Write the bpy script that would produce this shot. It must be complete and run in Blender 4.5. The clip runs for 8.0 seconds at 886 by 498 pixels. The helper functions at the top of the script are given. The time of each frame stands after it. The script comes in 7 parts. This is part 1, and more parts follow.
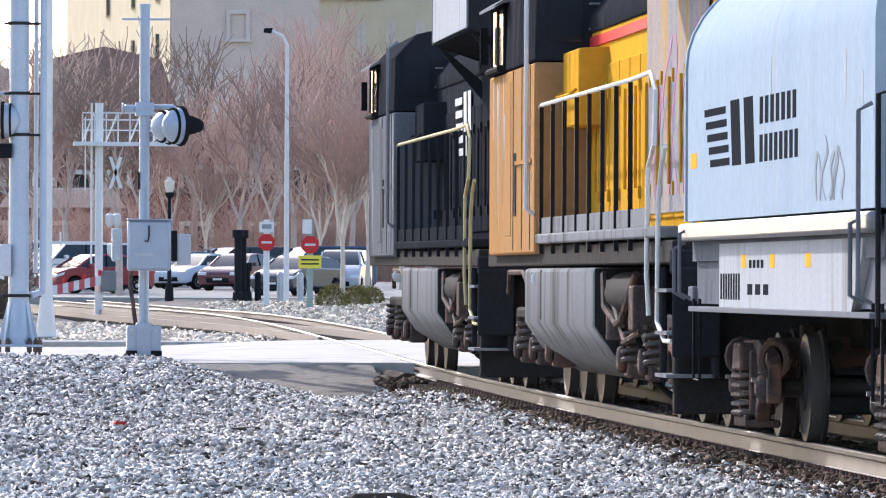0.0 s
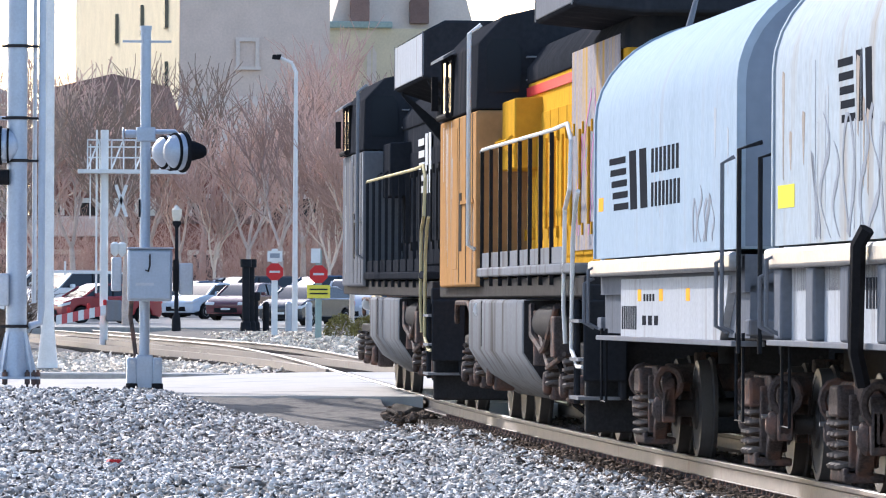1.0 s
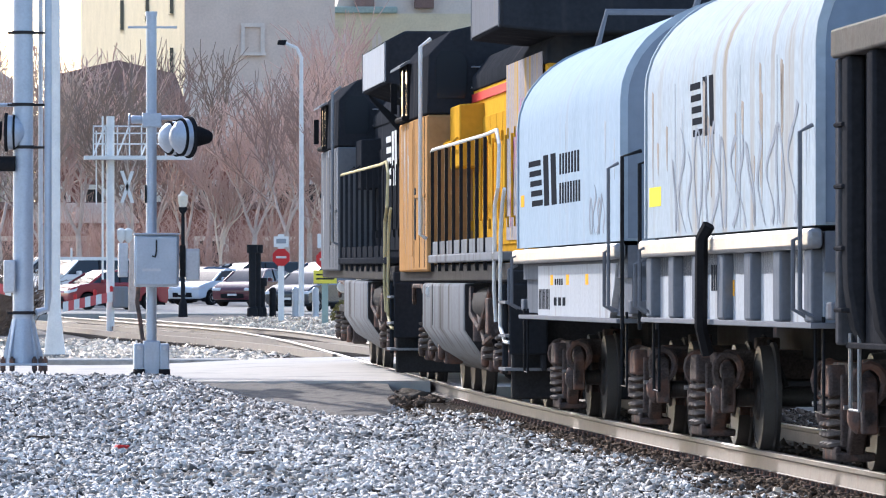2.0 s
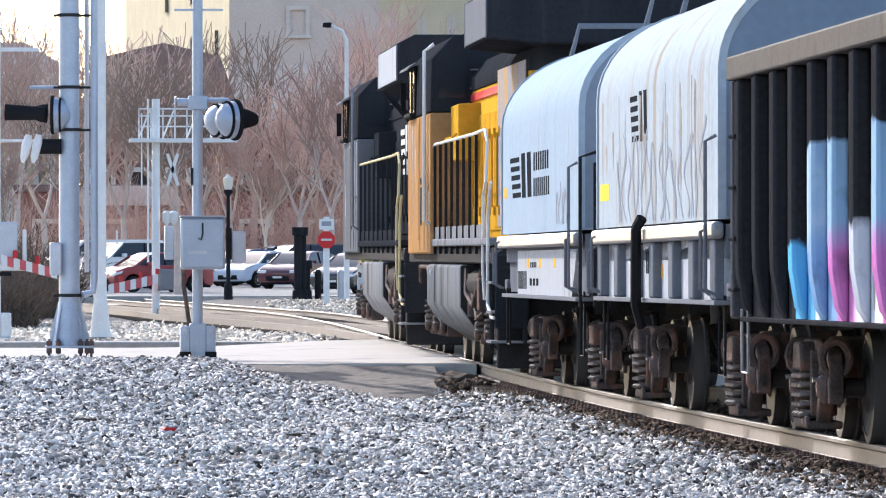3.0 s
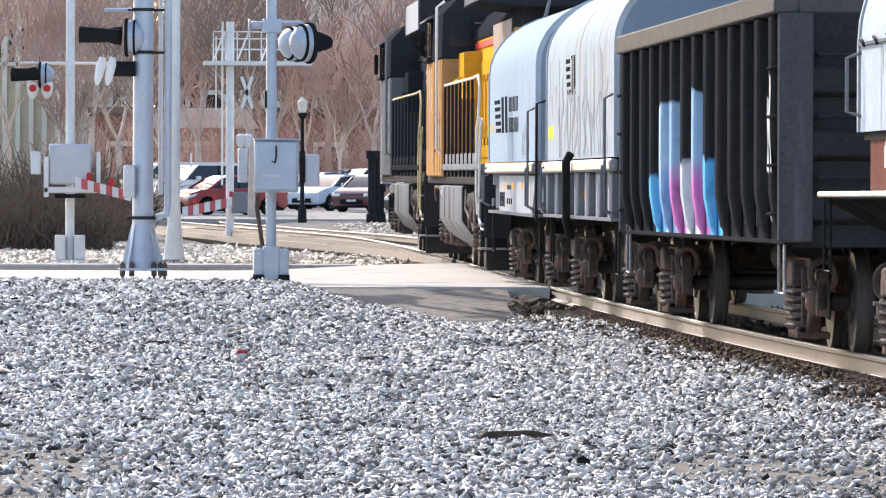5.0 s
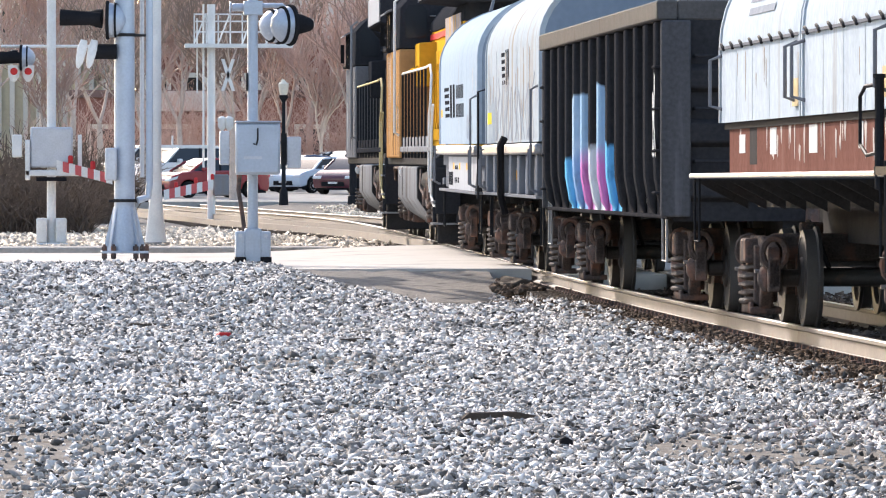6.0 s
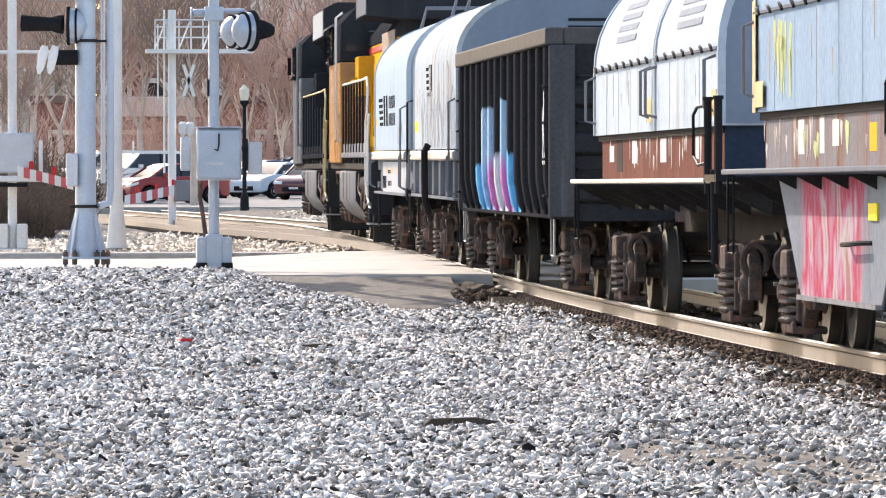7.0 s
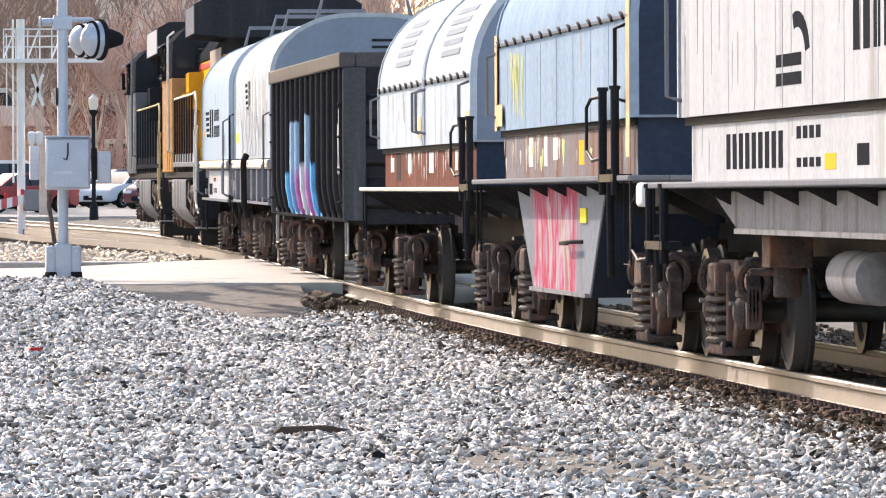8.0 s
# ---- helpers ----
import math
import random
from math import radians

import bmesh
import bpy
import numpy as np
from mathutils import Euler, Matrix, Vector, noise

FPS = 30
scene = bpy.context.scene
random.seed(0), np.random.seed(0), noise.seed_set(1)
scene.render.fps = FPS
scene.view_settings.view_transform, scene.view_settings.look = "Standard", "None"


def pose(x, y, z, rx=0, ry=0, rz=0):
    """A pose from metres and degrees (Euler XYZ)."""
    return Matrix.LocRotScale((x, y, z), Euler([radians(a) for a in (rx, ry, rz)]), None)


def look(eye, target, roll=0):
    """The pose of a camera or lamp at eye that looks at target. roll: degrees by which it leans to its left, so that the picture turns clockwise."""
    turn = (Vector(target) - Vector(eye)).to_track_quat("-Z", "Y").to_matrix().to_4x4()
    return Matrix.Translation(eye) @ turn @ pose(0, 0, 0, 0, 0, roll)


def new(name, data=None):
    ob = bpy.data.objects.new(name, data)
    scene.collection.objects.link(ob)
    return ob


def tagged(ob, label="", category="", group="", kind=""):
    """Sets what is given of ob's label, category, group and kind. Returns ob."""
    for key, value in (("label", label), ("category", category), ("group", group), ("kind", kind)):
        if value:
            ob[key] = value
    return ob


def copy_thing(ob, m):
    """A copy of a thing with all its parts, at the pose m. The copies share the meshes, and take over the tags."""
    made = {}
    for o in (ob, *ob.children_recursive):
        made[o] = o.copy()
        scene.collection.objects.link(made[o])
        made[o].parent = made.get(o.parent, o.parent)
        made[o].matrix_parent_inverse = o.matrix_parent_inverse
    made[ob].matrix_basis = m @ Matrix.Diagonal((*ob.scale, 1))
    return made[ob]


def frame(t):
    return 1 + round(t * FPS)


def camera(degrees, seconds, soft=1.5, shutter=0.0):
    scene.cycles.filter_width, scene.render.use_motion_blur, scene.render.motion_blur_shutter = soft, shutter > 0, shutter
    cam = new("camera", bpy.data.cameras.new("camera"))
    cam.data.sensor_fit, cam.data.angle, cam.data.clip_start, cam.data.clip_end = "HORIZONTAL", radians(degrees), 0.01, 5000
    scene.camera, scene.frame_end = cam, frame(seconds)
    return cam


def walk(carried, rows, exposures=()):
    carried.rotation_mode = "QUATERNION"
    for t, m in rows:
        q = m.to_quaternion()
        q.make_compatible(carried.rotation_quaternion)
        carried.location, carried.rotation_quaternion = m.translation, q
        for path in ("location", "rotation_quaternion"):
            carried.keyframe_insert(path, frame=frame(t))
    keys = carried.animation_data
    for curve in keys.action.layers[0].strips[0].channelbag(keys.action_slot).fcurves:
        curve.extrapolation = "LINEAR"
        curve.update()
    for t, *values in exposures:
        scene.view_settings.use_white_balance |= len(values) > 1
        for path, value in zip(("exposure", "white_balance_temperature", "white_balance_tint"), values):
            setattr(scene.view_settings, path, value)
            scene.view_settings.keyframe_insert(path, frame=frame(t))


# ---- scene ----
# The lens and the hand-held pan: seconds, sway sideways, sway up, tilt, turn to the right, lean (degrees), step back.
cam = camera(7.18, 8.0, soft=1.15)
EYE = (-7.37, 0.0, 1.25)


def eye_pose(dx, dz, tilt, turn, lean, back=0.0):
    a, b = radians(turn), radians(tilt)
    way = Vector((math.sin(a) * math.cos(b), math.cos(a) * math.cos(b), math.sin(b)))
    eye = Vector(EYE) + Vector((dx * math.cos(a), -dx * math.sin(a), dz)) - way * back
    return look(eye, eye + way * 100, lean)


PATH = [
    (0.0, 0.02, 0.004, 0.254, 4.204, 0.21, 3.2),
    (0.25, 0.025, 0.006, 0.410, 4.175, 0.32, 1.1),
    (0.5, 0.031, 0.009, 0.495, 4.155, 0.40, 0.0),
    (1.0, 0.028, 0.010, 0.493, 4.115, 0.29, 0.0),
    (1.5, 0.032, 0.003, 0.436, 4.113, 0.07, 0.0),
    (1.7, 0.030, 0.002, 0.408, 4.128, 0.0, 0.0),
    (2.4, 0.010, 0.0, 0.320, 3.940, -0.03, 0.0),
    (3.0, 0.001, 0.0, 0.228, 3.703, -0.04, 0.0),
    (3.5, 0.012, 0.002, 0.105, 3.384, 0.18, 0.0),
    (4.0, 0.032, 0.002, -0.037, 3.192, 0.30, 0.0),
    (4.5, 0.023, 0.001, -0.225, 3.116, 0.28, 0.0),
    (4.9, 0.015, 0.0, -0.362, 3.100, 0.20, 0.0),
    (5.5, 0.010, -0.002, -0.500, 3.140, 0.05, 0.0),
    (6.0, 0.008, -0.004, -0.537, 3.252, -0.01, 0.0),
    (6.5, 0.001, -0.002, -0.528, 3.378, -0.12, 0.0),
    (7.0, 0.0, 0.0, -0.495, 3.571, -0.06, 0.0),
    (7.5, -0.001, -0.004, -0.474, 4.228, -0.17, 0.0),
    (8.0, 0.003, -0.006, -0.427, 4.790, -0.23, 0.0),
]
walk(cam, [(r[0], eye_pose(*r[1:])) for r in PATH],
     [(0.0, 1.25, 6150, 16), (1.7, 1.25, 6000, 14), (4.5, 1.36, 6550, 15), (6.0, 1.38, 6800, 15), (8.0, 1.5, 7250, 17)])

# ---- world and sun ----
SUN_ELEVATION, SUN_AZIMUTH = radians(28), radians(-21)  # azimuth from +y, clockwise
world = bpy.data.worlds.new("sky")
scene.world = world
world.use_nodes = True
sky = world.node_tree.nodes.new("ShaderNodeTexSky")
sky.sky_type, sky.sun_disc = "NISHITA", False
sky.sun_elevation, sky.sun_rotation = SUN_ELEVATION, SUN_AZIMUTH
sky.air_density, sky.dust_density = 1.0, 1.5
background = world.node_tree.nodes["Background"]
background.inputs["Strength"].default_value = 0.15
world.node_tree.links.new(sky.outputs[0], background.inputs["Color"])
sun = new("sun", bpy.data.lights.new("sun", "SUN"))
sun.data.energy, sun.data.angle, sun.data.color = 2.7, radians(0.8), (1.0, 0.95, 0.88)
sun_way = Vector((math.sin(SUN_AZIMUTH) * math.cos(SUN_ELEVATION), math.cos(SUN_AZIMUTH) * math.cos(SUN_ELEVATION), math.sin(SUN_ELEVATION)))
sun.matrix_world = look(tuple(sun_way * 60 + Vector((0, 100, 0))), (0, 100, 0))


# ---- materials ----
def mat(name, base, rough=0.6, metal=0.0, var=0.18, scale=6.0, bump=0.15, dirt=None, dirt_amount=0.0, streaks=False, island=0.0, per_object=0.0):
    """A painted, stony or metal surface: base colour varied at two scales, with stains and fine relief."""
    m = bpy.data.materials.new(name)
    m.use_nodes = True
    nt = m.node_tree
    n, l = nt.nodes, nt.links
    bsdf = n["Principled BSDF"]
    tc = n.new("ShaderNodeTexCoord")
    fine = n.new("ShaderNodeTexNoise")
    fine.inputs["Scale"].default_value, fine.inputs["Detail"].default_value = scale * 6, 4
    l.new(tc.outputs["Object"], fine.inputs["Vector"])
    big = n.new("ShaderNodeTexNoise")
    big.inputs["Scale"].default_value, big.inputs["Detail"].default_value = scale * 0.6, 5
    stretch = n.new("ShaderNodeMapping")
    stretch.inputs["Scale"].default_value = (1.6, 1.6, 0.16) if streaks else (1, 1, 1)
    l.new(tc.outputs["Object"], stretch.inputs["Vector"])
    l.new(stretch.outputs[0], big.inputs["Vector"])
    mixed = n.new("ShaderNodeMath")
    mixed.operation = "ADD"
    l.new(fine.outputs["Fac"], mixed.inputs[0])
    l.new(big.outputs["Fac"], mixed.inputs[1])
    span = n.new("ShaderNodeMapRange")
    span.inputs["From Min"].default_value, span.inputs["From Max"].default_value = 0.6, 1.4
    span.inputs["To Min"].default_value, span.inputs["To Max"].default_value = 1 - var, 1 + var
    l.new(mixed.outputs[0], span.inputs["Value"])
    value = span.outputs[0]
    for amount, node, out in ((island, "ShaderNodeNewGeometry", "Random Per Island"), (per_object, "ShaderNodeObjectInfo", "Random")):
        if amount:
            src = n.new(node)
            r = n.new("ShaderNodeMapRange")
            r.inputs["To Min"].default_value, r.inputs["To Max"].default_value = 1 - amount, 1 + amount
            l.new(src.outputs[out], r.inputs["Value"])
            mul = n.new("ShaderNodeMath")
            mul.operation = "MULTIPLY"
            l.new(value, mul.inputs[0])
            l.new(r.outputs[0], mul.inputs[1])
            value = mul.outputs[0]
    scaled = n.new("ShaderNodeVectorMath")
    scaled.operation = "SCALE"
    scaled.inputs[0].default_value = base
    l.new(value, scaled.inputs["Scale"])
    colour = scaled.outputs[0]
    if dirt:
        ramp = n.new("ShaderNodeMapRange")
        ramp.inputs["From Min"].default_value, ramp.inputs["From Max"].default_value = 0.68 - dirt_amount * 0.45, 0.85 - dirt_amount * 0.3
        l.new(big.outputs["Fac"], ramp.inputs["Value"])
        mix = n.new("ShaderNodeMix")
        mix.data_type = "RGBA"
        mix.inputs["B"].default_value = (*dirt, 1)
        l.new(ramp.outputs[0], mix.inputs["Factor"])
        l.new(colour, mix.inputs["A"])
        colour = mix.outputs["Result"]
    l.new(colour, bsdf.inputs["Base Color"])
    bsdf.inputs["Roughness"].default_value, bsdf.inputs["Metallic"].default_value = rough, metal
    if rough >= 0.38 and not metal:  # chalky, weathered coats; stencil and spray paint is flat
        bsdf.inputs["Specular IOR Level"].default_value = 0.0 if bump <= 0.02 or streaks else 0.015
    if bump:
        b = n.new("ShaderNodeBump")
        b.inputs["Strength"].default_value, b.inputs["Distance"].default_value = bump, 0.01
        l.new(mixed.outputs[0], b.inputs["Height"])
        l.new(b.outputs[0], bsdf.inputs["Normal"])
    return m


def glass(name, base, rough=0.08):
    m = bpy.data.materials.new(name)
    m.use_nodes = True
    bsdf = m.node_tree.nodes["Principled BSDF"]
    bsdf.inputs["Base Color"].default_value = (*base, 1)
    bsdf.inputs["Roughness"].default_value = rough
    bsdf.inputs["IOR"].default_value = 1.5
    return m


RUST, SOOT = (0.11, 0.058, 0.036), (0.03, 0.028, 0.027)
GALV = mat("galvanised_steel", (0.40, 0.45, 0.52), 0.45, 0.35, 0.12, 5, 0.08)
GALV_OLD = mat("weathered_galvanised_steel", (0.50, 0.52, 0.55), 0.5, 0.25, 0.15, 5, 0.08)
WHITE_STEEL = mat("white_painted_steel", (0.72, 0.72, 0.70), 0.5, 0.0, 0.12, 5, 0.06)
BLACK_STEEL = mat("black_steel", (0.022, 0.023, 0.026), 0.5, 0.0, 0.3, 6, 0.1)
FLAT_BLACK = mat("flat_black_paint", (0.018, 0.018, 0.02), 0.8, 0.0, 0.2, 6, 0.05)
TRUCK = mat("dusty_cast_steel", (0.092, 0.074, 0.069), 0.75, 0.0, 0.5, 9, 0.4, (0.20, 0.105, 0.075), 0.40)
SPRING = mat("spring_steel", (0.13, 0.112, 0.102), 0.65, 0.0, 0.3, 9, 0.2, RUST, 0.3)
WHEEL = mat("wheel_steel", (0.034, 0.030, 0.029), 0.6, 0.1, 0.3, 9, 0.2, RUST, 0.16)
TREAD = mat("worn_wheel_tread", (0.085, 0.08, 0.077), 0.5, 0.0, 0.1, 9, 0.05)
UNDER = mat("sooty_underframe", (0.035, 0.034, 0.035), 0.8, 0.0, 0.3, 6, 0.2)
RAIL_SIDE = mat("rusty_rail_side", (0.165, 0.135, 0.112), 0.7, 0.2, 0.2, 4, 0.2, RUST, 0.15)
RAIL_TOP = mat("polished_rail_head", (0.40, 0.38, 0.36), 0.35, 0.8, 0.1, 4, 0.05)
TIE = mat("creosoted_timber", (0.085, 0.07, 0.058), 0.85, 0.0, 0.3, 7, 0.4)
CONCRETE = mat("worn_concrete", (0.38, 0.365, 0.34), 0.85, 0.0, 0.2, 3, 0.4, (0.17, 0.155, 0.135), 0.42)
ROAD = mat("worn_road_surface", (0.48, 0.45, 0.41), 0.85, 0.0, 0.12, 1.2, 0.2, (0.27, 0.26, 0.245), 0.3)
ASPHALT = mat("pale_asphalt", (0.34, 0.325, 0.30), 0.9, 0.0, 0.2, 1.5, 0.2)
EARTH = mat("gravelly_earth", (0.20, 0.185, 0.165), 0.95, 0.0, 0.4, 4, 0.6, (0.09, 0.075, 0.06), 0.35)
STONE = mat("broken_granite", (0.455, 0.435, 0.41), 0.75, 0.0, 0.3, 9, 0.3, (0.06, 0.056, 0.053), 0.2, island=0.92)
STONE_PALE = mat("pale_limestone_chips", (0.66, 0.57, 0.46), 0.85, 0.0, 0.2, 9, 0.3, island=0.5)
RUSTY_STONE = mat("brake_dust_ballast", (0.10, 0.075, 0.058), 0.9, 0.0, 0.3, 9, 0.3, island=0.6)
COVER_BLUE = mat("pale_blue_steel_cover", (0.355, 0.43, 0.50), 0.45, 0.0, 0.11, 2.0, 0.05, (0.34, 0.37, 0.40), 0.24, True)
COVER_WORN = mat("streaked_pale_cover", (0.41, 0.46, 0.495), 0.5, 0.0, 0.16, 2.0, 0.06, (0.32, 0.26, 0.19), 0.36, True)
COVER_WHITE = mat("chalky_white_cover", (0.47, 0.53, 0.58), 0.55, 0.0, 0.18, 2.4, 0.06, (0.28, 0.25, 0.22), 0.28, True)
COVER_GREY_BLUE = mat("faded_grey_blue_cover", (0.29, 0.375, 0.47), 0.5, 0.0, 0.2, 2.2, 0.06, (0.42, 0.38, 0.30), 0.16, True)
# Hood ends: the shade on the rear faces is part of this colour.
END_SHADE_BLUE = mat("blue_grey_end_shade", (0.22, 0.265, 0.325), 0.5, 0.0, 0.1, 2, 0.05, (0.16, 0.19, 0.23), 0.15, True)
CAR_GREY = mat("grey_car_frame", (0.17, 0.18, 0.20), 0.55, 0.0, 0.15, 4, 0.1, (0.09, 0.08, 0.075), 0.2, True)
SILL_GREY = mat("light_grey_sill", (0.21, 0.215, 0.23), 0.5, 0.0, 0.12, 4, 0.1, (0.22, 0.20, 0.18), 0.2, True)
SILL_WHITE = mat("white_side_panel", (0.44, 0.455, 0.475), 0.55, 0.0, 0.14, 4, 0.06, (0.26, 0.24, 0.22), 0.28, True)
LIP = mat("worn_steel_lip", (0.27, 0.27, 0.275), 0.45, 0.4, 0.25, 5, 0.15, RUST, 0.1)
BROWN = mat("oxide_red_brown_side", (0.185, 0.092, 0.073), 0.6, 0.0, 0.25, 3, 0.1, (0.23, 0.13, 0.105), 0.28, True)
RUST_BAND = mat("rust_stained_grey_side", (0.25, 0.235, 0.245), 0.65, 0.0, 0.22, 3.5, 0.12, (0.22, 0.11, 0.065), 0.55, True)
GONDOLA = mat("black_gondola_paint", (0.034, 0.034, 0.037), 0.5, 0.0, 0.3, 4, 0.12, (0.05, 0.043, 0.042), 0.22, True)
END_POST = mat("scuffed_corner_post", (0.075, 0.075, 0.08), 0.5, 0.0, 0.3, 4, 0.12, (0.19, 0.19, 0.20), 0.2, True)
GONDOLA_RIM = mat("dusty_gondola_rim", (0.095, 0.09, 0.088), 0.65, 0.0, 0.25, 5, 0.2, (0.07, 0.06, 0.055), 0.3)
YELLOW = mat("armour_yellow_paint", (0.62, 0.33, 0.035), 0.4, 0.0, 0.14, 2, 0.05, (0.26, 0.15, 0.05), 0.28, True)
PEACH = mat("faded_yellow_cab_paint", (0.43, 0.24, 0.105), 0.4, 0.0, 0.16, 2, 0.05, (0.34, 0.245, 0.18), 0.30, True)
LOCO_GREY = mat("grey_locomotive_paint", (0.25, 0.255, 0.265), 0.55, 0.0, 0.15, 3, 0.06, (0.12, 0.108, 0.10), 0.42, True)
LOCO_BLACK = mat("black_locomotive_paint", (0.03, 0.032, 0.037), 0.55, 0.0, 0.25, 3, 0.05, (0.06, 0.055, 0.055), 0.18, True)
LOCO_WORN = mat("chalky_black_locomotive_paint", (0.16, 0.165, 0.175), 0.5, 0.0, 0.15, 3, 0.05, (0.08, 0.08, 0.085), 0.25, True)
RAIL_YELLOW = mat("yellow_grab_rail", (0.55, 0.47, 0.26), 0.5, 0.0, 0.1, 5, 0.03)
RAIL_WHITE = mat("white_grab_rail", (0.74, 0.73, 0.70), 0.5, 0.0, 0.08, 5, 0.03)
RED = mat("red_paint", (0.55, 0.05, 0.05), 0.5, 0.0, 0.12, 6, 0.03)
STRIPE_RED = mat("faded_red_stripe", (0.58, 0.13, 0.13), 0.5, 0.0, 0.12, 6, 0.03)
ORANGE = mat("orange_reflector", (0.85, 0.42, 0.06), 0.4, 0.0, 0.05, 9, 0.02)
DECAL_YELLOW = mat("yellow_decal", (0.80, 0.68, 0.10), 0.5, 0.0, 0.05, 9, 0.02)
MARK_DARK = mat("dark_stencil_paint", (0.03, 0.032, 0.037), 0.6, 0.0, 0.15, 9, 0.02)
MARK_GREY = mat("faded_grey_spray_paint", (0.30, 0.32, 0.35), 0.6, 0.0, 0.2, 9, 0.02)
MARK_WHITE = mat("white_stencil_paint", (0.62, 0.62, 0.60), 0.6, 0.0, 0.15, 9, 0.02)
SPRAY_PINK = mat("pink_spray_paint", (0.62, 0.27, 0.47), 0.45, 0.0, 0.15, 5, 0.02)
SPRAY_YELLOW = mat("lemon_spray_paint", (0.48, 0.52, 0.27), 0.5, 0.0, 0.2, 4, 0.02)
# Streaks stand for upright reflections as well as spray paint.
STREAKED = mat("reflection_and_spray_streaks", (0.36, 0.34, 0.36), 0.4, 0.0, 0.3, 3.5, 0.05, (0.52, 0.32, 0.08), 0.45, True)
STAIN = mat("rusty_water_stain", (0.37, 0.32, 0.27), 0.7, 0.0, 0.3, 6, 0.02)
STAIN_GREY = mat("grey_water_stain", (0.42, 0.44, 0.46), 0.7, 0.0, 0.2, 6, 0.02)
# Navy for car ends, with the shadow between cars put into the colour.
END_NAVY_SHADE = mat("navy_end_shade", (0.035, 0.05, 0.08), 0.55, 0.0, 0.2, 3, 0.06)
COVER_GREY_WHITE = mat("greyed_white_cover", (0.47, 0.48, 0.495), 0.55, 0.0, 0.18, 2.4, 0.06, (0.27, 0.245, 0.225), 0.25, True)
GREY_BELLY = mat("dull_grey_belly_steel", (0.27, 0.265, 0.275), 0.45, 0.0, 0.25, 4, 0.1, (0.13, 0.115, 0.105), 0.42, True)
STAIN_PALE = mat("chalky_streak", (0.55, 0.50, 0.46), 0.7, 0.0, 0.2, 6, 0.02)
TRIM_YELLOW = mat("faded_yellow_trim", (0.60, 0.46, 0.26), 0.5, 0.0, 0.15, 4, 0.05, (0.45, 0.38, 0.28), 0.15)
GLASS_DARK = glass("dark_window_glass", (0.02, 0.025, 0.03))
GLASS_CLEAR = glass("clear_lamp_glass", (0.62, 0.64, 0.66), 0.12)
TYRE = mat("black_rubber", (0.02, 0.02, 0.02), 0.85, 0.0, 0.2, 8, 0.1)
ALLOY = mat("alloy_wheel", (0.45, 0.46, 0.48), 0.35, 0.7, 0.1, 8, 0.02)
BARK = mat("grey_brown_bark", (0.50, 0.41, 0.35), 0.9, 0.0, 0.3, 5, 0.4)
BARK_PALE = mat("pale_crape_bark", (0.62, 0.53, 0.44), 0.85, 0.0, 0.25, 5, 0.3)
TWIG = mat("reddish_brown_twigs", (0.48, 0.34, 0.285), 0.9, 0.0, 0.2, 3, 0.0, per_object=0.3)
TWIG_DARK = mat("dark_brown_twigs", (0.34, 0.26, 0.21), 0.9, 0.0, 0.2, 3, 0.0, per_object=0.3)
BRUSH = mat("dark_winter_brush", (0.13, 0.10, 0.08), 0.9, 0.0, 0.3, 3, 0.0)
CONCRETE_DARK = mat("stained_concrete_edge", (0.23, 0.21, 0.185), 0.9, 0.0, 0.5, 7, 1.0, (0.08, 0.075, 0.07), 0.40)
LEAF = mat("evergreen_leaves", (0.21, 0.18, 0.065), 0.7, 0.0, 0.3, 6, 0.0, island=0.4)
BRICK = mat("red_brick", (0.27, 0.13, 0.10), 0.85, 0.0, 0.18, 3, 0.2, per_object=0.15)
BRICK_GREY = mat("grey_brown_brick_wall", (0.62, 0.51, 0.43), 0.9, 0.0, 0.12, 1.2, 0.15)
STONE_CREAM = mat("cream_stone_wall", (0.62, 0.54, 0.38), 0.85, 0.0, 0.12, 1.0, 0.15)
STONE_BAND = mat("grey_stone_band", (0.64, 0.56, 0.49), 0.85, 0.0, 0.12, 1.0, 0.15)
COPPER = mat("weathered_copper_roof", (0.30, 0.38, 0.34), 0.7, 0.1, 0.2, 1.0, 0.1)
ROOF_BROWN = mat("brown_shingle_roof", (0.22, 0.15, 0.13), 0.9, 0.0, 0.2, 2, 0.3, per_object=0.15)
PAINT_CREAM = mat("cream_trim", (0.76, 0.70, 0.58), 0.7, 0.0, 0.08, 2, 0.05)


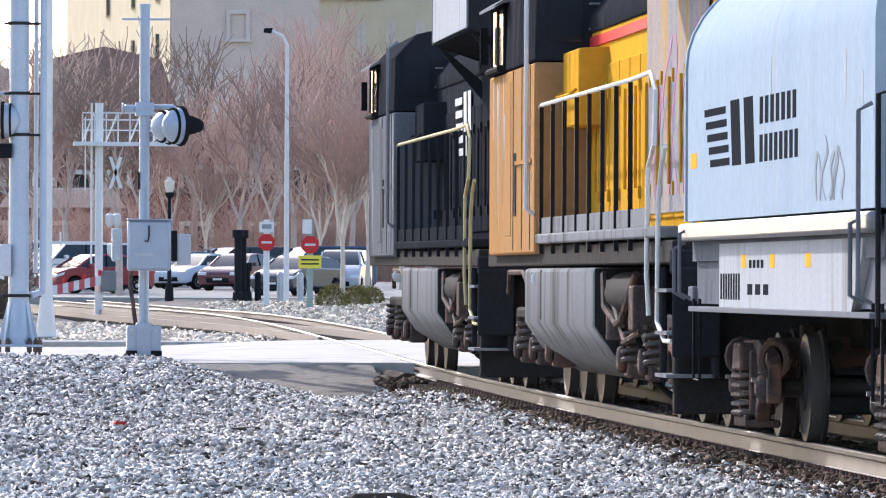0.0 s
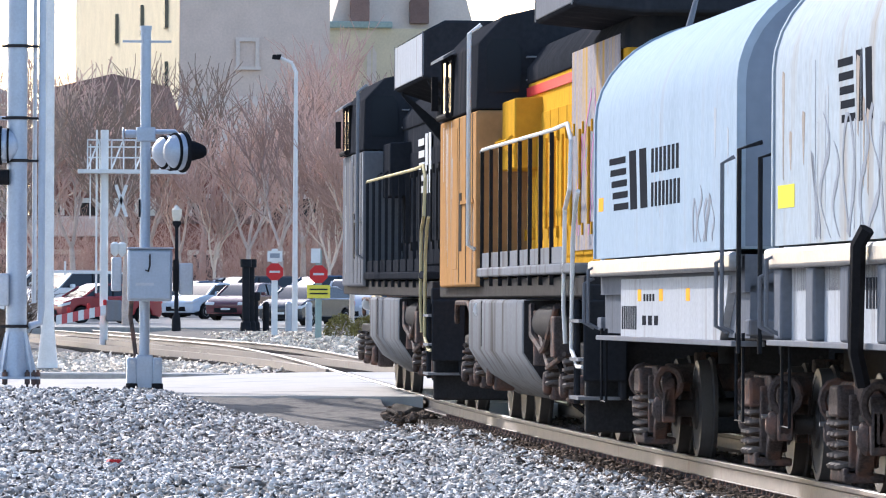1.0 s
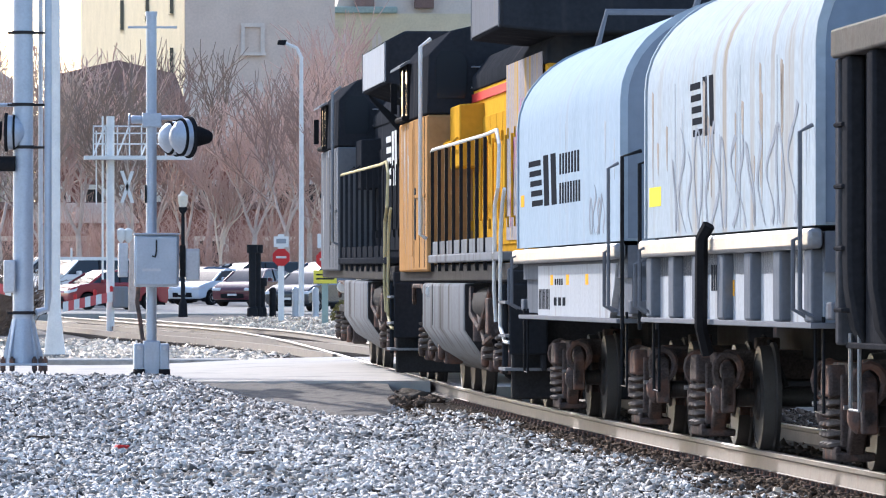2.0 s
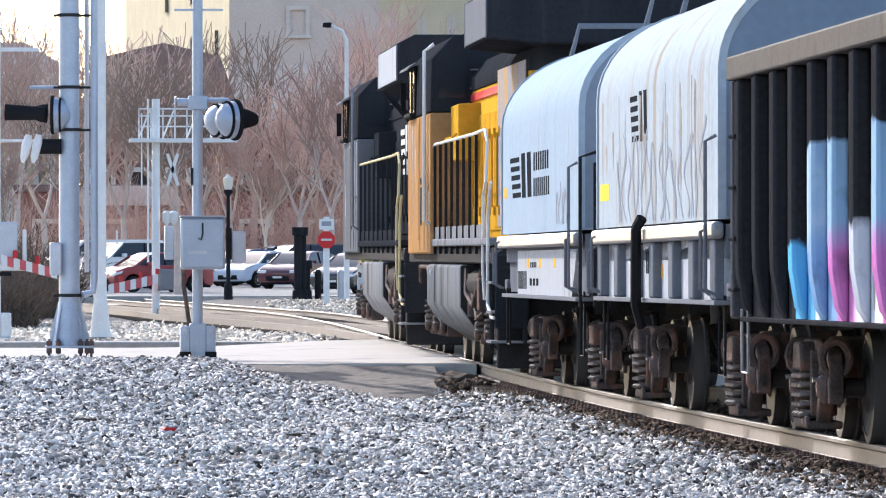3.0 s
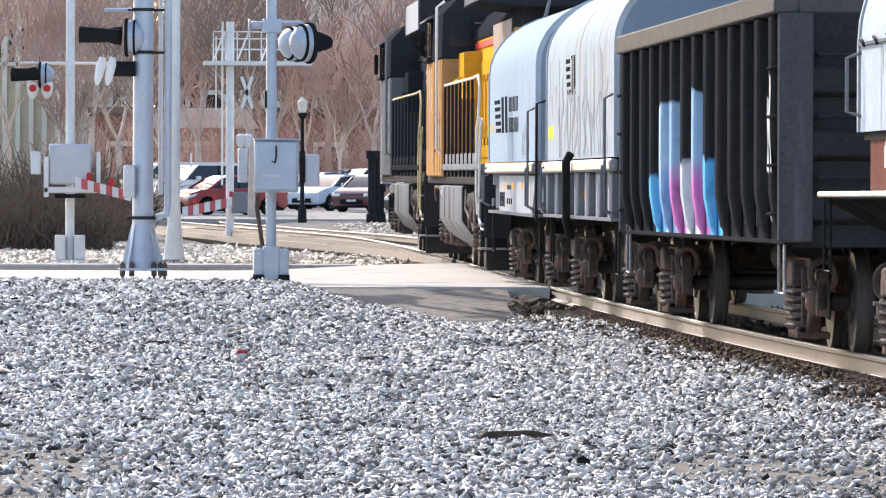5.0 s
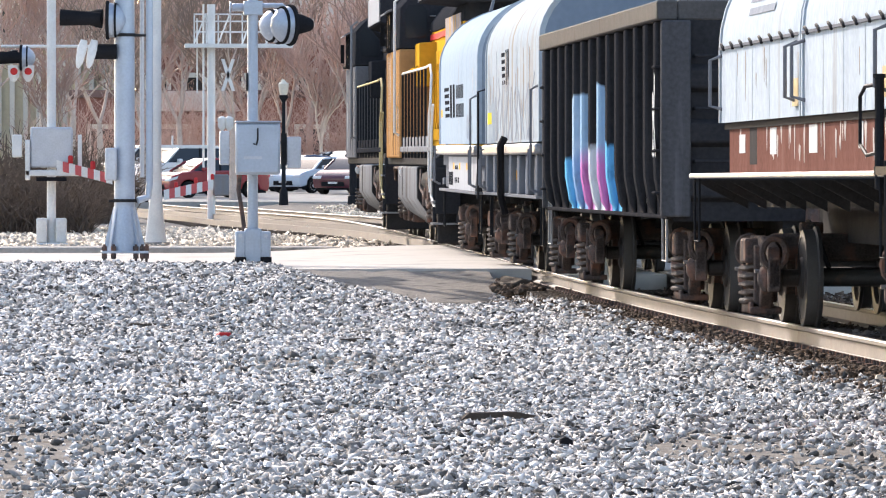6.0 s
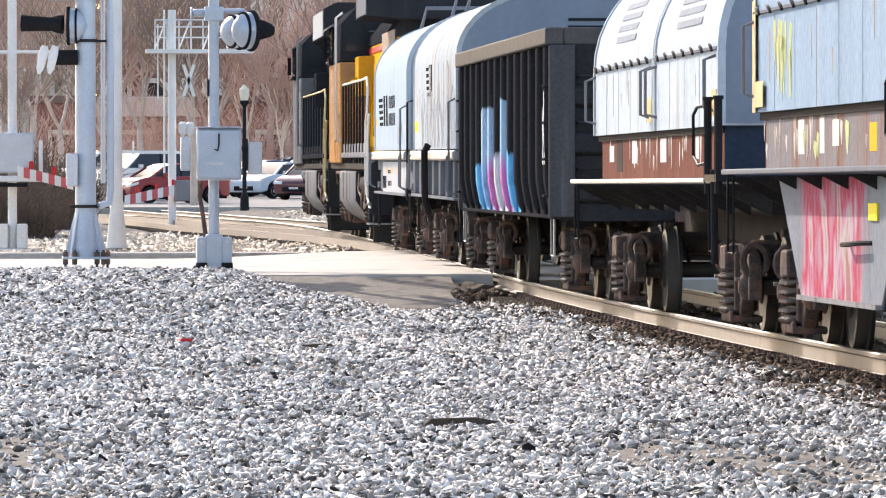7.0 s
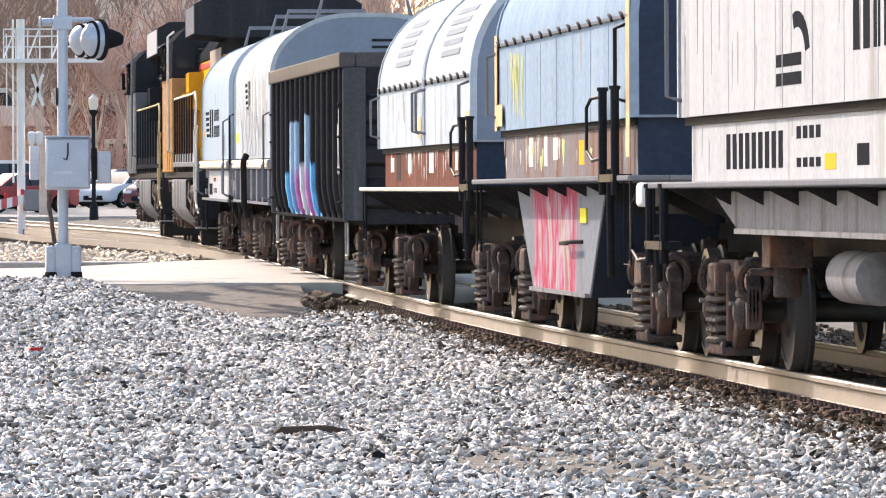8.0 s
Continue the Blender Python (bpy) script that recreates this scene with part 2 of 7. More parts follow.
def sprayed_gondola():
    """Black car paint with one sprayed picture on its left side: bands along the car, a lower and an upper colour, ragged edges."""
    m = mat("sprayed_gondola_paint", (0.034, 0.034, 0.037), 0.5, 0.0, 0.3, 4, 0.12, (0.05, 0.043, 0.042), 0.22, True)
    n, l = m.node_tree.nodes, m.node_tree.links
    bsdf = n["Principled BSDF"]
    under = bsdf.inputs["Base Color"].links[0].from_socket
    tc = n.new("ShaderNodeTexCoord")
    warp = n.new("ShaderNodeTexNoise")
    warp.inputs["Scale"].default_value, warp.inputs["Detail"].default_value = 2.6, 4
    l.new(tc.outputs["Object"], warp.inputs["Vector"])
    shift = n.new("ShaderNodeVectorMath")
    shift.operation = "MULTIPLY_ADD"
    shift.inputs[1].default_value = (0.0, 0.5, 0.36)
    l.new(warp.outputs["Color"], shift.inputs[0])
    l.new(tc.outputs["Object"], shift.inputs[2])
    axes = n.new("ShaderNodeSeparateXYZ")
    l.new(shift.outputs[0], axes.inputs[0])

    def span(socket, a, b, lo=0.0, hi=1.0):
        r = n.new("ShaderNodeMapRange")
        for key, v in (("From Min", a), ("From Max", b), ("To Min", lo), ("To Max", hi)):
            r.inputs[key].default_value = v
        l.new(socket, r.inputs["Value"])
        return r.outputs[0]

    def ramp(socket, stops):
        r = n.new("ShaderNodeValToRGB")
        e = r.color_ramp.elements
        while len(e) < len(stops):
            e.new(0.5)
        for k, (p, c) in enumerate(stops):
            e[k].position = p
            e[k].color = (*c, 1) if isinstance(c, tuple) else (c, c, c, 1)
        l.new(socket, r.inputs["Fac"])
        return r.outputs["Color"]

    along = span(axes.outputs["Y"], 5.15, -2.25)
    # Pale bands are white spray, enlarged to include sunlit gloss on the ribs.
    cyan, pale, blue, pink, steel, grey = (0.14, 0.44, 0.72), (0.74, 0.79, 0.84), (0.24, 0.38, 0.60), (0.56, 0.20, 0.46), (0.30, 0.45, 0.60), (0.48, 0.51, 0.56)
    lower = ramp(along, [(0.0, cyan), (0.15, cyan), (0.18, pale), (0.22, blue), (0.33, blue), (0.36, pink), (0.47, pink), (0.50, pale), (0.56, grey), (0.67, pale), (0.69, pink), (0.80, pink), (0.83, cyan)])
    upper = ramp(along, [(0.0, cyan), (0.17, cyan), (0.20, pale), (0.26, steel), (0.33, pale), (0.37, steel), (0.46, steel), (0.49, pale), (0.56, grey), (0.68, pale), (0.72, steel), (0.78, steel), (0.81, pale), (0.85, cyan)])
    height = ramp(along, [(0.0, 0.0), (0.02, 0.30), (0.16, 0.34), (0.19, 0.80), (0.46, 0.83), (0.49, 0.40), (0.66, 0.45), (0.69, 0.85), (0.81, 0.83), (0.84, 0.48), (0.96, 0.44), (1.0, 0.0)])
    level = span(axes.outputs["Z"], 1.18, 2.68)
    both = n.new("ShaderNodeMix")
    both.data_type = "RGBA"
    l.new(span(level, 0.26, 0.42), both.inputs["Factor"])
    l.new(lower, both.inputs["A"])
    l.new(upper, both.inputs["B"])
    room = n.new("ShaderNodeMath")
    room.operation = "SUBTRACT"
    l.new(height, room.inputs[0])
    l.new(level, room.inputs[1])
    raw = n.new("ShaderNodeSeparateXYZ")
    l.new(tc.outputs["Object"], raw.inputs[0])
    left = span(raw.outputs["X"], -1.2, -1.3)
    worn = span(warp.outputs["Fac"], 0.26, 0.40, 0.45, 1.0)
    mask = span(room.outputs[0], 0.0, 0.035)
    for other in (left, worn):
        mul = n.new("ShaderNodeMath")
        mul.operation = "MULTIPLY"
        l.new(mask, mul.inputs[0])
        l.new(other, mul.inputs[1])
        mask = mul.outputs[0]
    paint = n.new("ShaderNodeMix")
    paint.data_type = "RGBA"
    l.new(mask, paint.inputs["Factor"])
    l.new(under, paint.inputs["A"])
    l.new(both.outputs["Result"], paint.inputs["B"])
    l.new(paint.outputs["Result"], bsdf.inputs["Base Color"])
    return m


GONDOLA_SPRAYED = sprayed_gondola()


def sprayed_belly(y_front, y_rear):
    """Cool grey panel with faded, runny red and pink paint between two places along the car."""
    m = mat("sprayed_belly_paint", (0.235, 0.25, 0.28), 0.5, 0.0, 0.2, 3, 0.06, (0.22, 0.20, 0.20), 0.3, True)
    n, l = m.node_tree.nodes, m.node_tree.links
    bsdf = n["Principled BSDF"]
    under = bsdf.inputs["Base Color"].links[0].from_socket
    tc = n.new("ShaderNodeTexCoord")
    runs = n.new("ShaderNodeMapping")
    runs.inputs["Scale"].default_value = (1.0, 1.0, 0.6)
    l.new(tc.outputs["Object"], runs.inputs["Vector"])
    tone = n.new("ShaderNodeTexNoise")
    tone.inputs["Scale"].default_value, tone.inputs["Detail"].default_value = 2.0, 5
    l.new(runs.outputs[0], tone.inputs["Vector"])
    ramp = n.new("ShaderNodeValToRGB")
    stops = ((0.30, (0.36, 0.31, 0.33)), (0.40, (0.40, 0.19, 0.24)), (0.46, (0.42, 0.08, 0.11)), (0.52, (0.42, 0.20, 0.27)), (0.58, (0.42, 0.38, 0.39)), (0.65, (0.34, 0.20, 0.15)), (0.74, (0.32, 0.14, 0.21)))
    e = ramp.color_ramp.elements
    while len(e) < len(stops):
        e.new(0.5)
    for k, (p, c) in enumerate(stops):
        e[k].position, e[k].color = p, (*c, 1)
    l.new(tone.outputs["Fac"], ramp.inputs["Fac"])
    edge = n.new("ShaderNodeTexNoise")
    edge.inputs["Scale"].default_value, edge.inputs["Detail"].default_value = 1.4, 5
    l.new(runs.outputs[0], edge.inputs["Vector"])
    axes = n.new("ShaderNodeSeparateXYZ")
    l.new(tc.outputs["Object"], axes.inputs[0])
    wobble = n.new("ShaderNodeMath")
    wobble.operation = "MULTIPLY_ADD"
    wobble.inputs[1].default_value = 2.0
    l.new(edge.outputs["Fac"], wobble.inputs[0])
    l.new(axes.outputs["Y"], wobble.inputs[2])
    mask = None
    for a, b in ((y_front + 1.1, y_front + 0.8), (y_rear + 0.9, y_rear + 1.2)):
        r = n.new("ShaderNodeMapRange")
        r.inputs["From Min"].default_value, r.inputs["From Max"].default_value = a, b
        l.new(wobble.outputs[0], r.inputs["Value"])
        if mask is None:
            mask = r.outputs[0]
        else:
            mul = n.new("ShaderNodeMath")
            mul.operation = "MULTIPLY"
            l.new(mask, mul.inputs[0])
            l.new(r.outputs[0], mul.inputs[1])
            mask = mul.outputs[0]
    paint = n.new("ShaderNodeMix")
    paint.data_type = "RGBA"
    l.new(mask, paint.inputs["Factor"])
    l.new(under, paint.inputs["A"])
    l.new(ramp.outputs["Color"], paint.inputs["B"])
    l.new(paint.outputs["Result"], bsdf.inputs["Base Color"])
    return m


# ---- building blocks ----
class Shape:
    """Collects the corners and faces of one mesh."""

    def __init__(self):
        self.v, self.f = [], []

    def add(self, verts, faces):
        o = len(self.v)
        self.v += [tuple(p) for p in verts]
        self.f += [tuple(i + o for i in f) for f in faces]
        return self

    def box(self, x0, x1, y0, y1, z0, z1):
        return self.add([(x, y, z) for z in (z0, z1) for y in (y0, y1) for x in (x0, x1)],
                        [(0, 2, 3, 1), (4, 5, 7, 6), (0, 1, 5, 4), (1, 3, 7, 5), (3, 2, 6, 7), (2, 0, 4, 6)])

    def rod(self, a, b, r, n=8, r2=None):
        a, b = Vector(a), Vector(b)
        d = (b - a).normalized()
        u = d.orthogonal().normalized()
        w = d.cross(u)
        r2 = r if r2 is None else r2
        ring = [(math.cos(2 * math.pi * i / n), math.sin(2 * math.pi * i / n)) for i in range(n)]
        vs = [a + (u * c + w * s) * r for c, s in ring] + [b + (u * c + w * s) * r2 for c, s in ring]
        fs = [(i, (i + 1) % n, n + (i + 1) % n, n + i) for i in range(n)] + [tuple(range(n - 1, -1, -1)), tuple(range(n, 2 * n))]
        return self.add(vs, fs)

    def pipe(self, points, r, n=6):
        """A bent bar through the points, one closed tube."""
        pts = [Vector(p) for p in points]
        vs, fs = [], []
        up = None
        for i, p in enumerate(pts):
            d = (pts[min(i + 1, len(pts) - 1)] - pts[max(i - 1, 0)]).normalized()
            if up is None:
                up = d.orthogonal().normalized()
            u = (up - d * up.dot(d)).normalized()
            up = u
            w = d.cross(u)
            vs += [p + (u * math.cos(2 * math.pi * k / n) + w * math.sin(2 * math.pi * k / n)) * r for k in range(n)]
        for i in range(len(pts) - 1):
            fs += [(i * n + k, i * n + (k + 1) % n, (i + 1) * n + (k + 1) % n, (i + 1) * n + k) for k in range(n)]
        fs += [tuple(range(n - 1, -1, -1)), tuple(range((len(pts) - 1) * n, len(pts) * n))]
        return self.add(vs, fs)

    def prism(self, outline, a, b, axis="y"):
        """An outline of (u, z) pushed from a to b along y (u = x), along x (u = y) or along z (u, z = x, y)."""
        n = len(outline)
        put = {"y": lambda u, z, s: (u, s, z), "x": lambda u, z, s: (s, u, z), "z": lambda u, z, s: (u, z, s)}[axis]
        vs = [put(u, z, a) for u, z in outline] + [put(u, z, b) for u, z in outline]
        fs = [(i, (i + 1) % n, n + (i + 1) % n, n + i) for i in range(n)] + [tuple(range(n - 1, -1, -1)), tuple(range(n, 2 * n))]
        return self.add(vs, fs)

    def lathe(self, rings, centre, axis, n=16):
        """Rings of (along, radius) turned round an axis through centre."""
        c, d = Vector(centre), Vector(axis).normalized()
        u = d.orthogonal().normalized()
        w = d.cross(u)
        vs, fs = [], []
        for along, r in rings:
            vs += [c + d * along + (u * math.cos(2 * math.pi * k / n) + w * math.sin(2 * math.pi * k / n)) * r for k in range(n)]
        for i in range(len(rings) - 1):
            fs += [(i * n + k, i * n + (k + 1) % n, (i + 1) * n + (k + 1) % n, (i + 1) * n + k) for k in range(n)]
        fs += [tuple(range(n - 1, -1, -1)), tuple(range((len(rings) - 1) * n, len(rings) * n))]
        return self.add(vs, fs)

    def mesh(self, name, material):
        me = bpy.data.meshes.new(name)
        me.from_pydata(self.v, [], self.f)
        bm = bmesh.new()
        bm.from_mesh(me)
        bmesh.ops.recalc_face_normals(bm, faces=bm.faces)
        bm.to_mesh(me)
        bm.free()
        me.polygons.foreach_set("use_smooth", [True] * len(me.polygons))
        me.set_sharp_from_angle(angle=radians(38))
        me.materials.append(material)
        return me


def part(name, shape, material, parent=None, label="", bevel=0.0):
    """Links a shape as one mesh object under a thing or a part."""
    ob = new(name, shape.mesh(name, material))
    ob.parent = parent
    if bevel:
        b = ob.modifiers.new("edges", "BEVEL")
        b.width, b.segments, b.limit_method, b.angle_limit = bevel, 2, "ANGLE", radians(40)
    return tagged(ob, label)


def thing(name, x, y, z, label, category, group="", turn=0.0, kind=""):
    ob = new(name)
    ob.matrix_basis = pose(x, y, z, 0, 0, turn)
    return tagged(ob, label, category, group, kind)


def box(*a):
    return Shape().box(*a)


def lerp_table(table, s):
    """Smooth reading of a table of (place, value)."""
    if s <= table[0][0]:
        return table[0][1]
    for (a, va), (b, vb) in zip(table, table[1:]):
        if s <= b:
            k = (s - a) / (b - a)
            k = k * k * (3 - 2 * k) * 0.35 + k * 0.65
            return va + (vb - va) * k
    return table[-1][1]


# ---- the line of the track and the lie of the land ----
BEND = [(0, 0.0), (60, 0.0), (85, 0.1), (107, 0.3), (125, 0.48), (147, 0.72), (170, 0.95), (188, 0.75), (215, -0.6), (250, -2.3), (290, -4.4), (350, -9.0), (450, -20.0)]
CLIMB = [(0, 0.0), (70, 0.0), (92, 0.04), (110, 0.13), (147, 0.27), (200, 0.36), (250, 0.47), (290, 0.6), (450, 1.0)]
LAND = [(0, 0.0), (125, 0.0), (150, 0.02), (200, 0.26), (250, 0.56), (290, 0.86), (400, 1.2), (900, 1.6)]


def smooth_at(table, y, w):
    return sum(lerp_table(table, y + d * w) * k for d, k in ((-1, 1), (-0.5, 2), (0, 2), (0.5, 2), (1, 1))) / 8


def track(y):
    return Vector((smooth_at(BEND, y, 14), y, smooth_at(CLIMB, y, 10)))


def road_edge(x):
    """The near edge of the paved crossing."""
    return min(97.0 - (x + 0.86) * 0.6, 99.3) if x < -0.86 else 97.0


def lot_z(y):
    """Height of the sloping car park."""
    return -1.28 + 0.00733 * y


def ground_z(x, y):
    """Height of the gravel and earth."""
    t = track(y)
    off = abs(x - t.x)
    near = -0.27 + 0.066 * max(0.0, min(1.0, (2.6 - off) / 1.2))
    if y < 100:
        a = max(0.0, min(1.0, (-2.9 - x) / 1.5)) * max(0.0, min(1.0, (y - 74) / 20))
        a = a * a * (3 - 2 * a)
        near += 0.30 * a
        hollow = math.exp(-((x + 1.9) / 0.8) ** 2 - ((y - 92) / 6) ** 2)
        near -= 0.2 * hollow
        if y > road_edge(x) + 0.2:
            near = min(near, -0.32)
        near += 0.035 * noise.noise(Vector((x * 0.9, y * 0.35, 3)))
        return near + t.z
    k = max(0.0, min(1.0, (y - 124) / 10))
    far = smooth_at(LAND, y, 8) - 0.05
    blend = max(0.0, min(1.0, (off - 1.6) / 2.5))
    bed = t.z - 0.2
    far = bed + (far - bed) * blend
    return near * (1 - k) + far * k - (0.25 * (1 - k) if y < 126 else 0)


# ---- ground, road and track ----
def grid_sheet(name, xs, ys, material, label):
    verts = [(x, y, ground_z(x, y)) for y in ys for x in xs]
    w = len(xs)
    faces = [(j * w + i, j * w + i + 1, (j + 1) * w + i + 1, (j + 1) * w + i) for j in range(len(ys) - 1) for i in range(w - 1)]
    s = Shape().add(verts, faces)
    ob = new(name, s.mesh(name, material))
    return tagged(ob, label, "ground", kind="structure")


xs = [-900, -300, -120, -60, -30, -18, -12] + [-10 + 0.4 * i for i in range(31)] + [2.5 + i for i in range(9)] + [14, 20, 32, 60, 130, 300, 900]
ys = [-400, -120, -40, 0, 12, 22] + [26 + 0.8 * i for i in range(125)] + [126 + 4 * i for i in range(50)] + [340, 380, 450, 600, 900, 1600]
ground = grid_sheet("ground", xs, ys, EARTH, "grey gravelly earth and dust beside the railway")


def stones(name, count, region, size, material, label, seed, lift=0.0, thin=0.0):
    """Angular broken stones strewn over the ground, one joined mesh."""
    r = np.random.default_rng(seed)
    unit = np.array([(1, 0, 0), (-1, 0, 0), (0, 1, 0), (0, -1, 0), (0, 0, 1), (0, 0, -1)], float)
    tri = np.array([(0, 2, 4), (2, 1, 4), (1, 3, 4), (3, 0, 4), (2, 0, 5), (1, 2, 5), (3, 1, 5), (0, 3, 5)])
    px, py = region(r, count)
    keep = np.array([not (91.5 < y < 123.5 and name != "rubble" and -60 < x < 60 and y > road_edge(x)) for x, y in zip(px, py)])
    if thin:
        bare = np.array([noise.noise(Vector((x * 0.45, y * 0.13, 7.0))) for x, y in zip(px, py)])
        keep &= r.random(len(px)) > np.clip((bare - 0.05) * thin, 0, 0.85)
    px, py = px[keep], py[keep]
    n = len(px)
    pz = np.array([ground_z(x, y) for x, y in zip(px, py)])
    s = size[0] * (size[1] / size[0]) ** r.random(n)
    verts = unit[None] + r.uniform(-0.55, 0.55, (n, 6, 3))
    verts *= r.uniform(0.38, 1.25, (n, 1, 3)) * s[:, None, None]
    q = r.normal(size=(n, 4))
    q /= np.linalg.norm(q, axis=1)[:, None]
    w, x, y, z = q.T
    rot = np.stack([1 - 2 * (y * y + z * z), 2 * (x * y - w * z), 2 * (x * z + w * y), 2 * (x * y + w * z), 1 - 2 * (x * x + z * z), 2 * (y * z - w * x),
                    2 * (x * z - w * y), 2 * (y * z + w * x), 1 - 2 * (x * x + y * y)], 1).reshape(n, 3, 3)
    verts = np.einsum("nij,nkj->nki", rot, verts) * np.array((1, 1, 0.8))
    verts += np.stack([px, py, pz + s * r.uniform(0.0, 0.45, n) + lift], 1)[:, None]
    me = bpy.data.meshes.new(name)
    me.vertices.add(n * 6)
    me.vertices.foreach_set("co", verts.reshape(-1))
    faces = (tri[None] + (np.arange(n) * 6)[:, None, None]).reshape(-1)
    me.loops.add(len(faces))
    me.loops.foreach_set("vertex_index", faces)
    me.polygons.add(n * 8)
    me.polygons.foreach_set("loop_start", np.arange(n * 8) * 3)
    me.update(calc_edges=True)
    me.validate()
    me.materials.append(material)
    return tagged(new(name, me), label, "gravel", kind="stuff")


def strip(y0, y1, x_left, x_right, power=1.0):
    def pick(r, n):
        y = y0 + (y1 - y0) * r.random(n) ** power
        left, right = x_left(y), x_right(y)
        return left + (right - left) * r.random(n), y
    return pick


def flat_prism(outline, z0, z1):
    return Shape().prism(outline, z0, z1, "z")


crossing = thing("road_crossing", 0, 0, 0, "worn pale concrete road crossing over the railway with a raised edge", "road", kind="structure")


def road_z(x, y):
    """Height of the crossing: it rises with the rails that it carries."""
    t = track(y)
    k = max(0.0, min(1.0, 1 - (abs(x - t.x) - 1.0) / 4.0))
    return 0.03 + (t.z - 0.036) * k * k * (3 - 2 * k)


def road_piece(columns, near, bend):
    """A paved sheet with thickness; columns of x run from near(x) to the far kerb, and follow the rails where bend is set."""
    rows = 14
    vs, w = [], len(columns)
    for depth in (0.0, 0.55):
        for j in range(rows):
            for x in columns:
                y = near(x) + (122.5 - near(x)) * j / (rows - 1)
                px = x + (track(y).x if bend(x) else 0.0)
                vs.append((px, y, road_z(px, y) - depth))
    o = w * rows
    fs = []
    for j in range(rows - 1):
        for i in range(w - 1):
            q = (j * w + i, j * w + i + 1, (j + 1) * w + i + 1, (j + 1) * w + i)
            fs += [q, tuple(k + o for k in reversed(q))]
    rim = [i for i in range(w)] + [j * w + w - 1 for j in range(1, rows)] + [(rows - 1) * w + i for i in range(w - 2, -1, -1)] + [j * w for j in range(rows - 2, 0, -1)]
    fs += [(rim[k], rim[(k + 1) % len(rim)], rim[(k + 1) % len(rim)] + o, rim[k] + o) for k in range(len(rim))]
    return Shape().add(vs, fs)


part("road_surface", road_piece((-60, -30, -14, -9, -7.5, -6.5, -5.7, -5, -4.4, -3.8, -3.2, -2.6, -2, -1.5, -1.1, -0.84), road_edge, lambda x: x > -1.2), ROAD, crossing)
part("road_surface", road_piece((-0.64, -0.2, 0.2, 0.64), lambda x: 92.2, lambda x: True), ROAD, crossing)
part("road_surface", road_piece((0.84, 1.4, 2.2, 3.5, 5, 8, 20, 60), lambda x: 92.2, lambda x: x < 1.5), ROAD, crossing)
# The broken apron slopes down to the gravel.
g = random.Random(91)
apron_x = [-9 + 0.26 * i for i in range(31)]
rows_ = [[(x, road_edge(x) - 0.02 - d + g.uniform(-0.03, 0.03), z + g.uniform(-0.012, 0.012)) for x in apron_x] for d, z in ((-0.3, 0.0), (0.0, 0.024), (0.4, -0.03), (2.2, -0.13), (4.4, -0.27), (6.4, -0.41), (6.8, -0.62))]
wide = len(apron_x)
apron = Shape().add([p for r in rows_ for p in r], [(j * wide + i, j * wide + i + 1, (j + 1) * wide + i + 1, (j + 1) * wide + i) for j in range(len(rows_) - 1) for i in range(wide - 1)])
part("apron", apron, CONCRETE_DARK, crossing, "cracked sloping concrete edge of the crossing")
part("broken_edge", Shape().prism([(-1.25, -0.5), (-0.85, -0.5), (-0.86, -0.05), (-1.0, -0.03), (-1.12, -0.09), (-1.22, -0.08)], 93.4, 97.0), TIE, crossing, "rotten timber beside the rail", 0.02)
part("broken_edge", Shape().prism([(-1.35, -0.5), (-0.84, -0.5), (-0.86, -0.10), (-0.95, -0.16), (-1.08, -0.14), (-1.2, -0.26), (-1.3, -0.24)], 90.9, 93.4), UNDER, crossing, "rotten timber end of the crossing", 0.02)
sidewalk = flat_prism([(-60, 126.0), (-60, 123.2), (-2.2, 123.2), (-2.2, 126.0)], -0.3, 0.12)
tagged(part("pavement", sidewalk, CONCRETE, None, "pale concrete kerb and pavement beside the road", 0.03), "", "pavement", kind="structure")


def rail_sweep(offset, y0, y1, step, outline):
    """A rail section swept along the line of the track."""
    s = Shape()
    ys_ = [y0 + step * i for i in range(int((y1 - y0) / step) + 1)]
    n = len(outline)
    vs = []
    for y in ys_:
        c, d = track(y), (track(y + 1) - track(y - 1)).normalized()
        side = Vector((d.y, -d.x, 0))
        vs += [c + side * (offset + u) + Vector((0, 0, z)) for u, z in outline]
    fs = [(j * n + i, j * n + (i + 1) % n, (j + 1) * n + (i + 1) % n, (j + 1) * n + i) for j in range(len(ys_) - 1) for i in range(n)]
    fs += [tuple(range(n)), tuple(range((len(ys_) - 1) * n, len(ys_) * n))]
    return s.add(vs, fs)


RAIL = [(-0.075, -0.185), (0.075, -0.185), (0.075, -0.172), (0.015, -0.15), (0.010, -0.05), (0.036, -0.035), (0.036, -0.006), (-0.036, -0.006), (-0.036, -0.035), (-0.010, -0.05), (-0.015, -0.15), (-0.075, -0.172)]
HEAD = [(-0.034, -0.006), (0.034, -0.006), (0.028, 0.0), (-0.028, 0.0)]
for k, off in enumerate((-0.755, 0.755)):
    rail = thing("rail", 0, 0, 0, "long rusty steel rail with a polished running top", "rail", "rails of the track", kind="structure")
    part("rail_web", rail_sweep(off, -30, 420, 1.5, RAIL), RAIL_SIDE, rail)
    part("rail_head", rail_sweep(off, -30, 420, 1.5, HEAD), RAIL_TOP, rail, "polished running surface")

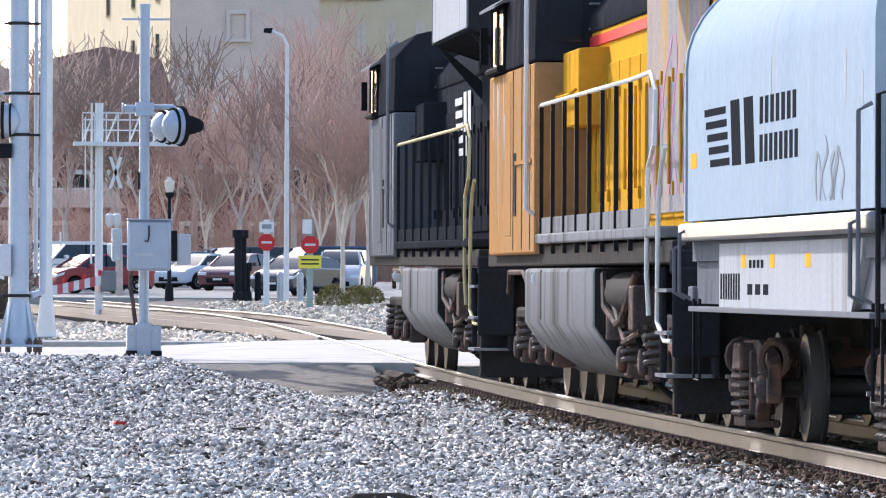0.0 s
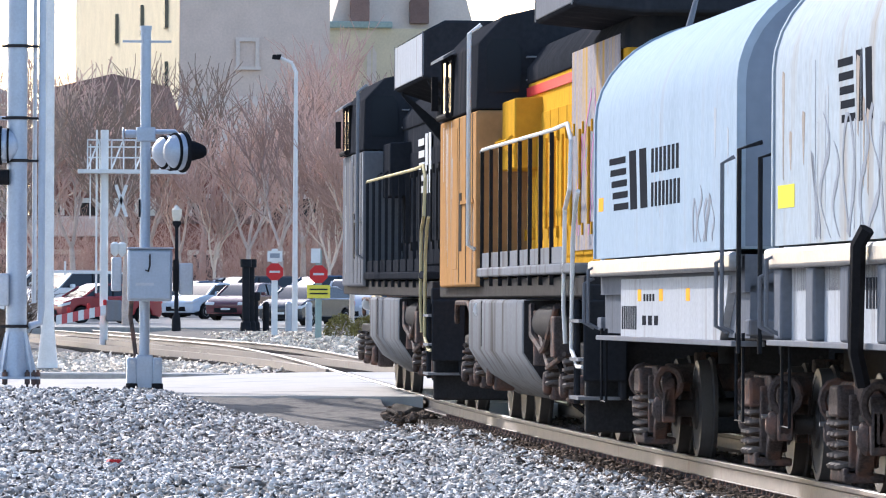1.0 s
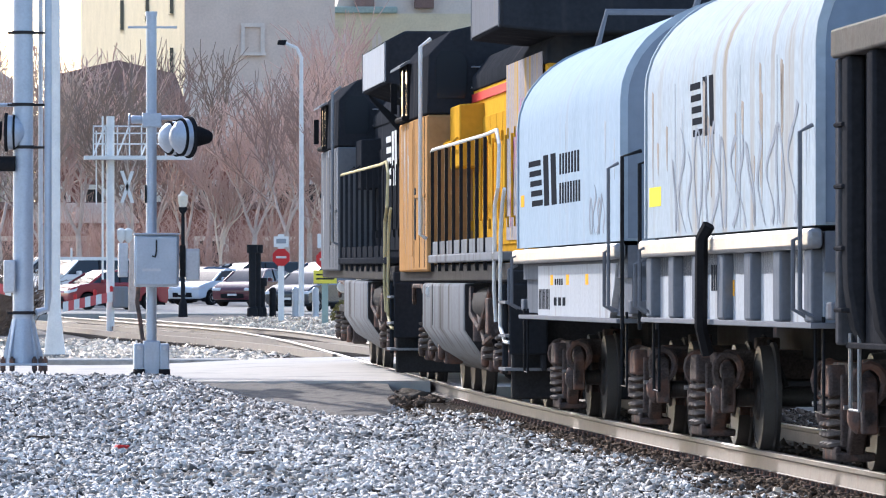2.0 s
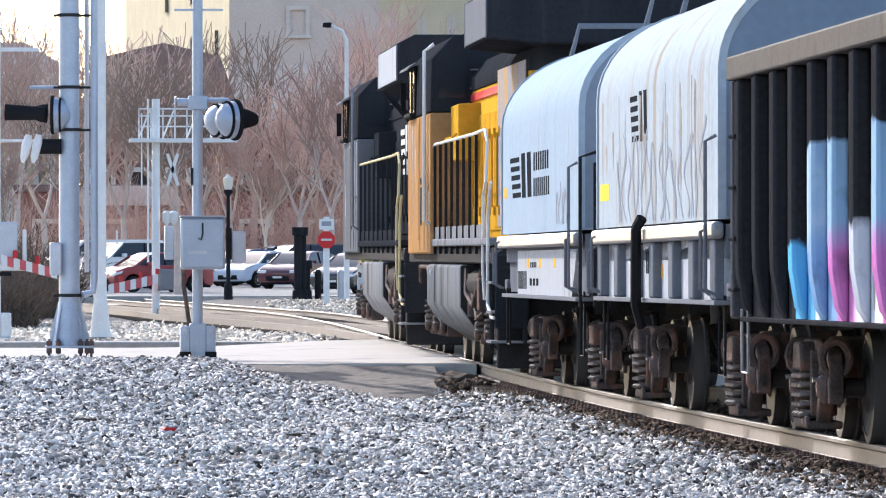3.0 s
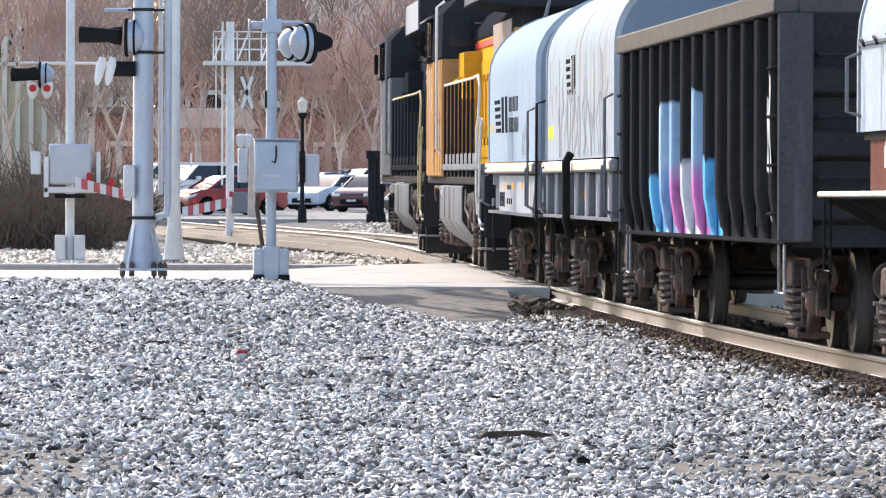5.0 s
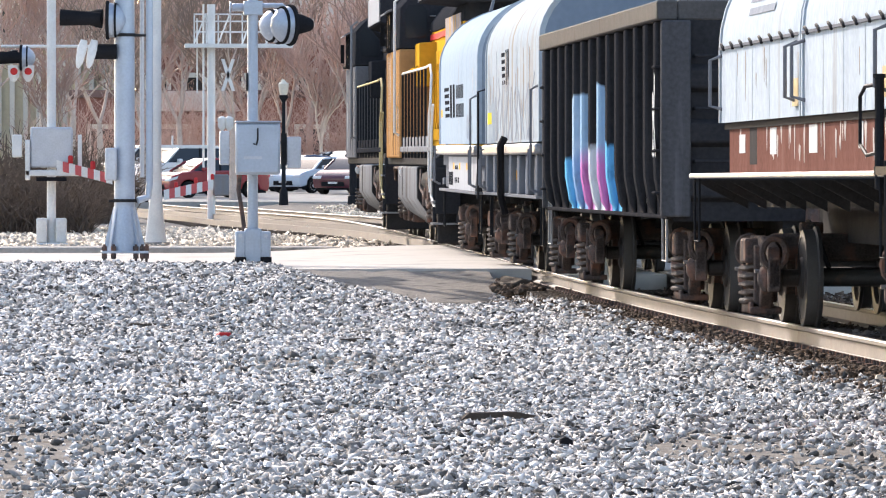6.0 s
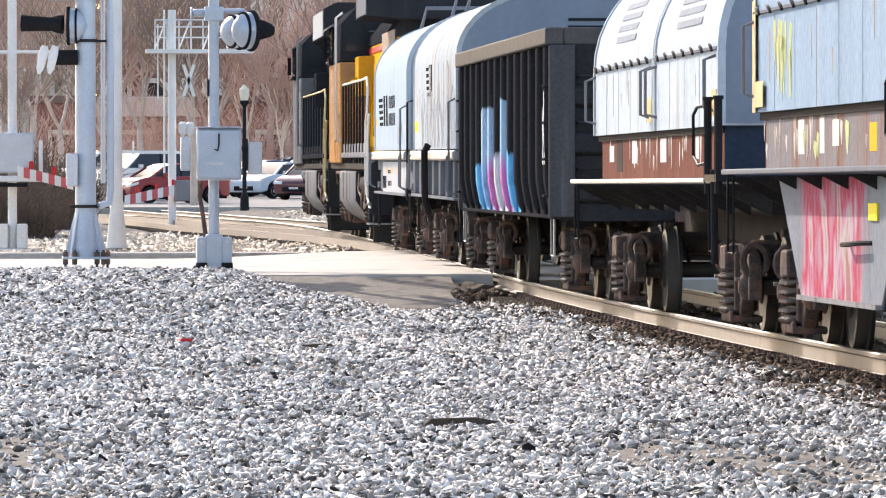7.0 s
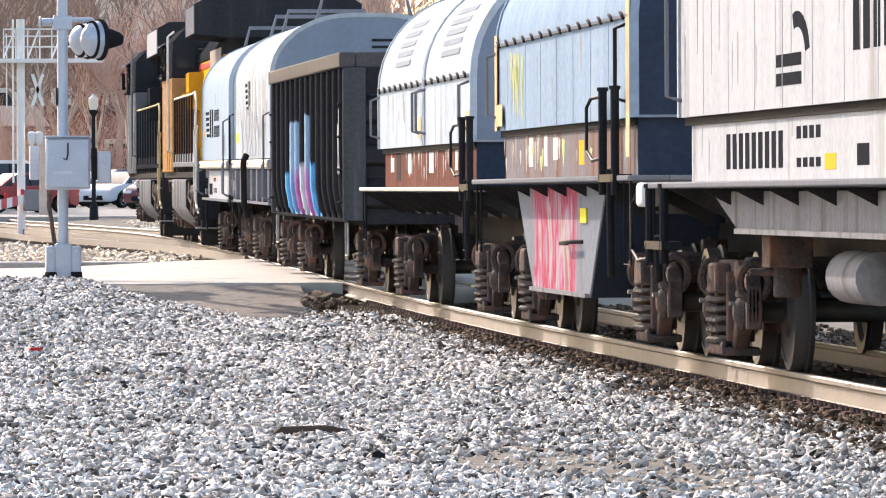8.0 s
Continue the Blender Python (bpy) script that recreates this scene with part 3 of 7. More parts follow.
# Sleepers, tie plates and rail anchors of the near stretch.
tie_mesh = Shape().box(-1.3, 1.3, -0.11, 0.11, -0.36, -0.19).mesh("tie", TIE)
plate_mesh = Shape().box(-0.17, 0.17, -0.09, 0.09, -0.19, -0.172).rod((-0.1, 0.05, -0.18), (-0.1, 0.05, -0.145), 0.018, 6).rod((-0.1, -0.05, -0.18), (-0.1, -0.05, -0.145), 0.018, 6).box(-0.095, -0.05, 0.1, 0.135, -0.215, -0.15).box(-0.095, -0.05, -0.135, -0.1, -0.215, -0.15).mesh("tie_plate", TRUCK)
bed = thing("track_bed", 0, 0, 0, "weathered timber sleepers with rusty plates under the rails", "sleepers", kind="structure")
for i in range(150):
    y = 28 + 0.52 * i
    if 91.8 < y < 122.6:
        continue
    t = track(y)
    for nm, me, x in (("tie", tie_mesh, 0), ("tie_plate", plate_mesh, -0.755)):
        ob = new(nm, me)
        ob.parent = bed
        ob.matrix_basis = pose(t.x + x, y, t.z, 0, 0, 0)

def branch_off(y):
    """How far the branch line lies left of the main one."""
    u = max(0.0, y - 122)
    return -2.9 * min(1.0, u / 55) ** 1.4 - (u / 100) ** 2 * 0.8


far_ties = Shape()
for i in range(190):
    y = 124 + 0.62 * i
    t = track(y)
    far_ties.box(t.x - 1.3, t.x + 1.3, y - 0.11, y + 0.11, t.z - 0.36, t.z - 0.15)
    x = t.x + branch_off(y)
    far_ties.box(x - 1.2, x + 1.2, y - 0.11, y + 0.11, t.z - 0.36, t.z - 0.14)
part("far_tie", far_ties, TIE, bed, "weathered sleepers beyond the crossing")["kind"] = "stuff"

# A second line that leaves the main one behind the crossing.
def siding(offset):
    s = Shape()
    vs = []
    ys_ = [126 + 4 * i for i in range(60)]
    for y in ys_:
        c = track(y)
        x = c.x + offset + branch_off(y)
        vs += [(x - 0.04, y, c.z - 0.16), (x + 0.04, y, c.z - 0.16), (x + 0.035, y, c.z), (x - 0.035, y, c.z)]
    fs = [(j * 4 + i, j * 4 + (i + 1) % 4, (j + 1) * 4 + (i + 1) % 4, (j + 1) * 4 + i) for j in range(len(ys_) - 1) for i in range(4)]
    return s.add(vs, fs + [(0, 1, 2, 3), tuple(range((len(ys_) - 1) * 4, len(ys_) * 4))])


for off in (-0.755, 0.755):
    rail = thing("rail", 0, 0, 0, "rusty steel rail of the line that branches off", "rail", "rails of the branch", kind="structure")
    part("rail_web", siding(off), RAIL_SIDE, rail)


# ---- the train ----
def run(t):
    """How far the head of the first coil car has come at t seconds."""
    return 53.5 + 9.6 * t - 0.01 * t * t


MOVING = []      # (thing, middle of the vehicle behind the coil car's head, half distance of the trucks)
WHEELS = []      # (wheelset, its place in the vehicle, radius)


def vehicle(name, front, rear, label, category):
    ob = new(name)
    tagged(ob, label, category, "vehicles of the train")
    MOVING.append((ob, (front + rear) / 2, (rear - front) * 0.36))
    return ob


def vehicle_pose(mid, half, t):
    p = run(t) - mid
    a, b = track(p - half), track(p + half)
    fwd = (b - a).normalized()
    right = fwd.cross(Vector((0, 0, 1))).normalized()
    up = right.cross(fwd)
    m = Matrix((right, fwd, up)).transposed().to_4x4()
    m.translation = (a + b) / 2
    return m


def add_wheelset(owner, y, r):
    """An axle with two dished wheels: rim, flange inside, curved plate and hub."""
    axle = part("wheelset", Shape().rod((-0.97, 0, 0), (0.97, 0, 0), 0.075, 10), WHEEL, owner)
    for sd in (-1, 1):
        plate = [(0.655, 0.14), (0.655, 0.17), (0.70, 0.20), (0.725, r * 0.72), (0.665, r * 0.84), (0.655, r + 0.027), (0.685, r + 0.027), (0.70, r + 0.003), (0.795, r - 0.006), (0.80, r * 0.86), (0.745, r * 0.80), (0.735, 0.22), (0.82, 0.17), (0.83, 0.13)]
        part("wheel", Shape().lathe([(sd * a, q) for a, q in plate], (0, 0, 0), (1, 0, 0), 32), WHEEL, axle, "dark steel wheel with a dished plate")
        part("rim", Shape().lathe([(sd * 0.702, r + 0.003), (sd * 0.794, r - 0.003)], (0, 0, 0), (1, 0, 0), 32), TREAD, axle, "bright worn tread")
    WHEELS.append((axle, y, r))


def coil(x, y, z0, z1, r, wire, turns=5):
    """A coil spring standing on its seat."""
    k = int(turns * 10)
    pts = [(x + math.cos(i * math.pi / 5) * r, y + math.sin(i * math.pi / 5) * r, z0 + (z1 - z0) * i / k) for i in range(k + 1)]
    return Shape().pipe(pts, wire, 5)


def add_truck(owner, y, r=0.42, base=0.88):
    """A four-wheel truck: arched side frames with open windows, spring nests, bolster ends, bearing caps, brake rigging."""
    for k in (-1, 1):
        add_wheelset(owner, y + k * base, r)
    for side in (-1, 1):
        x = side * 1.06
        top = [(y - 1.14, 0.30), (y - 1.14, 0.58), (y - 1.06, 0.68), (y - 0.80, 0.72), (y - 0.46, 0.78), (y + 0.46, 0.78), (y + 0.80, 0.72), (y + 1.06, 0.68), (y + 1.14, 0.58), (y + 1.14, 0.30),
               (y + 1.03, 0.30), (y + 1.0, 0.52), (y + 0.76, 0.53), (y + 0.73, 0.34), (y + 0.62, 0.36), (y + 0.58, 0.60), (y + 0.40, 0.66), (y - 0.40, 0.66), (y - 0.58, 0.60), (y - 0.62, 0.36), (y - 0.73, 0.34),
               (y - 0.76, 0.53), (y - 1.0, 0.52), (y - 1.03, 0.30)]
        frame_ = part("truck_frame", Shape().prism(top, x - 0.055, x + 0.055, "x"), TRUCK, owner, "rusty cast steel side frame", 0.015)
        for k in (-1, 1):
            # flared ear over each bearing and the diagonal leg down to the spring seat
            part("pedestal_rib", Shape().prism([(y + k * 1.14, 0.34), (y + k * 1.14, 0.60), (y + k * 1.02, 0.70), (y + k * 0.96, 0.66), (y + k * 1.05, 0.56), (y + k * 1.06, 0.34)], x - 0.05, x + 0.05, "x"), TRUCK, frame_, bevel=0.015)
            part("lifting_eye", Shape().pipe([(x + 0.105 * math.cos(a), y + k * 1.10, 0.64 + 0.13 * math.sin(a)) for a in [math.pi * i / 6 for i in range(13)]], 0.032, 6), TRUCK, frame_, "cast eye at the frame end")
            part("diagonal_leg", Shape().prism([(y + k * 0.74, 0.44), (y + k * 0.36, 0.13), (y + k * 0.30, 0.22), (y + k * 0.60, 0.52)], x - 0.06, x + 0.06, "x"), TRUCK, frame_, bevel=0.02)
            part("friction_post", box(x - 0.10, x + 0.10, y + k * 0.33 - 0.045, y + k * 0.33 + 0.045, 0.20, 0.70), TRUCK, frame_, bevel=0.015)
            part("bearing_cap", Shape().lathe([(-side * 0.04, 0.125), (side * 0.06, 0.125), (side * 0.09, 0.10), (side * 0.12, 0.055)], (x, y + k * base, r), (1, 0, 0), 14), TRUCK, frame_)
            part("cap_bolt", Shape().rod((x + side * 0.10, y + k * base, r + 0.06), (x + side * 0.15, y + k * base, r + 0.06), 0.018, 6).rod((x + side * 0.08, y + k * base, r + 0.06), (x + side * 0.10, y + k * base, r + 0.06), 0.03, 6), LIP, frame_)
            part("adapter", box(x - 0.09, x + 0.09, y + k * base - 0.14, y + k * base + 0.14, r + 0.10, r + 0.15), UNDER, frame_, bevel=0.01)
            part("brake_shoe", Shape().prism([(y + k * 0.42, 0.26), (y + k * 0.36, 0.26), (y + k * 0.34, 0.44), (y + k * 0.38, 0.62), (y + k * 0.43, 0.62), (y + k * 0.40, 0.44)], side * 0.74 - 0.06, side * 0.74 + 0.06, "x"), TRUCK, frame_)
        part("spring_seat", Shape().box(x - 0.14, x + 0.14, y - 0.38, y + 0.38, 0.10, 0.16).box(x + side * 0.12 - 0.02, x + side * 0.12 + 0.02, y - 0.36, y + 0.36, 0.10, 0.20), TRUCK, frame_, "spring seat", 0.015)
        for dy in (-0.17, 0.05, 0.24):
            part("spring", coil(x + side * 0.075, y + dy, 0.17, 0.53, 0.088, 0.021), SPRING, frame_, "coil spring")
        part("bolster_end", Shape().prism([(y - 0.26, 0.54), (y + 0.26, 0.54), (y + 0.26, 0.66), (y + 0.20, 0.76), (y - 0.20, 0.76), (y - 0.26, 0.66)], x - side * 0.10, x + side * 0.17, "x"), TRUCK, frame_, "bolster end over the springs", 0.025)
        part("side_bearing", box(side * 0.62 - 0.1, side * 0.62 + 0.1, y - 0.08, y + 0.08, 0.80, 0.90), TRUCK, frame_, bevel=0.015)
    part("bolster", box(-0.97, 0.97, y - 0.2, y + 0.2, 0.56, 0.80), TRUCK, owner, bevel=0.03)
    part("brake_beam", Shape().rod((-0.7, y - 0.36, 0.42), (0.7, y - 0.36, 0.42), 0.04).rod((-0.7, y + 0.36, 0.42), (0.7, y + 0.36, 0.42), 0.04).rod((0, y - 0.36, 0.42), (0.12, y + 0.36, 0.75), 0.03), UNDER, owner)
    part("brake_rod", Shape().pipe([(-0.5, y - 0.34, 0.5), (-0.62, y - 0.2, 0.86), (-0.55, y + 0.9, 0.9)], 0.022), UNDER, owner)


def add_coupler(owner, y, way):
    part("coupler", Shape().box(-0.12, 0.12, min(y, y + way * 0.9), max(y, y + way * 0.9), 0.74, 0.98).box(-0.2, 0.2, min(y + way * 0.6, y + way * 0.95), max(y + way * 0.6, y + way * 0.95), 0.68, 1.04), TRUCK, owner, "rusty cast coupler", 0.03)
    part("air_hose", Shape().pipe([(-0.35, y, 0.75), (-0.36, y + way * 0.2, 0.6), (-0.33, y + way * 0.45, 0.42), (-0.3, y + way * 0.75, 0.5)], 0.025), FLAT_BLACK, owner)


def marks(owner, x, items, material, name="stencil"):
    """Flat painted bars on a side at x: (y0, y1, z0, z1, slant)."""
    for y0, y1, z0, z1, sl in items:
        part(name, Shape().prism([(y0, z0), (y1, z0), (y1 - sl, z1), (y0 - sl, z1)], x, x + 0.004, "x"), material, owner)


def emblem(owner, x, y, z, w, h, material):
    """Five stripes and two heavy plain blocks beside them."""
    st = [(y - w * 0.03 * (4 - i), y - w * (0.50 - 0.02 * i), z + h * (0.02 + 0.2 * i), z + h * (0.135 + 0.2 * i), 0) for i in range(5)]
    marks(owner, x, st, material, "stripe")
    a, b = y - w * 0.55, y - w * 0.80
    for c in (a, b):
        marks(owner, x, [(c, c - w * 0.17, z, z + h, -w * 0.04)], material, "emblem_block")


def word_bars(owner, x, y, z, n, w, h, material):
    """A line of lettering as plain upright bars."""
    marks(owner, x, [(y - i * w, y - i * w - w * 0.62, z, z + h, 0) for i in range(n)], material)


def scrawl(owner, x, y0, y1, z0, z1, n, material, r, seed):
    """Spray-painted loops on a side, as thin flat strokes."""
    g = random.Random(seed)
    for i in range(n):
        y = y0 + (y1 - y0) * (i + 0.3 + 0.4 * g.random()) / n
        pts = []
        ph, lean = g.random() * 6, g.uniform(-0.3, 0.3)
        top = z1 - g.random() * 0.3 * (z1 - z0)
        for k in range(14):
            u = k / 13
            pts.append((y + math.sin(u * 7 + ph) * 0.28 * abs(y1 - y0) / n * (1.6 if i % 2 else 1) + lean * (u - 0.5), z0 + (top - z0) * (u if i % 3 else 1 - abs(2 * u - 1))))
        s = Shape()
        vs, fs = [], []
        for k, (a, b) in enumerate(pts):
            rr = r * (0.6 + 0.6 * g.random())
            vs += [(x, a - rr * 1.6, b - rr * 0.4), (x, a + rr * 1.6, b + rr * 0.4)]
            vs += [(x + 0.002, a - rr * 1.6, b - rr * 0.4), (x + 0.004, a + rr * 1.6, b + rr * 0.4)]
        for k in range(13):
            o = k * 4
            fs += [(o, o + 1, o + 5, o + 4), (o + 2, o + 6, o + 7, o + 3), (o, o + 4, o + 6, o + 2), (o + 1, o + 3, o + 7, o + 5)]
        part("spray_stroke", s.add(vs, fs), material, owner)


def streaks(owner, x, y0, y1, z0, z1, n, material, seed, wide=0.06):
    """Thin tapering runs of rust and dirt down a side."""
    g = random.Random(seed)
    for i in range(n):
        y = y0 + (y1 - y0) * g.random()
        top = z1 - (z1 - z0) * g.random() ** 2 * 0.6
        low = top - (top - z0) * g.uniform(0.35, 1.0)
        w = wide * g.uniform(0.4, 1.5)
        part("stain", Shape().prism([(y - w * 0.3, low), (y + w * 0.2, low + 0.02), (y + w, top - 0.05), (y + w * 0.6, top), (y - w, top - 0.02)], x, x + 0.002, "x"), material, owner)


def arch(half, z0, z1, z2, n=10, flat=0.25):
    """Outline of a covered load: upright sides to z1, then round to z2."""
    o = [(-half, z0), (-half, z1)]
    for i in range(1, n):
        a = math.pi / 2 * i / n
        o.append((-half + (half - flat) * (1 - math.cos(a)), z1 + (z2 - z1) * math.sin(a)))
    o += [(-flat, z2)]
    return o + [(-u, z) for u, z in reversed(o)]


def add_cover(owner, y0, y1, half, z0, z1, z2, material, end_material, label):
    """A steel hood from y0 (front) back to y1, with end sheets, edge bands and lifting eyes."""
    cover = part("cover", Shape().prism(arch(half, z0, z1, z2), y1, y0), material, owner, label)
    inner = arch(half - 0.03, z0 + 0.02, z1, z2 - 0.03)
    # End sheet is coloured darker than the hood, as its shaded side.
    end = part("end_sheet", Shape().prism(inner, y1 - 0.012, y1), end_material, cover, "end sheet with shade in its blue-grey colour")
    band = arch(half + 0.018, z0, z1, z2 + 0.018)
    inner_band = arch(half - 0.05, z0, z1, z2 - 0.05)
    for y in (y1 - 0.02, y0 - 0.06):
        n = len(band)
        vs = [(u, y + d, z) for d in (0, 0.08) for o in (band, inner_band) for u, z in o]
        fs = []
        for i in range(n - 1):
            fs += [(i, i + 1, n + i + 1, n + i), (2 * n + i, 3 * n + i, 3 * n + i + 1, 2 * n + i + 1), (i, 2 * n + i, 2 * n + i + 1, i + 1), (n + i, n + i + 1, 3 * n + i + 1, 3 * n + i)]
        part("edge_band", Shape().add(vs, fs), material, cover)
    for y in (y0 - 0.9, y1 + 0.9):
        part("lifting_bracket", Shape().pipe([(-0.75, y, z2 - 0.22), (-0.62, y, z2 + 0.28), (0.62, y, z2 + 0.28), (0.75, y, z2 - 0.22)], 0.035), CAR_GREY, cover)
    return cover


def grab(owner, pts, material=CAR_GREY, r=0.016):
    part("grab_iron", Shape().pipe(pts, r), material, owner)


def brake_lever(owner, x, y, z0, z1):
    """Tall upright operating bars with a looped handle, beside a coil car's end."""
    lever = part("brake_mast", Shape().rod((x, y, z0), (x, y, z1), 0.034, 8).rod((x, y, z1), (x, y, z1 + 0.03), 0.045, 8), BLACK_STEEL, owner, "black upright brake mast")
    part("brake_mast", Shape().rod((x, y - 0.9, z0), (x, y - 0.9, z1), 0.034, 8).rod((x, y - 0.9, z1), (x, y - 0.9, z1 + 0.03), 0.045, 8), BLACK_STEEL, owner, "black upright brake mast")
    part("handle", Shape().pipe([(x, y, z1 - 0.52), (x - 0.03, y + 0.5, z1 - 0.54), (x - 0.05, y + 0.75, z1 - 0.46), (x - 0.05, y + 0.75, z1 - 0.12), (x - 0.03, y + 0.6, z1 - 0.05), (x, y, z1 - 0.04)], 0.014), BLACK_STEEL, lever)
    part("lower_rod", Shape().rod((x + 0.02, y - 0.4, 0.62), (x, y - 0.5, z0 + 0.2), 0.03, 8), BLACK_STEEL, lever)
    part("bracket", box(x - 0.03, x + 0.12, y - 1.0, y + 0.1, z0 + 0.1, z0 + 0.16), BLACK_STEEL, lever)


def end_frame(owner, y, way, half=1.4, z=1.2):
    part("end_platform", box(-half, half, min(y, y + way * 0.35), max(y, y + way * 0.35), z - 0.12, z), CAR_GREY, owner, bevel=0.015)
    part("centre_sill", box(-0.35, 0.35, min(y, y - way * 2.5), max(y, y - way * 2.5), 0.72, 1.05), UNDER, owner, bevel=0.02)
    for side in (-1, 1):
        part("stirrup_step", Shape().pipe([(side * half, y - way * 0.1, z - 0.1), (side * half, y - way * 0.1, 0.45), (side * half, y - way * 0.55, 0.45), (side * half, y - way * 0.55, z - 0.1)], 0.013), BLACK_STEEL, owner)


def coil_car_plain(front, rear, ribbed):
    """Pale coil car with one long hood; ribbed: the one with posts along its side."""
    label = ("pale blue steel coil car with streaked hood and grey ribbed side" if ribbed else "pale blue steel coil car with smooth hood and white side panel")
    car = vehicle("coil_car", front, rear, label, "freight car")
    h = (rear - front) / 2
    y0, y1 = h - 0.15, -h + 0.35
    add_cover(car, y0, y1, 1.45, 1.72, 2.95, 3.85, COVER_WORN if ribbed else COVER_BLUE, END_SHADE_BLUE, "streaked pale hood" if ribbed else "smooth pale blue hood")
    part("lip", Shape().box(-1.52, -1.42, y1 - 0.02, y0 + 0.02, 1.56, 1.70).box(1.42, 1.52, y1 - 0.02, y0 + 0.02, 1.56, 1.70), LIP, car, "worn steel lip below the hood", 0.03)
    part("deck", box(-1.40, 1.40, y1, y0, 1.40, 1.68), CAR_GREY, car)
    streaks(car, -1.4522, y0 - 0.3, y1 + 0.3, 1.76, 2.95, 14 if ribbed else 3, STAIN if ribbed else STAIN_GREY, 40 + ribbed)
    streaks(car, -1.4522, y0 - 0.3, y1 + 0.3, 1.76, 2.95, 8 if ribbed else 2, STAIN_GREY, 50 + ribbed, 0.03)
    for k in range(1, 5 if ribbed else 1):
        ys_ = y0 + (y1 - y0) * k / 5
        part("seam", box(-1.4528, -1.449, ys_ - 0.008, ys_ + 0.008, 1.74, 2.95), MARK_GREY, car)
    if ribbed:
        part("side_panel", box(-1.40, 1.40, y1 + 0.1, y0 - 0.3, 1.06, 1.56), SILL_WHITE, car, "light grey side sheet")
        n = 7
        for i in range(n):
            y = y0 - 0.45 - i * (y0 - y1 - 0.8) / (n - 1)
            for sd in (-1, 1):
                part("rib", Shape().prism([(sd * 1.38, 1.06), (sd * 1.48, 1.06), (sd * 1.48, 1.56), (sd * 1.38, 1.56)], y - 0.2, y + 0.2), CAR_GREY, car, bevel=0.02)
        part("bottom_flange", Shape().box(-1.50, -1.28, y1, y0, 1.02, 1.06).box(1.28, 1.50, y1, y0, 1.02, 1.06), SILL_GREY, car, bevel=0.006)
        part("strap", Shape().pipe([(-1.53, y0 - 5.6, 1.78), (-1.58, y0 - 5.55, 1.68), (-1.56, y0 - 5.3, 1.0), (-1.5, y0 - 5.2, 0.8)], 0.05), FLAT_BLACK, car, "hanging black strap")
        emblem(car, -1.452, y0 - 3.5, 2.48, 1.8, 0.46, MARK_DARK)
        marks(car, -1.4525, [(y0 - 0.25, y0 - 1.2, 1.98, 2.14, 0)], DECAL_YELLOW, "decal")
        scrawl(car, -1.4535, y0 - 2.0, y0 - 10.5, 1.76, 2.62, 14, MARK_GREY, 0.04, 5)
        word_bars(car, -1.404, y0 - 4.6, 1.28, 5, 0.16, 0.2, MARK_DARK)
        marks(car, -1.404, [(y0 - 5.9, y0 - 6.2, 1.24, 1.36, 0), (y0 - 7.4, y0 - 7.7, 1.24, 1.36, 0)], ORANGE, "reflector")
    else:
        part("side_panel", Shape().prism([(y0 - 2.1, 1.04), (y1 + 1.5, 1.04), (y1 + 1.05, 1.34), (y1 + 0.9, 1.53), (y0 - 2.1, 1.53)], -1.42, 1.42, "x"), SILL_WHITE, car, "white side panel")
        part("side_post", box(-1.36, 1.36, y1, y0, 1.06, 1.5), CAR_GREY, car)
        part("bottom_flange", Shape().box(-1.50, -1.25, y1, y0 - 0.6, 1.0, 1.04).box(1.25, 1.50, y1, y0 - 0.6, 1.0, 1.04), SILL_GREY, car, bevel=0.006)
        emblem(car, -1.452, y0 - 1.3, 2.12, 3.5, 0.5, MARK_DARK)
        word_bars(car, -1.4525, y0 - 5.0, 2.40, 7, 0.33, 0.2, MARK_DARK)
        word_bars(car, -1.4525, y0 - 5.0, 2.12, 8, 0.3, 0.2, MARK_DARK)
        marks(car, -1.4525, [(y0 - 0.3, y0 - 0.75, 2.14, 2.26, 0)], ORANGE, "decal")
        scrawl(car, -1.4535, y0 - 8.3, y0 - 9.9, 1.8, 2.25, 5, MARK_GREY, 0.03, 8)
        word_bars(car, -1.4225, y0 - 2.2, 1.10, 8, 0.17, 0.2, MARK_DARK)
        marks(car, -1.4225, [(y0 - 3.6, y0 - 3.9, 1.34, 1.44, 0), (y0 - 5.4, y0 - 5.7, 1.34, 1.44, 0), (y0 - 7.5, y0 - 7.8, 1.34, 1.44, 0)], ORANGE, "reflector")
        word_bars(car, -1.4225, y0 - 4.1, 1.34, 4, 0.25, 0.06, MARK_DARK)
        word_bars(car, -1.4225, y0 - 4.0, 1.14, 3, 0.5, 0.08, MARK_DARK)
    end_frame(car, y0, 1)
    end_frame(car, y1, -1)
    for y, w in ((y0, 1), (y1, -1)):
        add_coupler(car, y, w)
        grab(car, [(-1.47, y - w * 0.1, 1.1), (-1.56, y - w * 0.1, 1.15), (-1.56, y - w * 0.1, 2.35 if w < 0 else 1.5), (-1.47, y - w * 0.1, 2.4 if w < 0 else 1.55)])
        grab(car, [(-1.47, y - w * 0.5, 1.1), (-1.56, y - w * 0.5, 1.15), (-1.56, y - w * 0.5, 1.62), (-1.47, y - w * 0.5, 1.66)])
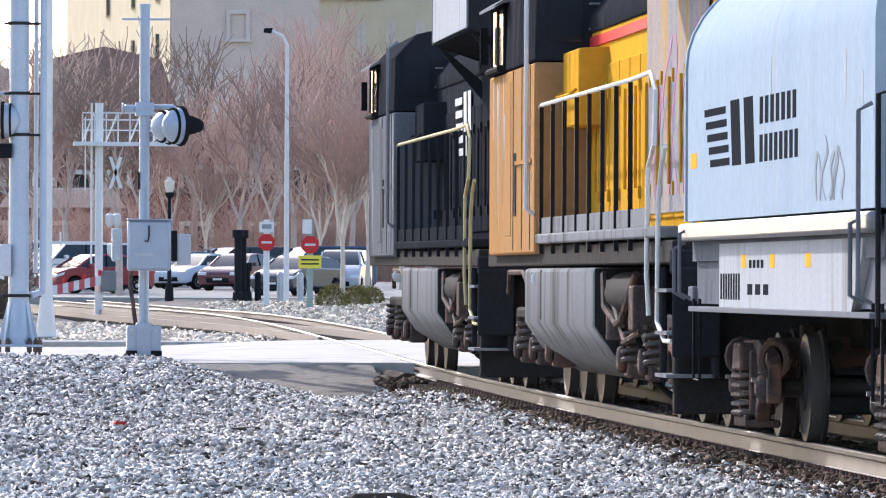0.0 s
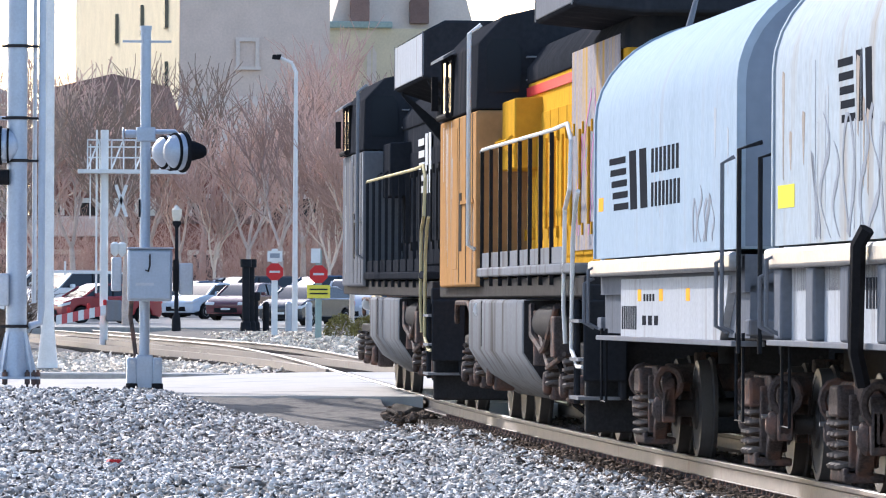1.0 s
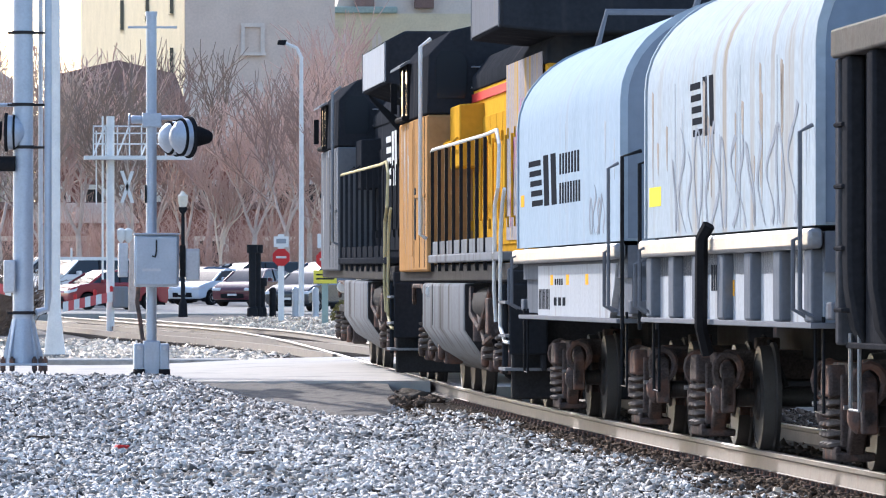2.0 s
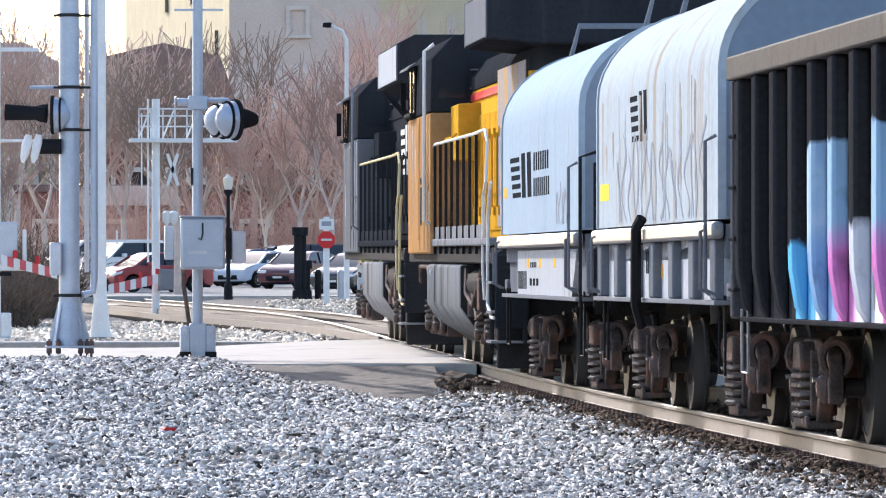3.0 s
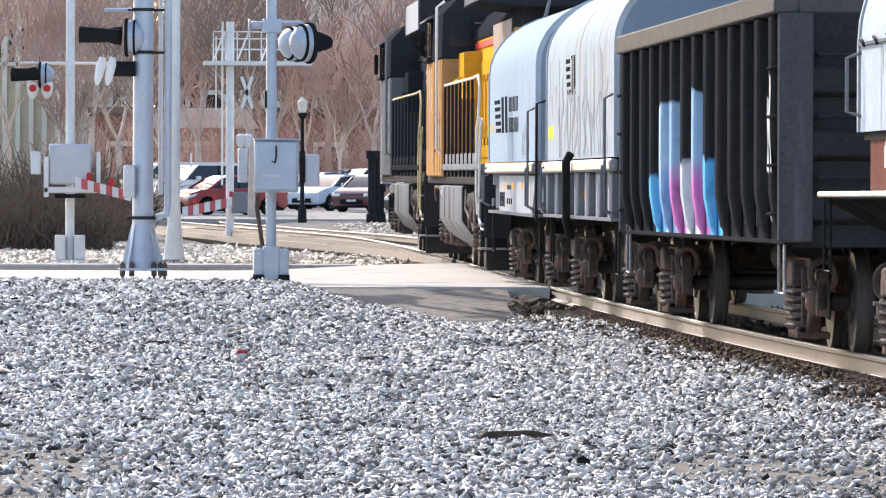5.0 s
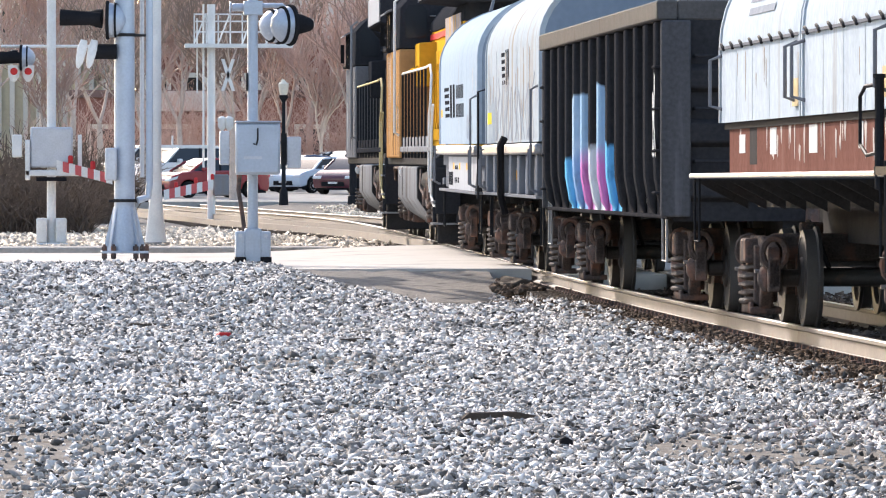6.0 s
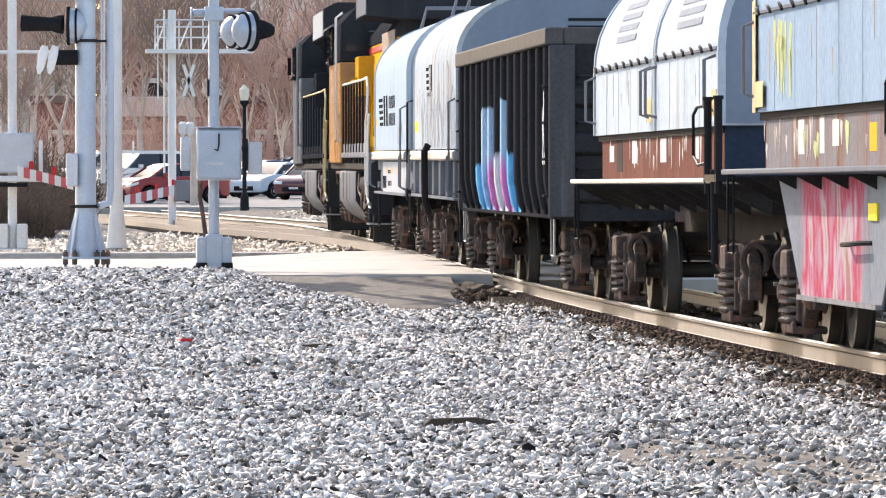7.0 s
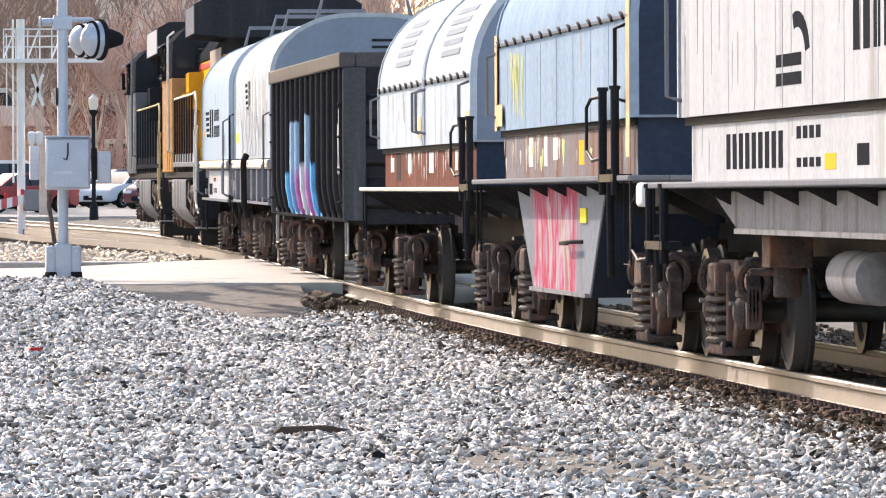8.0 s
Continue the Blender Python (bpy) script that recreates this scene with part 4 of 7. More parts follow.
    if not ribbed:
        for k in (0.0, 0.22, 0.44):
            part("end_pipe", Shape().pipe([(-1.46 + k * 0.6, y1 - 0.12 - k, 0.95), (-1.46 + k * 0.6, y1 - 0.12 - k, 2.45 - k * 0.3), (-1.3 + k * 0.6, y1 - 0.2 - k, 2.5 - k * 0.3)], 0.018), BLACK_STEEL, car)
    else:
        grab(car, [(-1.3, y1 - 0.02, 2.2), (-1.3, y1 - 0.1, 2.22), (-1.3, y1 - 0.1, 2.75), (-1.3, y1 - 0.02, 2.78)])
        part("end_emblem", Shape().box(0.05, 0.85, y1 - 0.024, y1 - 0.014, 3.24, 3.28).box(0.05, 0.85, y1 - 0.024, y1 - 0.014, 3.34, 3.38).box(0.05, 0.85, y1 - 0.024, y1 - 0.014, 3.44, 3.48).box(0.92, 1.02, y1 - 0.024, y1 - 0.014, 3.22, 3.42), MARK_DARK, car)
    for k in (1, -1):
        add_truck(car, k * (h - 1.75))
    return car


def gondola(front, rear):
    car = vehicle("gondola_car", front, rear, "black ribbed steel gondola car with blue and pink spray paint", "freight car")
    h = (rear - front) / 2 - 0.35
    s = Shape().box(-1.42, -1.38, -h, h, 0.94, 2.82).box(1.38, 1.42, -h, h, 0.94, 2.82).box(-1.4, 1.4, -h, h, 0.92, 0.98)
    part("body", s, GONDOLA_SPRAYED, car)
    part("top_rim", Shape().box(-1.56, -1.36, -h - 0.05, h + 0.05, 2.79, 2.98).box(1.36, 1.56, -h - 0.05, h + 0.05, 2.79, 2.98).box(-1.36, 1.36, h - 0.1, h + 0.05, 2.79, 2.98).box(-1.36, 1.36, -h - 0.05, -h + 0.1, 2.79, 2.98), GONDOLA_RIM, car, "dented dusty top rim", 0.02)
    n = 14
    for i in range(n):
        y = h - 0.5 - i * (2 * h - 1.0) / (n - 1)
        for sd in (-1, 1):
            o = [(sd * 1.42, 2.79), (sd * 1.54, 2.79), (sd * 1.54, 1.5), (sd * 1.535, 1.3), (sd * 1.49, 1.03), (sd * 1.42, 0.92)]
            part("rib", Shape().prism(o, y - 0.15, y + 0.15), GONDOLA_SPRAYED, car, bevel=0.03)
    scrawl(car, -1.5445, -h + 0.64, -h + 0.36, 1.5, 2.3, 2, MARK_WHITE, 0.03, 3)
    scrawl(car, -1.4235, -h + 1.6, -h + 0.7, 1.1, 2.2, 3, MARK_WHITE, 0.045, 3)
    streaks(car, -1.4222, h - 0.2, -h + 0.2, 1.0, 2.6, 30, STAIN, 80, 0.08)
    part("bottom_rail", Shape().box(-1.47, -1.36, -h, h, 0.90, 0.94).box(1.36, 1.47, -h, h, 0.90, 0.94), GONDOLA, car, bevel=0.01)
    for sd in (-1, 1):
        for ya in (-h - 0.14, h - 0.04):
            part("end_post", box(sd * 1.38 - 0.14, sd * 1.38 + 0.14, ya, ya + 0.18, 0.92, 2.79), END_POST, car, "scuffed grey corner post", 0.02)
    for y, w in ((h, 1), (-h, -1)):
        part("end_sheet", box(-1.4, 1.4, min(y, y + w * 0.04), max(y, y + w * 0.04), 0.88, 2.82), GONDOLA, car)
        for z in (1.2, 1.72, 2.24):
            part("end_rib", Shape().prism([(min(y, y + w * 0.04), z - 0.14), (y + w * 0.13, z - 0.09), (y + w * 0.13, z + 0.09), (y + w * 0.04, z + 0.14)], -1.3, 1.3, "x"), GONDOLA, car, bevel=0.02)
        for z in (1.45, 1.95, 2.45):
            grab(car, [(-1.2, y + w * 0.03, z), (-1.2, y + w * 0.2, z), (-0.75, y + w * 0.2, z), (-0.75, y + w * 0.03, z)], GONDOLA)
        for z in (1.15, 1.55, 1.95, 2.35):
            grab(car, [(-1.43, y - w * 0.12, z), (-1.55, y - w * 0.12, z), (-1.55, y - w * 0.5, z), (-1.43, y - w * 0.5, z)], GONDOLA)
        add_coupler(car, y, w)
        part("centre_sill", box(-0.35, 0.35, min(y, y - w * 3), max(y, y - w * 3), 0.7, 0.97), UNDER, car)
        part("stirrup_step", Shape().pipe([(-1.45, y - w * 0.1, 1.0), (-1.45, y - w * 0.1, 0.5), (-1.45, y - w * 0.55, 0.5), (-1.45, y - w * 0.55, 1.0)], 0.014), LIP, car)
    part("brake_cylinder", Shape().lathe([(-0.4, 0.16), (0.4, 0.16)], (-0.7, -1.5, 0.75), (0, 1, 0), 12), UNDER, car)
    for k in (1, -1):
        add_truck(car, k * (h - 1.9))
    return car


def add_chain(owner, half, y0, y1, z):
    """Hooked chain line along the fold of a hood."""
    ch = part("hinge_line", Shape().box(-half - 0.024, -half, y1, y0, z - 0.012, z + 0.012), SILL_GREY, owner)
    n = max(4, int((y0 - y1) / 0.8))
    for i in range(n):
        y = y0 - (i + 0.5) * (y0 - y1) / n
        part("hook", Shape().pipe([(-half - 0.01, y + 0.16, z + 0.01), (-half - 0.035, y + 0.08, z + 0.035), (-half - 0.04, y - 0.05, z + 0.02), (-half - 0.03, y - 0.1, z - 0.02)], 0.014, 5), BLACK_STEEL, ch)


def coil_car_hooded(front, rear, covers, cover_materials, label, side, deck_mat, z_deck, hood, panel=None, trim=None):
    """Coil car with hoods that have a hooked fold line; covers: their ends behind the car's head."""
    car = vehicle("coil_car", front, rear, label, "freight car")
    mid, h = (front + rear) / 2, (rear - front) / 2
    z0, z1, z2, half = hood
    for (a, b), m in zip(covers, cover_materials):
        y0, y1 = mid - a, mid - b
        cov = add_cover(car, y0, y1, half, z0, z1, z2, m, END_NAVY_SHADE if trim else END_SHADE_BLUE, "")
        add_chain(cov, half, y0 - 0.05, y1 + 0.05, z1)
        for i in range(1, int((y0 - y1) / 1.4)):
            y = y0 - i * 1.4
            part("seam", box(-half - 0.003, -half + 0.002, y - 0.012, y + 0.012, z0, z1 - 0.03), m, cov)
        if trim:
            for u, w, low, high in ((y0 - 0.22, 0.22, z0, z1 + 0.1), (y1, 0.25, z0 - 0.3, z1 + 0.2)):
                part("yellow_edge", box(-half - 0.024, -half - 0.018, u, u + w, low, high), trim, cov, "faded yellow edge")
        else:
            part("yellow_plate", box(-half - 0.024, -half - 0.019, y1 + 0.05, y1 + 0.5, z0 + 0.08, z0 + 0.3), TRIM_YELLOW, cov, "yellow corner plate")
        grab(cov, [(-half, y1 + 0.3, z0 + 0.12), (-half - 0.1, y1 + 0.3, z0 + 0.15), (-half - 0.1, y1 + 0.3, z1 - 0.1), (-half, y1 + 0.3, z1 - 0.06)], BLACK_STEEL if trim else CAR_GREY)
        grab(cov, [(-half, y0 - 0.12, z0 + 0.12), (-half - 0.1, y0 - 0.05, z0 + 0.15), (-half - 0.1, y0 - 0.05, z1 - 0.1), (-half, y0 - 0.12, z1 - 0.06)], CAR_GREY)
    ya, yb = mid - covers[0][0], mid - covers[-1][1]
    part("side_panel", box(-half + 0.05, half - 0.05, yb + 0.1, ya - 0.3, z_deck, z0), side, car)
    # Added dark sheet over the panel's end, standing in for the black gap.
    part("end_gap_shade", box(-half + 0.052, half - 0.052, yb + 0.07, yb + 0.1, z_deck, z0 - 0.004), END_NAVY_SHADE, car, "dark sheet for the shaded gap at the end")
    # Black strips draw the shadow line below the hood's overhang.
    part("hood_shadow_strip", Shape().box(-half + 0.03, -half + 0.05, yb + 0.05, ya - 0.05, z0 - 0.06, z0).box(half - 0.05, half - 0.03, yb + 0.05, ya - 0.05, z0 - 0.06, z0), FLAT_BLACK, car, "dark strip for the shadow line under the hood")
    n = int((2 * h - 0.8) / 1.5)
    walk_ = part("walkway", Shape().box(-1.52, -1.2, -h + 0.4, h - 0.4, z_deck - 0.045, z_deck).box(1.2, 1.52, -h + 0.4, h - 0.4, z_deck - 0.045, z_deck).box(-1.2, 1.2, h - 1.6, h - 0.4, z_deck - 0.045, z_deck).box(-1.2, 1.2, -h + 0.4, -h + 1.6, z_deck - 0.045, z_deck), deck_mat, car, "bent steel walkway edge", 0.012)
    for i in range(n):
        y = h - 0.6 - i * (2 * h - 1.2) / (n - 1)
        part("bracket", Shape().prism([(-1.5, z_deck - 0.06), (-1.0, z_deck - 0.06), (-1.0, z_deck - 0.32)], y - 0.02, y + 0.02), UNDER, walk_)
    part("underframe", box(-0.95, 0.95, -h + 1.0, h - 1.0, z_deck - 0.3, z_deck - 0.06), UNDER, car)
    part("centre_sill", box(-0.32, 0.32, -h + 0.3, h - 0.3, 0.72, 1.02), UNDER, car)
    if panel:
        a, b, c, d, zl, m, nm = panel
        o = [(mid - a, z_deck - 0.07), (mid - d, z_deck - 0.07), (mid - c, zl), (mid - b, zl)]
        part("belly_panel", Shape().prism(o, -1.30, -1.26, "x").prism(o, 1.26, 1.30, "x"), m, car, nm, 0.008)
        zt = z_deck - 0.07
        part("belly_end", Shape().prism([(mid - c, zl), (mid - c - 0.05, zl), (mid - d - 0.05, zt), (mid - d, zt)], -1.29, 1.29, "x"), END_NAVY_SHADE, car, "dark sloping belly end")
        part("belly_front", Shape().prism([(mid - b, zl), (mid - b + 0.05, zl), (mid - a + 0.05, zt), (mid - a, zt)], -1.25, 1.25, "x"), UNDER, car)
        part("belly_lip", box(-1.34, -1.302, mid - c, mid - b, zl, zl + 0.035), GREY_BELLY, car)
    for w in (1, -1):
        add_coupler(car, w * (h - 0.4), w)
        add_truck(car, w * (h - 2.4))
        part("stirrup_step", Shape().pipe([(-1.48, w * (h - 0.55), z_deck), (-1.48, w * (h - 0.55), 0.72), (-1.48, w * (h - 1.0), 0.72), (-1.48, w * (h - 1.0), z_deck)], 0.011), BLACK_STEEL, car)
    return car


def locomotive(front, rear, kind_of):
    """Six-axle diesel: full-width cab ahead, narrow hood with walkways, wide radiator, fuel tank."""
    up = kind_of == "yellow"
    label = "yellow and grey diesel locomotive with white railings" if up else "black diesel locomotive with yellow railings and grey cab"
    eng = vehicle("locomotive", front, rear, label, "locomotive")
    h = (rear - front) / 2
    hood_m, cab_m, top_m = (YELLOW, PEACH, LOCO_BLACK) if up else (LOCO_BLACK, LOCO_WORN, LOCO_BLACK)
    sill_m = LOCO_GREY if up else LOCO_WORN
    rail_m = RAIL_WHITE if up else RAIL_YELLOW
    yc = h - 1.4              # front of the cab
    ye = h - 7.2              # rear of the full-width part
    part("frame", box(-1.48, 1.48, -h + 0.4, h - 0.4, 1.38, 1.58), UNDER, eng, "sooty side sill", 0.02)
    part("walkway", box(-1.54, 1.54, -h + 1.2, ye, 1.60, 1.70), LOCO_GREY if up else LOCO_BLACK, eng, bevel=0.02)
    part("kick_plate", box(-1.50, -1.47, -h + 2.4, ye - 0.1, 1.70, 1.86), LOCO_GREY if up else LOCO_BLACK, eng, "grey kick plate", 0.005)
    cab = part("cab", Shape().prism([(-1.55, 1.5), (-1.55, 3.42), (1.55, 3.42), (1.55, 1.5)], ye, yc), cab_m, eng, "faded cab side", 0.03)
    part("cab_top", Shape().prism([(-1.55, 3.43), (-1.53, 4.15), (-1.25, 4.45), (-0.6, 4.6), (0.6, 4.6), (1.25, 4.45), (1.53, 4.15), (1.55, 3.43)], ye, yc), top_m, cab, "dark cab roof with side windows", 0.02)
    rear_win = part("window", Shape().prism([(-1.42, 3.62), (-1.1, 3.62), (-1.06, 3.7), (-1.06, 4.1), (-1.14, 4.2), (-1.38, 4.2), (-1.44, 4.1), (-1.44, 3.7)], ye - 0.012, ye - 0.004), GLASS_DARK, cab, "rounded rear cab window")
    for zz in (3.5, 3.75, 4.0):
        grab(cab, [(-1.0, ye, zz), (-1.0, ye - 0.1, zz), (-0.8, ye - 0.1, zz), (-0.8, ye, zz)], LOCO_GREY, 0.012)
    for k, (a, b) in enumerate(((yc - 0.5, yc - 1.2), (yc - 1.35, yc - 2.1))):
        part("window", box(-1.562, -1.535, b, a, 3.5, 4.1), GLASS_DARK, cab, "dark side window")
        part("window_frame", Shape().box(-1.575, -1.545, b - 0.05, b, 3.45, 4.15).box(-1.575, -1.545, a, a + 0.05, 3.45, 4.15).box(-1.575, -1.545, b, a, 4.1, 4.15).box(-1.575, -1.545, b, a, 3.45, 3.5), FLAT_BLACK, cab)
    part("sun_shade", Shape().prism([(-1.55, 4.2), (-1.68, 4.12), (-1.68, 4.09), (-1.55, 4.16)], yc - 2.4, yc - 0.2), LOCO_GREY, cab)
    part("mirror", Shape().box(-1.68, -1.60, yc - 0.35, yc - 0.3, 3.55, 3.95), FLAT_BLACK, cab)
    part("armrest", Shape().rod((-1.6, yc - 2.1, 3.46), (-1.6, yc - 0.5, 3.46), 0.04), FLAT_BLACK, cab)
    part("cab_door", box(-1.556, -1.548, yc - 2.9, yc - 2.2, 1.7, 3.3), cab_m, cab, bevel=0.01)
    for y in (yc - 3.2, yc - 4.3, yc - 5.3):
        part("cab_seam", box(-1.556, -1.548, y - 0.02, y + 0.02, 1.55, 3.4), UNDER, cab)
    part("vent", box(-1.558, -1.548, yc - 3.6, yc - 3.3, 1.9, 2.55), FLAT_BLACK, cab)
    part("seam_rail", Shape().box(-1.57, -1.55, ye + 0.3, ye + 2.2, 2.42, 2.46), cab_m, cab)
    grab(cab, [(-1.55, ye + 0.02, 1.9), (-1.63, ye + 0.02, 1.95), (-1.63, ye + 0.02, 4.25), (-1.5, ye + 0.02, 4.35)], rail_m if up else LOCO_GREY, 0.025)
    part("nose", Shape().prism([(-1.0, 1.5), (-1.0, 3.1), (-0.7, 3.4), (0.7, 3.4), (1.0, 3.1), (1.0, 1.5)], yc, h - 0.5), cab_m, eng, bevel=0.04)
    hood = part("hood", Shape().prism([(-0.98, 1.6), (-0.98, 3.85), (-0.8, 4.1), (0.8, 4.1), (0.98, 3.85), (0.98, 1.6)], -h + 1.6, ye), hood_m, eng, "long engine hood with doors", 0.03)
    n = 11
    for i in range(n):
        y1 = ye - 0.15 - i * (ye + h - 2.0) / n
        y0 = y1 - (ye + h - 2.0) / n + 0.08
        d = part("hood_door", box(-1.0, -0.975, y0, y1, 1.8, 3.35), hood_m, hood, bevel=0.012)
        part("latch", Shape().rod((-1.03, y0 + 0.1, 2.1), (-1.03, y0 + 0.1, 3.05), 0.015, 6), hood_m if up else UNDER, d)
        for z in (2.0, 3.0):
            part("hinge", box(-1.03, -1.0, y1 - 0.08, y1 - 0.02, z, z + 0.12), hood_m if up else UNDER, d)
    part("air_box", Shape().prism([(-1.28, 2.75), (-1.28, 3.5), (-0.95, 3.52), (-0.95, 2.75)], ye - 1.9, ye - 0.2), hood_m, hood, "raised equipment box", 0.02)
    grab(hood, [(-1.3, ye - 1.9, 3.1), (-1.36, ye - 1.88, 3.05), (-1.36, ye - 0.3, 3.05), (-1.3, ye - 0.25, 3.1)], hood_m)
    part("exhaust_stack", box(-0.5, 0.5, -1.5, 0.8, 4.1, 4.45), LOCO_BLACK, hood, bevel=0.04)
    yr, yl = -h + (1.1 if not up else 0.7), (6.2 if not up else 4.4)
    under_z = 3.99 if up else 3.86
    part("radiator", Shape().prism([(-0.97, under_z), (-1.55, 4.05), (-1.55, 4.62), (-1.3, 4.75), (1.3, 4.75), (1.55, 4.62), (1.55, 4.05), (0.97, under_z)], yr, yr + yl), LOCO_BLACK, eng, "overhanging radiator housing", 0.03)
    part("radiator_grille", box(-1.562, -1.548, yr + 0.1, yr + yl - 0.1, 4.08, 4.60), SILL_WHITE if not up else SILL_GREY, eng, "pale radiator side screen", 0.01)
    for i in range(2):
        y = yr + 0.1 + i * (yl - 0.25)
        part("grille_bar", box(-1.57, -1.56, y, y + 0.05, 4.06, 4.62), LOCO_GREY, eng)
    for yb in () if up else (yr + 0.2, yr + yl - 0.4):
        part("flared_brace", Shape().prism([(-0.98, 3.4), (-1.48, 3.98), (-1.5, 4.05), (-0.98, 3.62)], yb, yb + 0.12), LOCO_BLACK, eng)
    if up:
        part("red_band", box(-1.002, -0.97, -h + 7.3, ye - 0.02, 3.56, 3.66), RED, hood, "red stripe along the hood")
        # Panel with reflections painted in as streaks, mixed with faded spray.
        part("sprayed_panel", box(-1.012, -1.003, -h + 2.0, -h + 7.2, 1.85, 3.84), STREAKED, hood, "hood doors with painted reflection streaks and faded spray paint")
        scrawl(eng, -1.0145, -h + 6.8, -h + 2.2, 1.9, 3.4, 6, MARK_GREY, 0.03, 21)
        scrawl(eng, -1.0165, -h + 6.8, -h + 2.4, 2.0, 3.5, 5, SPRAY_PINK, 0.018, 22)
    else:
        emblem(eng, -1.012, ye - 4.0, 2.75, 3.0, 0.8, MARK_WHITE)
    streaks(cab, -1.5522, yc - 0.3, ye + 0.1, 1.6, 3.4, 9, STAIN_PALE if up else STAIN_GREY, 70 + up, 0.04)
    streaks(cab, -1.5524, yc - 0.3, ye + 0.1, 1.6, 3.4, 7, STAIN, 72 + up, 0.03)
    # Railing of the walkway: top rail, posts, and the bent rails at the steps.
    top, q = 2.98, -h - 1.4
    railing = part("handrail", Shape().pipe([(-1.5, ye - 0.1, top - 0.02), (-1.5, ye - 0.3, top), (-1.5, q + 5.2, top), (-1.5, q + 3.4, top + 0.02), (-1.5, q + 3.0, top - 0.15), (-1.52, q + 2.9, top - 0.6), (-1.52, q + 3.4, 2.2), (-1.52, q + 3.5, 1.3), (-1.5, q + 3.5, 0.95)], 0.021, 8), rail_m, eng, "bent tubular handrail")
    for i in range(8):
        y = ye - 0.25 - i * (ye - q - 5.4) / 7
        part("post", box(-1.52, -1.48, y - 0.02, y + 0.02, 1.5, top - 0.02), BLACK_STEEL if up else LOCO_BLACK, railing)
    part("end_rail", Shape().pipe([(-1.52, q + 2.0, 2.35), (-1.52, q + 2.3, 2.2), (-1.52, q + 2.55, 1.9), (-1.52, q + 2.6, 0.9), (-1.5, q + 2.2, 0.75), (-1.5, q + 1.6, 0.75)], 0.021, 8), rail_m, eng)
    part("step_box", Shape().box(-1.5, -1.44, q + 2.54, q + 2.6, 0.4, 1.36).box(-1.16, -1.1, q + 1.6, q + 2.6, 0.45, 1.36).box(-1.5, -1.1, q + 1.55, q + 1.6, 0.62, 1.36), LOCO_BLACK, eng, bevel=0.02)
    for z in (0.45, 0.8, 1.15):
        part("step", box(-1.54, -1.1, q + 1.65, q + 2.6, z, z + 0.03), LOCO_GREY, eng)
    part("platform", box(-1.5, 1.5, -h + 0.4, q + 1.6, 1.3, 1.5), LOCO_BLACK, eng, bevel=0.02)
    grab(eng, [(-1.3, -h + 0.5, 1.5), (-1.3, -h + 0.45, 2.5), (1.3, -h + 0.45, 2.5), (1.3, -h + 0.5, 1.5)], rail_m, 0.025)
    # Fuel tank, trucks and gear below the frame.
    t0, t1 = (-2.95, 4.65) if up else (-4.0, 3.0)
    tank = [(-1.5, 1.36), (-1.5, 0.82), (-1.32, 0.55), (-0.95, 0.32), (0.95, 0.32), (1.32, 0.55), (1.5, 0.82), (1.5, 1.36)]
    fuel = part("fuel_tank", Shape().prism(tank, t0, t1), LOCO_GREY, eng, "grey fuel tank with sloping belly", 0.04)
    part("tank_end", Shape().prism([(u * 0.99, 0.34 + (z - 0.32) * 0.97) for u, z in tank], t0 - 0.02, t0), UNDER, fuel)
    part("tank_seam", box(-1.506, -1.49, t1 - 2.0, t1 - 1.96, 0.85, 1.34), UNDER, fuel)
    part("air_tank", Shape().lathe([(-1.1, 0.02), (-1.08, 0.2), (1.08, 0.2), (1.1, 0.02)], (-1.25, t0 - 1.6, 1.12), (0, 1, 0), 14), UNDER, eng)
    part("pipe", Shape().pipe([(-1.42, t0 - 0.2, 1.3), (-1.45, t0 - 0.6, 1.0), (-1.4, t0 - 1.2, 0.85), (-1.45, t0 - 2.2, 0.9), (-1.4, t0 - 3.0, 1.3)], 0.035), TRUCK, eng)
    part("pipe", Shape().pipe([(-1.38, t0 - 0.2, 1.2), (-1.4, t0 - 2.0, 0.7), (-1.4, t0 - 3.4, 0.8)], 0.03), TRUCK, eng)
    part("pipe", Shape().pipe([(-1.46, t1 + 0.1, 1.2), (-1.46, t1 + 0.6, 1.32), (-1.46, t1 + 2.4, 1.32), (-1.42, t1 + 3.0, 1.1)], 0.03), TRUCK, eng)
    part("filter_can", Shape().rod((-1.3, t0 - 0.5, 0.7), (-1.3, t0 - 0.5, 1.25), 0.13, 12), TRUCK, eng, "", 0.01)
    part("valve_box", box(-1.46, -1.2, t0 - 3.3, t0 - 2.9, 0.8, 1.2), TRUCK, eng, "", 0.02)
    part("sand_hose", Shape().pipe([(-1.3, t0 - 2.4, 1.3), (-1.36, t0 - 2.5, 0.8), (-1.2, t0 - 2.7, 0.35), (-0.95, t0 - 2.8, 0.15)], 0.028), FLAT_BLACK, eng)
